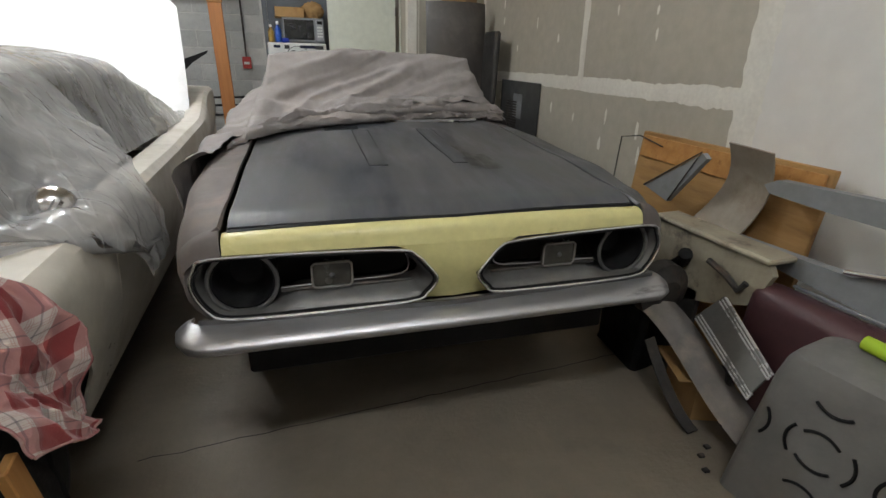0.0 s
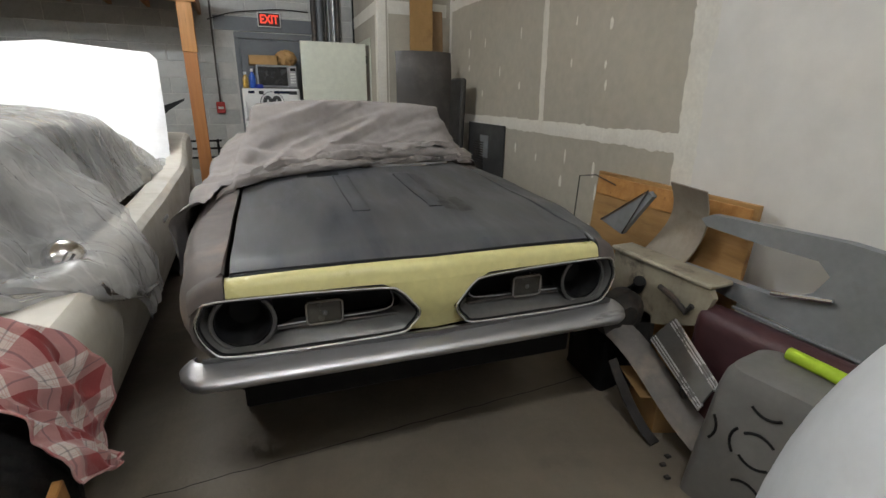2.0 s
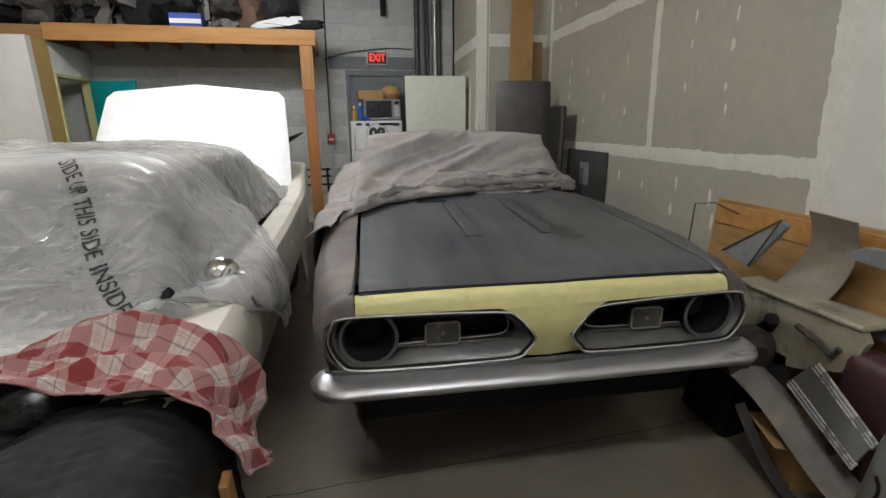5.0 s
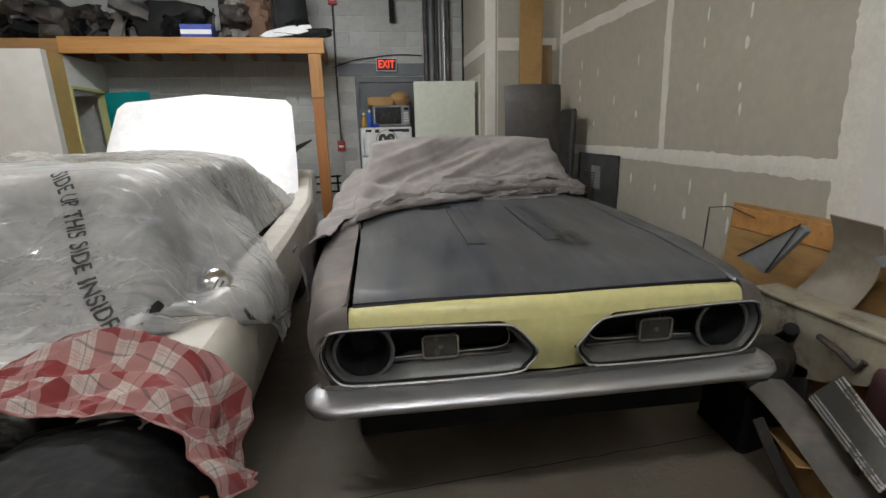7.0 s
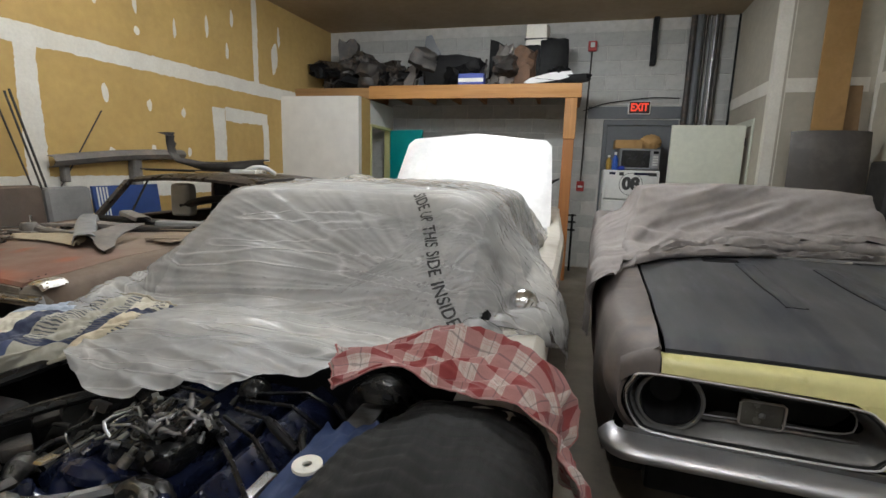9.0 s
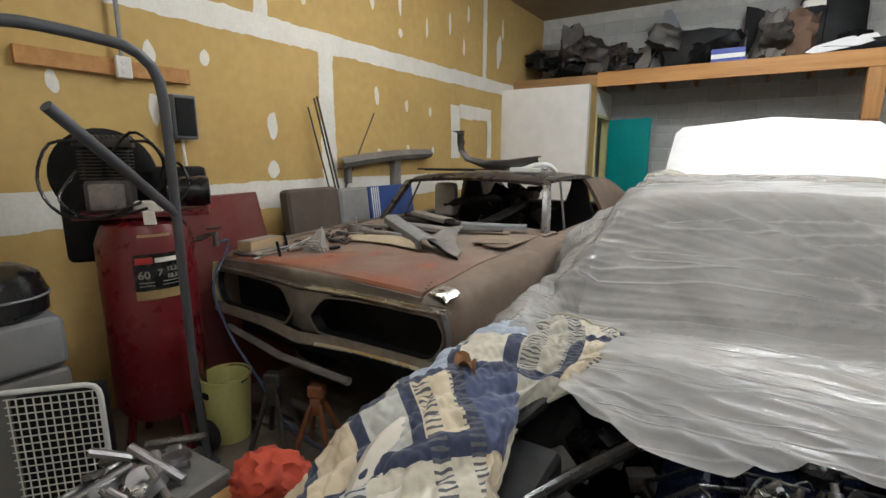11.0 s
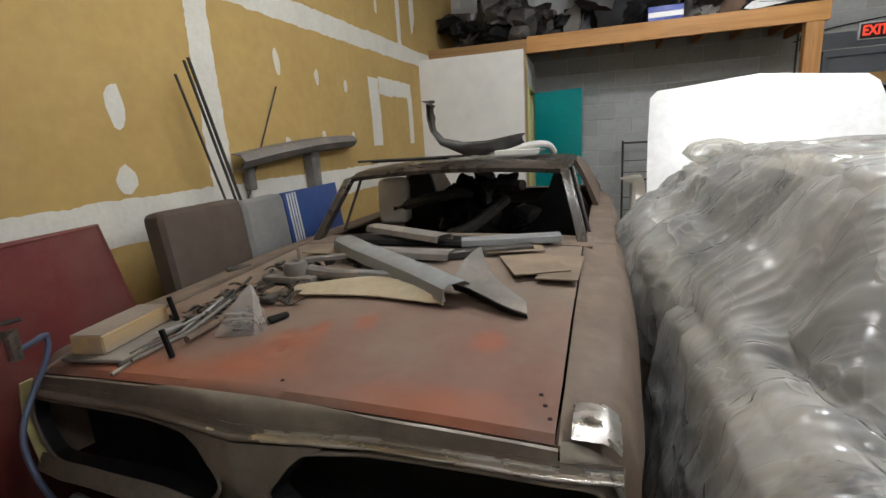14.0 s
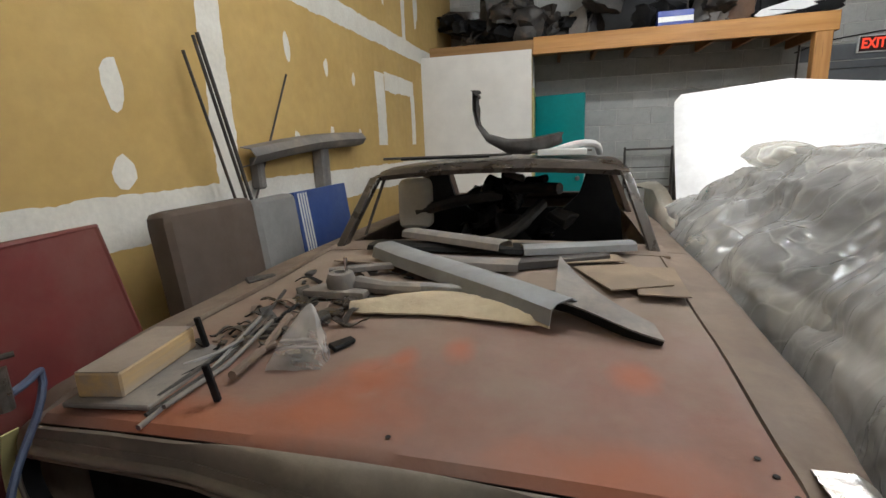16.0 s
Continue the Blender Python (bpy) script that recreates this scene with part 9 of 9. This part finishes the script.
# ---- jack stands and clutter under the coupe's nose
M_orange = pbr("orange_paint", (0.28, 0.08, 0.022), (0.17, 0.06, 0.025), 6, 0.6, spot=(0.12, 0.08, 0.06), spot_scale=9, spot_at=0.6)
for (x, y, m, h) in ((-3.86, 0.62, M_orange, 0.36), (-4.10, 0.55, M_dark_metal, 0.40)):
    js = thing("jack_stand", "worn steel jack stand under the stripped coupe's nose", "jack stand", x, y, 0, 20, "jack stands")
    for a in range(4):
        c, s = math.cos(a * math.pi / 2 + .78), math.sin(a * math.pi / 2 + .78)
        part("leg", tubem([(c * 0.14, s * 0.14, 0.0), (c * 0.035, s * 0.035, h * 0.72)], 0.014, 6), m, js)
    part("sleeve", boxm(-0.03, -0.03, h * 0.55, 0.03, 0.03, h * 0.82, 0.005), m, js)
    part("saddle", boxm(-0.045, -0.03, h * 0.82, 0.045, 0.03, h, 0.01), m, js)
for k, (a, b, r) in enumerate([((-4.45, 0.60, 0.03), (-3.2, 0.86, 0.03), 0.028), ((-4.3, 0.75, 0.035), (-3.5, 0.62, 0.03), 0.02), ((-4.0, 0.42, 0.015), (-3.3, 0.52, 0.015), 0.014)]):
    single("floor_pipe", tubem([a, b], r, 10), M_dust_metal, "dusty steel pipe lying on the floor", "pipe", "floor pipes")

# ---------------------------------------------------------------- stacked parts along the right wall
ply = single("plywood_board", jag(boxm(0, 0.53, 0, 0.03, 1.60, 1.04, 0.004), 0.006, 4), pbr("weathered_plywood", (0.42, 0.24, 0.09), (0.33, 0.18, 0.065), 2.5, 0.8, bump=0.2, bump_scale=25, stretch=(4, 0.6, 4), spot=(0.2, 0.1, 0.04), spot_scale=3, spot_at=0.64), "weathered orange plywood board leaning on the wall", "plywood")
ply.matrix_basis = Matrix.Translation((1.545, 0, 0)) @ pose(0, 0, 0, 0, 4.2, 0)
part("edge_strip", boxm(-0.012, 0.55, 0.90, 0.0, 1.58, 1.02, 0.003), M_lumber, ply)
tan = bmesh.new()
grid_from(tan, [[(1.50 + 0.10 * math.sin(math.pi * i / 10) - 0.06 * j / 8, lerp(1.02, 0.76, j / 8) - 0.10 * (i / 10), lerp(0.70, 1.09, i / 10) - 0.12 * (1 - i / 10) * (j / 8) * 0.5) for j in range(9)] for i in range(11)])
single("curved_sheet", thicken(tan, 0.006), pbr("tan_primer_sheet", (0.30, 0.26, 0.21), (0.24, 0.20, 0.16), 4, 0.75, spot=(0.18, 0.13, 0.09), spot_scale=6, spot_at=0.64), "curved tan sheet metal piece propped on a board", "sheet metal", smooth=60)
gp = bmesh.new()
slab(gp, [(0.80, 0.66), (0.80, 0.705), (0.45, 0.715), (0.27, 0.72), (0.16, 0.79), (0.12, 0.87), (0.17, 0.915), (0.4, 0.915), (0.66, 0.925), (0.69, 0.955), (0.64, 0.985), (0.3, 1.0), (0.1, 1.01), (-0.35, 0.98), (-0.45, 0.55), (0.03, 0.60)], 0.05, "x")
quarter = single("quarter_panel", gp, M_grey_metal, "grey primered car quarter panel with window cutout", "car panel", smooth=30)
quarter.matrix_basis = Matrix.Translation((1.47, 0, 0))
part("window_moulding", tubem([(-0.012, 0.30, 0.735), (-0.016, 0.08, 0.79)], 0.010, 8), M_chrome, quarter, "short chrome moulding strip")
part("lower_flange", boxm(-0.012, -0.05, 0.60, 0.0, 0.45, 0.612, 0.002), M_grey_metal, quarter)
single("panel_stand", boxm(1.47, -0.38, 0, 1.52, -0.05, 0.56, 0.006), M_grey_metal, "grey sheet metal panel foot standing on the floor", "car panel")
bg = bmesh.new()
slab(bg, [(1.06, 0.71), (0.475, 0.70), (0.45, 0.66), (0.47, 0.60), (0.52, 0.50), (0.70, 0.42), (0.88, 0.36), (1.02, 0.40), (1.08, 0.55)], 0.03, "x")
cream_dirty = pbr("dirty_cream_paint", (0.38, 0.34, 0.25), (0.26, 0.225, 0.17), 5, 0.6, bump=0.1, spot=(0.08, 0.062, 0.05), spot_scale=5, spot_at=0.60, spot_soft=0.06)
rail_ob = thing("front_valance_panel", "dirty cream painted car front panel stood on edge", "car panel", 1.33, 0, 0)
part("panel", bg, cream_dirty, rail_ob)
part("top_flange", boxm(-0.02, 0.46, 0.70, 0.13, 1.08, 0.725, 0.008), cream_dirty, rail_ob)
part("bracket", tubem([(-0.02, 0.72, 0.62), (-0.03, 0.62, 0.60), (-0.03, 0.55, 0.56), (-0.02, 0.53, 0.60)], 0.014, 8), M_dark_metal, rail_ob)
part("support_leg", boxm(0.0, 0.75, 0.0, 0.03, 0.95, 0.45, 0.004), M_dark_metal, rail_ob)
tri_bm = bmesh.new()
slab(tri_bm, [(1.30, 0.80), (0.98, 1.03), (0.95, 1.01), (1.13, 0.76)], 0.03, "x")
single("triangle_bracket", tri_bm, M_grey_metal, "grey triangular hinge bracket with black edge", "bracket").matrix_basis = Matrix.Translation((1.42, 0, 0))
single("bracket_edge", tubem([(1.415, 1.30, 0.805), (1.415, 0.98, 1.035), (1.415, 1.12, 0.77)], 0.0045, 7), M_dark_metal, "black rubber edging on a triangular bracket", "edging")
single("wire_loop", tubem([(1.60, 1.78, 0.62), (1.60, 1.76, 0.98), (1.60, 1.60, 1.01), (1.585, 1.40, 0.98)], 0.004, 6), M_dark_metal, "thin bent wire by the plywood board", "wire")
M_rib = pbr("polished_rib", (0.82, 0.82, 0.82), None, 5, 0.3, 0.6, bump=0)
for k, (dx, z) in enumerate([(0, 0)]):
    plate = thing("trim_plate", "grey trim plate with bright ribbed edges, leaning", "trim plate")
    a, b, c, d = Vector((1.20, 0.62, 0.41)), Vector((1.26, 0.56, 0.53)), Vector((1.20, 0.26, 0.38)), Vector((1.14, 0.28, 0.27))
    bm = bmesh.new()
    grid_from(bm, [[a, b], [d, c]])
    part("plate", thicken(bm, 0.012), pbr("brushed_grey", (0.20, 0.195, 0.185), None, 5, 0.4, 0.5), plate)
    for f in (0.0, 0.09, 0.18, 0.82, 0.91, 1.0):
        part("bright_rib", tubem([a.lerp(b, f) + Vector((-0.008, -0.006, 0)), d.lerp(c, f) + Vector((-0.008, -0.006, 0))], 0.006, 8), M_rib, plate)
    part("stay", tubem([(1.19, 0.42, 0.36), (1.24, 0.40, 0.0)], 0.012, 6), M_dark_metal, plate)
single("maroon_cushion", jag(boxm(1.30, -0.45, 0.0, 1.46, 0.53, 0.62, 0.09, None, 5), 0.008, 5), M_maroon, "dusty maroon vinyl seat cushion stood on edge", "seat cushion", smooth=60)
# grey plastic step stool with cut-out pattern
st = thing("plastic_stool", "grey plastic step stool with curved cutout pattern", "stool", 1.195, -0.10, 0, 8)
sb = bmesh.new()
rows = []
for z, k, b in ((0.0, 1.0, 0.03), (0.12, 0.975, 0.035), (0.5, 0.88, 0.05), (0.56, 0.85, 0.06), (0.59, 0.80, 0.07), (0.60, 0.70, 0.08)):
    hx, hy = 0.170 * k, 0.32 * k
    ring = []
    for cx, cy, a0 in ((1, 1, 0), (-1, 1, 90), (-1, -1, 180), (1, -1, 270)):
        for q in range(5):
            an = radians(a0 + q * 22.5)
            ring.append((cx * (hx - b) + b * math.cos(an), cy * (hy - b) + b * math.sin(an), z))
    rows.append(ring)
vs = grid_from(sb, rows, closed_u=True)
cap(sb, vs[-1])
part("body", sb, M_grey_plastic, st)
for (yy, zz, fl) in ((0.10, 0.44, 1), (-0.16, 0.44, 1), (0.10, 0.24, 1), (-0.16, 0.24, 1), (-0.03, 0.34, 0), (0.22, 0.34, 0), (-0.25, 0.34, 0)):
    for sgn in (-1, 1):
        pts = []
        for q in range(9):
            t = lerp(-1, 1, q / 8)
            if fl:
                p = (yy + 0.05 * t, zz + sgn * (0.055 - 0.02 * (1 - t * t)))
            else:
                p = (yy + sgn * (0.045 - 0.018 * (1 - t * t)), zz + 0.05 * t)
            k = lerp(1.0, 0.86, p[1] / 0.56)
            pts.append((-0.170 * k - 0.001, p[0] * 0.95, p[1]))
        part("slot", tubem(pts, 0.0055, 6), M_black, st)
single("foam_tube", tubem([(1.25, 0.07, 0.625), (1.245, -0.12, 0.625), (1.22, -0.36, 0.625)], 0.024, 14), pbr("neon_green_foam", (0.42, 0.62, 0.03), None, 4, 0.7, bump=0.05), "bright yellow-green foam tube lying on a stool", "foam tube")
cbx = thing("cardboard_box", "small open brown cardboard box on the floor", "box", 1.30, 0.56, 0, -22)
for args in ((-0.12, -0.14, 0, 0.12, -0.134, 0.19), (-0.12, 0.134, 0, 0.12, 0.14, 0.19), (-0.12, -0.134, 0, -0.114, 0.134, 0.19), (0.114, -0.134, 0, 0.12, 0.134, 0.19), (-0.114, -0.134, 0.0, 0.114, 0.134, 0.006)):
    part("side", boxm(*args), M_card, cbx)
part("flap", boxm(-0.2, -0.13, 0.185, -0.12, 0.13, 0.19, 0, None), M_card, cbx)
single("greasy_gear", jag(boxm(1.22, 0.48, 0.01, 1.38, 0.64, 0.16, 0.01, None, 2), 0.02, 12), M_dark_metal, "dark metal parts inside a cardboard box", "car part")
ds = bmesh.new()
grid_from(ds, [[(1.10 + 0.035 * j, lerp(0.84, 0.20, i / 10), lerp(0.40, 0.13, i / 10) + 0.02 * math.sin(i * 0.6) + 0.012 * j - 0.02 * abs(j - 2)) for j in range(5)] for i in range(11)])
single("trim_strip", thicken(ds, 0.006), M_dust_metal, "bent dull grey trim strip over a cardboard box", "trim strip", smooth=60)
single("bent_strap", thicken(grid_bm([[(1.05 + 0.025 * j, lerp(0.72, 0.40, i / 12), 0.25 * (1 - i / 12) ** 1.6 + 0.012 + 0.004 * j) for j in range(3)] for i in range(13)]), 0.006), M_dark_metal, "dark bent metal strap on the floor", "strap", smooth=60)
axle = thing("axle_part", "dark greasy front axle assembly stacked beside the coupe", "car part", 1.22, 0.97, 0)
part("beam", jag(boxm(-0.10, -0.16, 0.0, 0.10, 0.16, 0.34, 0.04, None, 3), 0.04, 7), M_black, axle)
part("hub", lathe(bmesh.new(), [(0.0, -0.07), (0.06, -0.07), (0.085, -0.05), (0.13, -0.04), (0.135, 0.02), (0.09, 0.04), (0.05, 0.06), (0.0, 0.06)], 26, "y", (-0.02, -0.12, 0.44)), M_dark_metal, axle)
part("control_arm", tubem(spline([(-0.08, 0.1, 0.30), (0.02, -0.02, 0.45), (0.08, -0.12, 0.56), (0.05, -0.16, 0.62)], 14), 0.03, 10), M_black, axle)
part("spring", tubem([(0.05 * math.cos(a * 0.5), 0.10 + 0.05 * math.sin(a * 0.5), 0.34 + a * 0.0042) for a in range(64)], 0.009, 7), M_dark_metal, axle)
for k, (x, y) in enumerate(((1.02, 0.30), (1.12, 0.24), (0.98, 0.24), (1.08, 0.33))):
    single("floor_debris", jag(boxm(x - 0.012, y - 0.01, 0, x + 0.012, y + 0.01, 0.012, 0.003), 0.004, 40), M_dark_metal, "small dark scrap on the concrete floor", "debris", "floor scraps")
# pale bin near the camera
bin_ob = thing("pale_bin", "pale grey plastic bin with a domed lid", "bin", 0.285, -0.80, 0)
part("drum", lathe(bmesh.new(), [(0.27, 0.0), (0.285, 0.02), (0.325, 0.80), (0.33, 0.84)], 48), pbr("pale_grey_plastic", (0.58, 0.60, 0.62), (0.54, 0.56, 0.58), 2, 0.4, bump=0.02), bin_ob)
part("lid", lathe(bmesh.new(), [(0.331 * math.cos(a * math.pi / 28), 0.842 + 0.56 * math.sin(a * math.pi / 28)) for a in range(15)], 48), pbr("pale_grey_lid", (0.60, 0.62, 0.64), (0.56, 0.58, 0.60), 2, 0.4, bump=0.02), bin_ob)

# hairline crack in the floor
crk = bmesh.new()
rows = []
for i in range(60):
    t = i / 59
    x, y = lerp(-1.02, 1.9, t), lerp(0.915, 0.99, t) + 0.012 * noise.noise(Vector((t * 30, 0, 0)))
    w = 0.0022 + 0.0012 * noise.noise(Vector((t * 50, 3, 0)))
    rows.append([(x, y - w, 0.0012), (x, y + w, 0.0012)])
grid_from(crk, rows)
part("hairline_crack", crk, M_black, floor, smooth=None)
